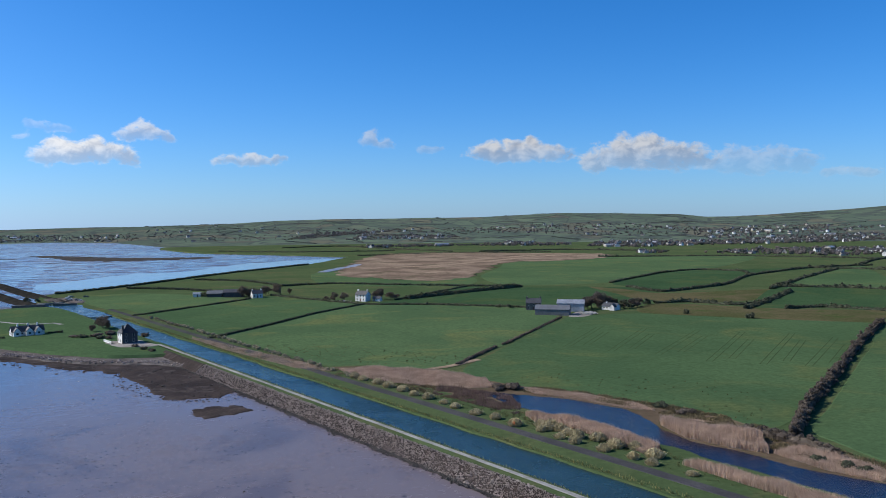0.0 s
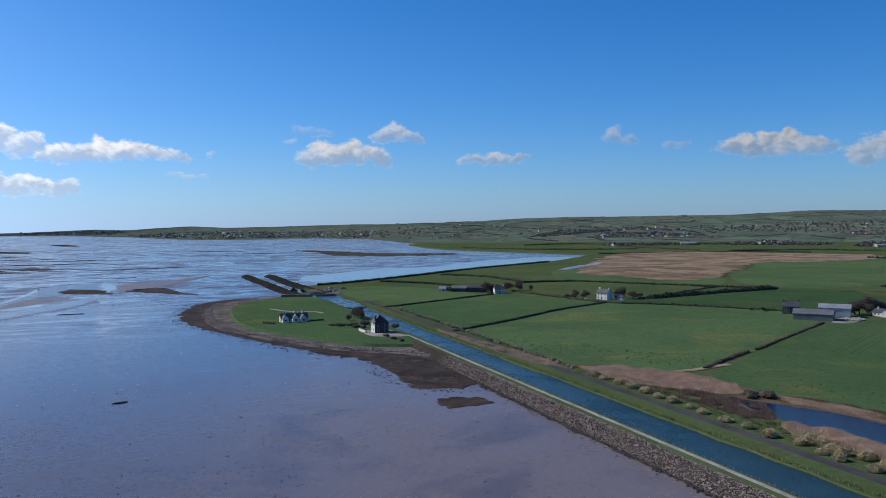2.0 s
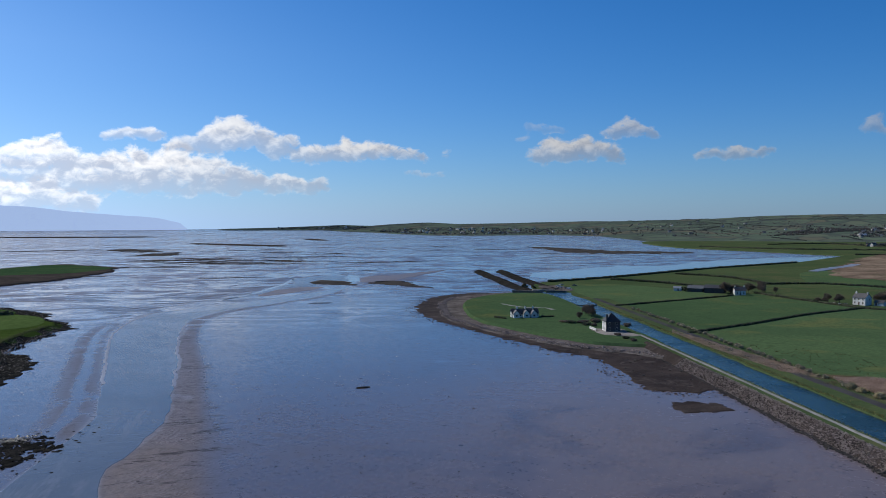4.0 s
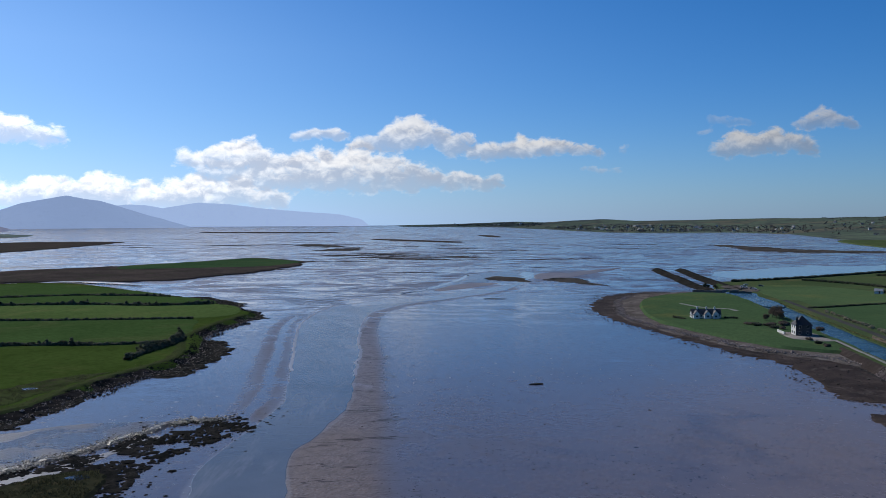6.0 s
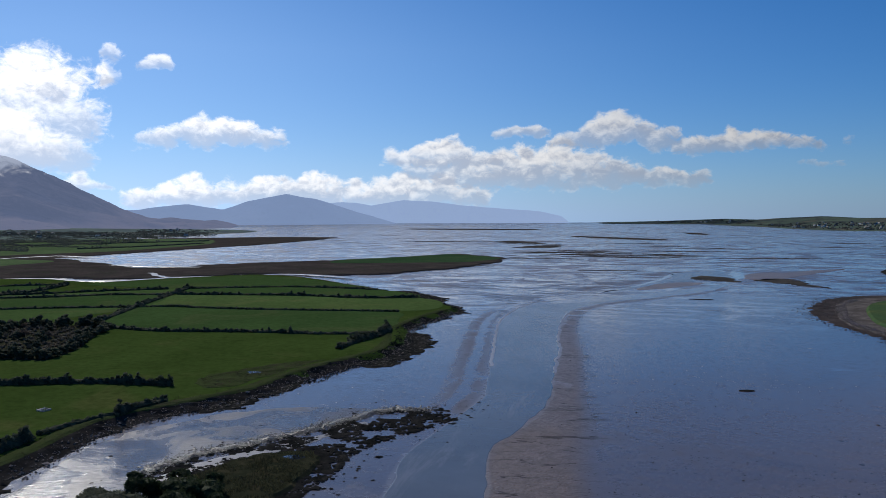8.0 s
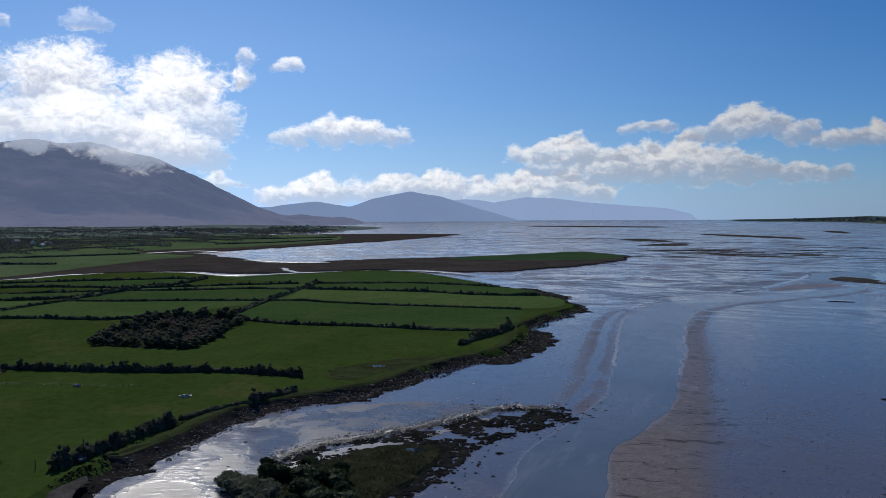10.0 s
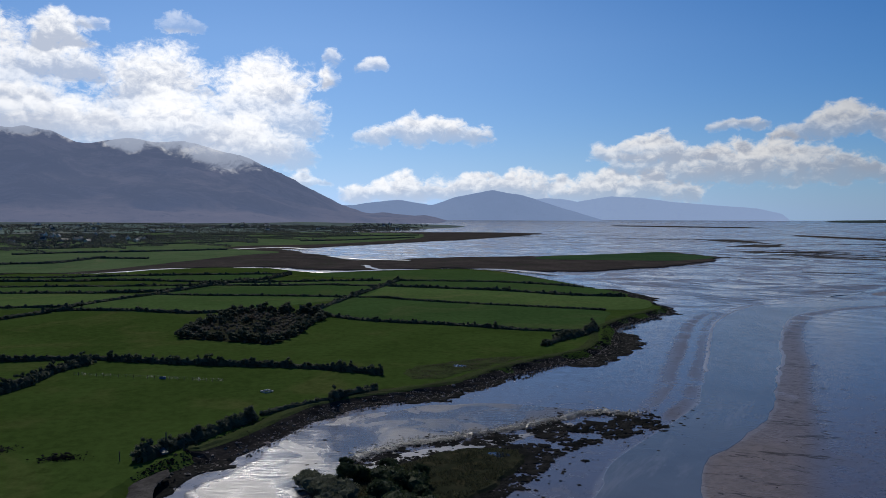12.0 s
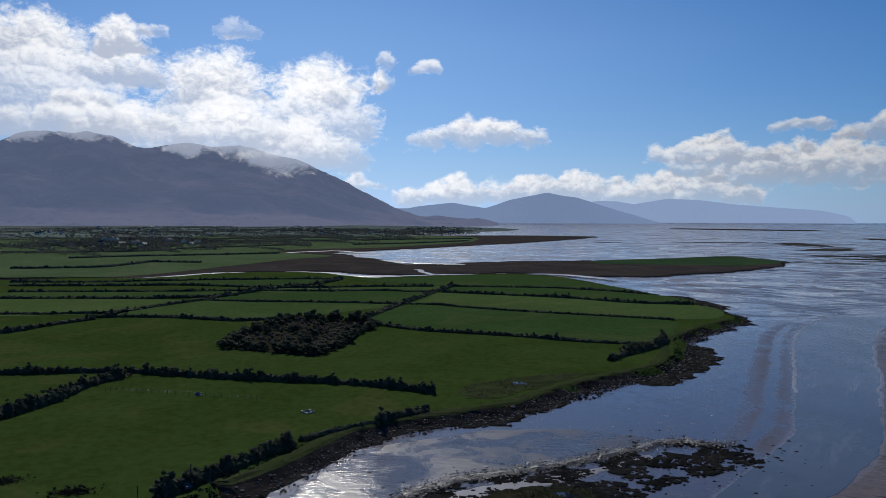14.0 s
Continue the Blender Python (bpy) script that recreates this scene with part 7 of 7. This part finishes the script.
def car(x, y, a, paint, label, z=2.3):
    root = tagged(new("parked_car"), label, "car", "parked cars")
    prof = [(-2.1, 0.35), (-2.1, 0.85), (-1.75, 0.95), (-1.2, 1.45), (0.5, 1.45), (1.1, 0.98), (2.0, 0.85), (2.1, 0.6), (2.1, 0.35)]
    k = len(prof)
    V = [(px, s * (0.85 if pz < 1.2 else 0.68), pz) for s in (-1, 1) for px, pz in prof]
    F = [tuple(range(k)), tuple(range(2 * k - 1, k - 1, -1))] + [(i, i + k, (i + 1) % k + k, (i + 1) % k) for i in range(k)]
    body = link("body", V, F, paint, parent=root)
    for s in (-1, 1):
        link("side_window", *boxes((-1.1, 0.6, min(s * 0.74, s * 0.8), max(s * 0.74, s * 0.8), 1.0, 1.35)), M_GLASS, parent=body)
        for wx in (-1.3, 1.3):
            v, f = tube([(wx, s * 0.72, 0.32), (wx, s * 0.9, 0.32)], [0.32, 0.32], 12)
            f.append(tuple(range(12, 24)))
            link("wheel", v, f, M_DARKWALL, parent=root)
    root.matrix_basis = pose(x, y, z, 0, 0, a)


M_SILVER = plain("silver_car_paint", (0.5, 0.52, 0.54), 0.25, 0.5)
M_CARDARK = plain("dark_car_paint", (0.05, 0.06, 0.08), 0.5, 0.0)
for i, (x, y, a) in enumerate(((-292, 655, 20), (-296, 660, 40), (-284, 650, 40), (-280, 645, 10), (-301, 677, 60), (-288, 676, 15))):
    car(x, y, a, (M_WHITE, M_SILVER, M_CARDARK)[i % 3], ("white parked car beside the quay", "silver parked car beside the quay", "dark parked car beside the quay")[i % 3], 2.32)
car(-212.5, 3.0, 30, M_CARDARK, "dark parked car beside the shore lane", 2.1)

# ring buoy on its stand beside the towpath
ring = tagged(new("lifebuoy_stand"), "orange lifebuoy on a post beside the towpath", "lifebuoy")
v, f = boxes((-0.06, 0.06, -0.06, 0.06, 0, 1.5))
link("stand_post", v, f, M_TIMBER, parent=ring)
V, F = [], []
for i in range(16):
    for j in range(8):
        a, c = 2 * math.pi * i / 16, 2 * math.pi * j / 8
        V.append(((0.36 + 0.11 * math.cos(c)) * math.cos(a), -0.12 + 0.09 * math.sin(c), 1.15 + (0.36 + 0.11 * math.cos(c)) * math.sin(a)))
        F.append((i * 8 + j, (i + 1) % 16 * 8 + j, (i + 1) % 16 * 8 + (j + 1) % 8, i * 8 + (j + 1) % 8))
link("ring", V, F, M_ORANGE, True, ring)
ring.matrix_basis = pose(*cv(-4, 18.6), 2.2, 0, 0, -35)

# ---- far villages ----
KINDS = [house("white rendered village house with slate roof", 11, 7, 4.6, 2.8, M_WHITE, M_SLATE, [(-4.8, 0, 8.0), (4.8, 0, 8.0)], [(-3.4, 3.5, 1.2, 1.3), (0, 3.5, 1.2, 1.3), (3.4, 3.5, 1.2, 1.3), (-3.4, 1.3, 1.2, 1.4), (3.4, 1.3, 1.2, 1.4)], (), (), 0.01),
         house("pale village bungalow with slate roof", 13, 7.5, 2.8, 2.6, M_CREAM, M_SLATE, [(3, 0, 6.0)], [(-4.5, 1.5, 1.5, 1.2), (-1.8, 1.5, 1.5, 1.2), (4.2, 1.5, 1.5, 1.2)], (), (), 1.2),
         house("grey village house with steep slate roof", 9, 7, 4.8, 3.6, M_CREAM, M_SLATE, [(0, 0, 9.2)], [(-2.6, 3.4, 1.1, 1.3), (2.6, 3.4, 1.1, 1.3), (-2.6, 1.3, 1.1, 1.4), (2.6, 1.3, 1.1, 1.4)], (), (), 0.01),
         house("long pale shed with tin roof", 24, 12, 4.0, 2.4, M_CREAM, M_TIN, (), (), (), (), -4.0, name="shed", category="shed")]
placed = [False] * 4


def polar(a, r):
    """A plan point at an azimuth and a distance."""
    return -r * math.sin(radians(a)), r * math.cos(radians(a))


def village(poly, n, trees, sheds=0.06, hazel=0.75, tall=7.0):
    for x, y in scatter(poly, n):
        k = 3 if rng.random() < sheds else int(rng.choice((0, 0, 1, 1, 2)))
        m = pose(x, y, height(x, y), 0, 0, rng.uniform(0, 360))
        if placed[k]:
            copy_thing(KINDS[k], m)
        else:
            KINDS[k].matrix_basis, placed[k] = m, True
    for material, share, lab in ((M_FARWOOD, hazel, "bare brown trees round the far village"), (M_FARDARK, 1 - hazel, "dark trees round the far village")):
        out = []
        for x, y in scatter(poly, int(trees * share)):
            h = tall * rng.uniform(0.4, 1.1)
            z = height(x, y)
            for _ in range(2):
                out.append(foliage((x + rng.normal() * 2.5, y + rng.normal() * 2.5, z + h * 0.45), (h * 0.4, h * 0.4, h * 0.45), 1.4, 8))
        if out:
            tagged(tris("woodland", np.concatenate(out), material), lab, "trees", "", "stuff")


village([(330, 1900), (430, 1800), (600, 1900), (880, 1980), (1150, 2150), (1300, 2500), (1000, 2450), (700, 2250), (400, 2200)], 84, 1100)
village([(450, 1440), (520, 1340), (680, 1250), (900, 1400), (800, 1650), (600, 1600)], 22, 420)
village([(340, 1490), (370, 1470), (400, 1500), (370, 1530)], 4, 26, 0.0)
village([(760, 2400), (1100, 2500), (1500, 2800), (1400, 3200), (900, 3200)], 46, 360)
village([(-190, 1930), (-90, 1940), (40, 2000), (100, 2100), (-60, 2120), (-180, 2050)], 6, 150, 0.4)
village([(-300, 2600), (-60, 2700), (60, 2750), (0, 2950), (-280, 3050)], 26, 300, 0.1)
village([(80, 2000), (280, 1960), (330, 2100), (200, 2320), (90, 2150)], 9, 220, 0.0)
village([(-500, 2640), (-420, 2740), (-300, 3050), (-200, 3300), (-480, 3200)], 6, 420, 0.0, 0.85)
village([polar(a, r) for a, r in ((20, 3000), (23, 3200), (25, 3290), (28, 3240), (31, 3220), (34, 3420), (36, 3800), (37, 4150), (30, 4000), (24, 3900), (20, 3700))], 62, 900, 0.03, 0.85, 6.0)
village([polar(a, r) for a, r in ((9, 2700), (14, 2700), (19, 2800), (19, 4200), (12, 4300), (8, 4000))], 14, 320, 0.03, 0.9, 5.0)
village([polar(a, r) for a, r in ((38, 4200), (40, 4520), (43, 4540), (43, 4750), (39, 4700), (37, 4500))], 8, 260, 0.0, 0.4)
village([(600, 2700), (1200, 3000), (700, 3600), (100, 3500), (-600, 3500), (-300, 3300)], 26, 640, 0.05)
village([(-1400, -216), (-1500, -190), (-1790, -330), (-1760, -155), (-1700, -20), (-1400, -120)], 7, 220, 0.0, 0.4, 4.6)
village([(-1760, -330), (-2170, -244), (-2150, -102), (-1900, 60), (-1785, 100), (-1720, -150)], 12, 420, 0.0, 0.4, 4.6)
village([(-2300, -460), (-2860, -412), (-2930, 0), (-2700, 350), (-2250, 100)], 22, 620, 0.0, 0.4, 4.6)
village([(-2350, 300), (-2588, 659), (-2750, 560), (-3060, 291), (-2700, 200)], 12, 420, 0.0, 0.4, 4.6)
village([(-2400, 700), (-2700, 800), (-3000, 980), (-3050, 700), (-2700, 600)], 4, 300, 0.03, 0.4, 4.6)

# far hedges on the hills and the foot of the mountain
out = []
for poly, count, length in (([(-480, 2350), (1150, 2300), (2000, 3600), (1300, 4600), (-1500, 4600), (-1300, 3300), (-800, 2500)], 90, 260), ([(-2320, -900), (-2320, 650), (-2800, 700), (-2950, 200), (-2800, -900)], 170, 200), ([(-1300, -520), (-1340, -140), (-1560, 60), (-1900, 330), (-2260, 500), (-2290, -860)], 150, 170)):
    for x, y in scatter(poly, count):
        a = rng.choice((0.35, 1.92)) + rng.normal() * 0.2
        d = np.array((math.cos(a), math.sin(a)))
        for t in np.arange(0, length * rng.uniform(0.5, 1.2), 7.0):
            px, py = x + d[0] * t, y + d[1] * t
            if math.hypot(px, py) > (4800 if py > 1400 else 3150) or (math.hypot(px, py) < 2260 and px > -1250) or rng.random() < 0.1:
                continue
            out.append(leaves(in_blob(14, (px, py, height(px, py) + 1.6), (3.4, 3.4, 2.0), 0.2), 2.2))
tagged(tris("far_hedges", np.concatenate(out), M_FARDARK), "dark hedge lines on the far hills", "hedges", "", "stuff")

# rough tufts in the pastures beside the pond
out = []
for poly, n in (([(25, 300), (60, 272), (90, 236), (120, 280), (100, 300), (60, 310), (34, 330)], 70), ([cv(-90, 20), cv(0, 20), cv(60, 21), cv(20, 33), cv(-60, 33)], 520), ([(-100, 410), (-45, 345), (0, 340), (10, 360), (-60, 400)], 160)):
    for x, y in scatter(poly, n):
        k = 12
        c = np.column_stack([x + rng.normal(size=k) * 0.25, y + rng.normal(size=k) * 0.25, np.full(k, 2.05)])
        out.append(blades(c, rng.uniform(0.2, 0.6, k), 0.12, 0.3))
tagged(tris("grass_tufts", np.concatenate(out), leafy("rough_tufts", (0.06, 0.08, 0.03), (0.16, 0.15, 0.07))), "rough grass tufts in the pasture", "grass", "", "stuff")

# loose stones on the slope below the sea bank
spots = []
run = np.gradient(bank, axis=0)
run /= np.linalg.norm(run, axis=1)[:, None]
for (x, y), (tx, ty) in zip(bank, run):
    for k in range(26):
        o, u = 2.8 + 8.2 * rng.random(), rng.uniform(-2, 2)
        spots.append((x + ty * o + tx * u, y - tx * o + ty * u, float(np.interp(o, (2.8, 3.4, 5.4, 7.4, 9.5), (1.65, 1.42, 0.62, 0.2, 0.12)))))
rocks("slope_stones", spots, 0.5, M_ROCK, "grey stones strewn over the dark shore slope", "rocks", 0.6)
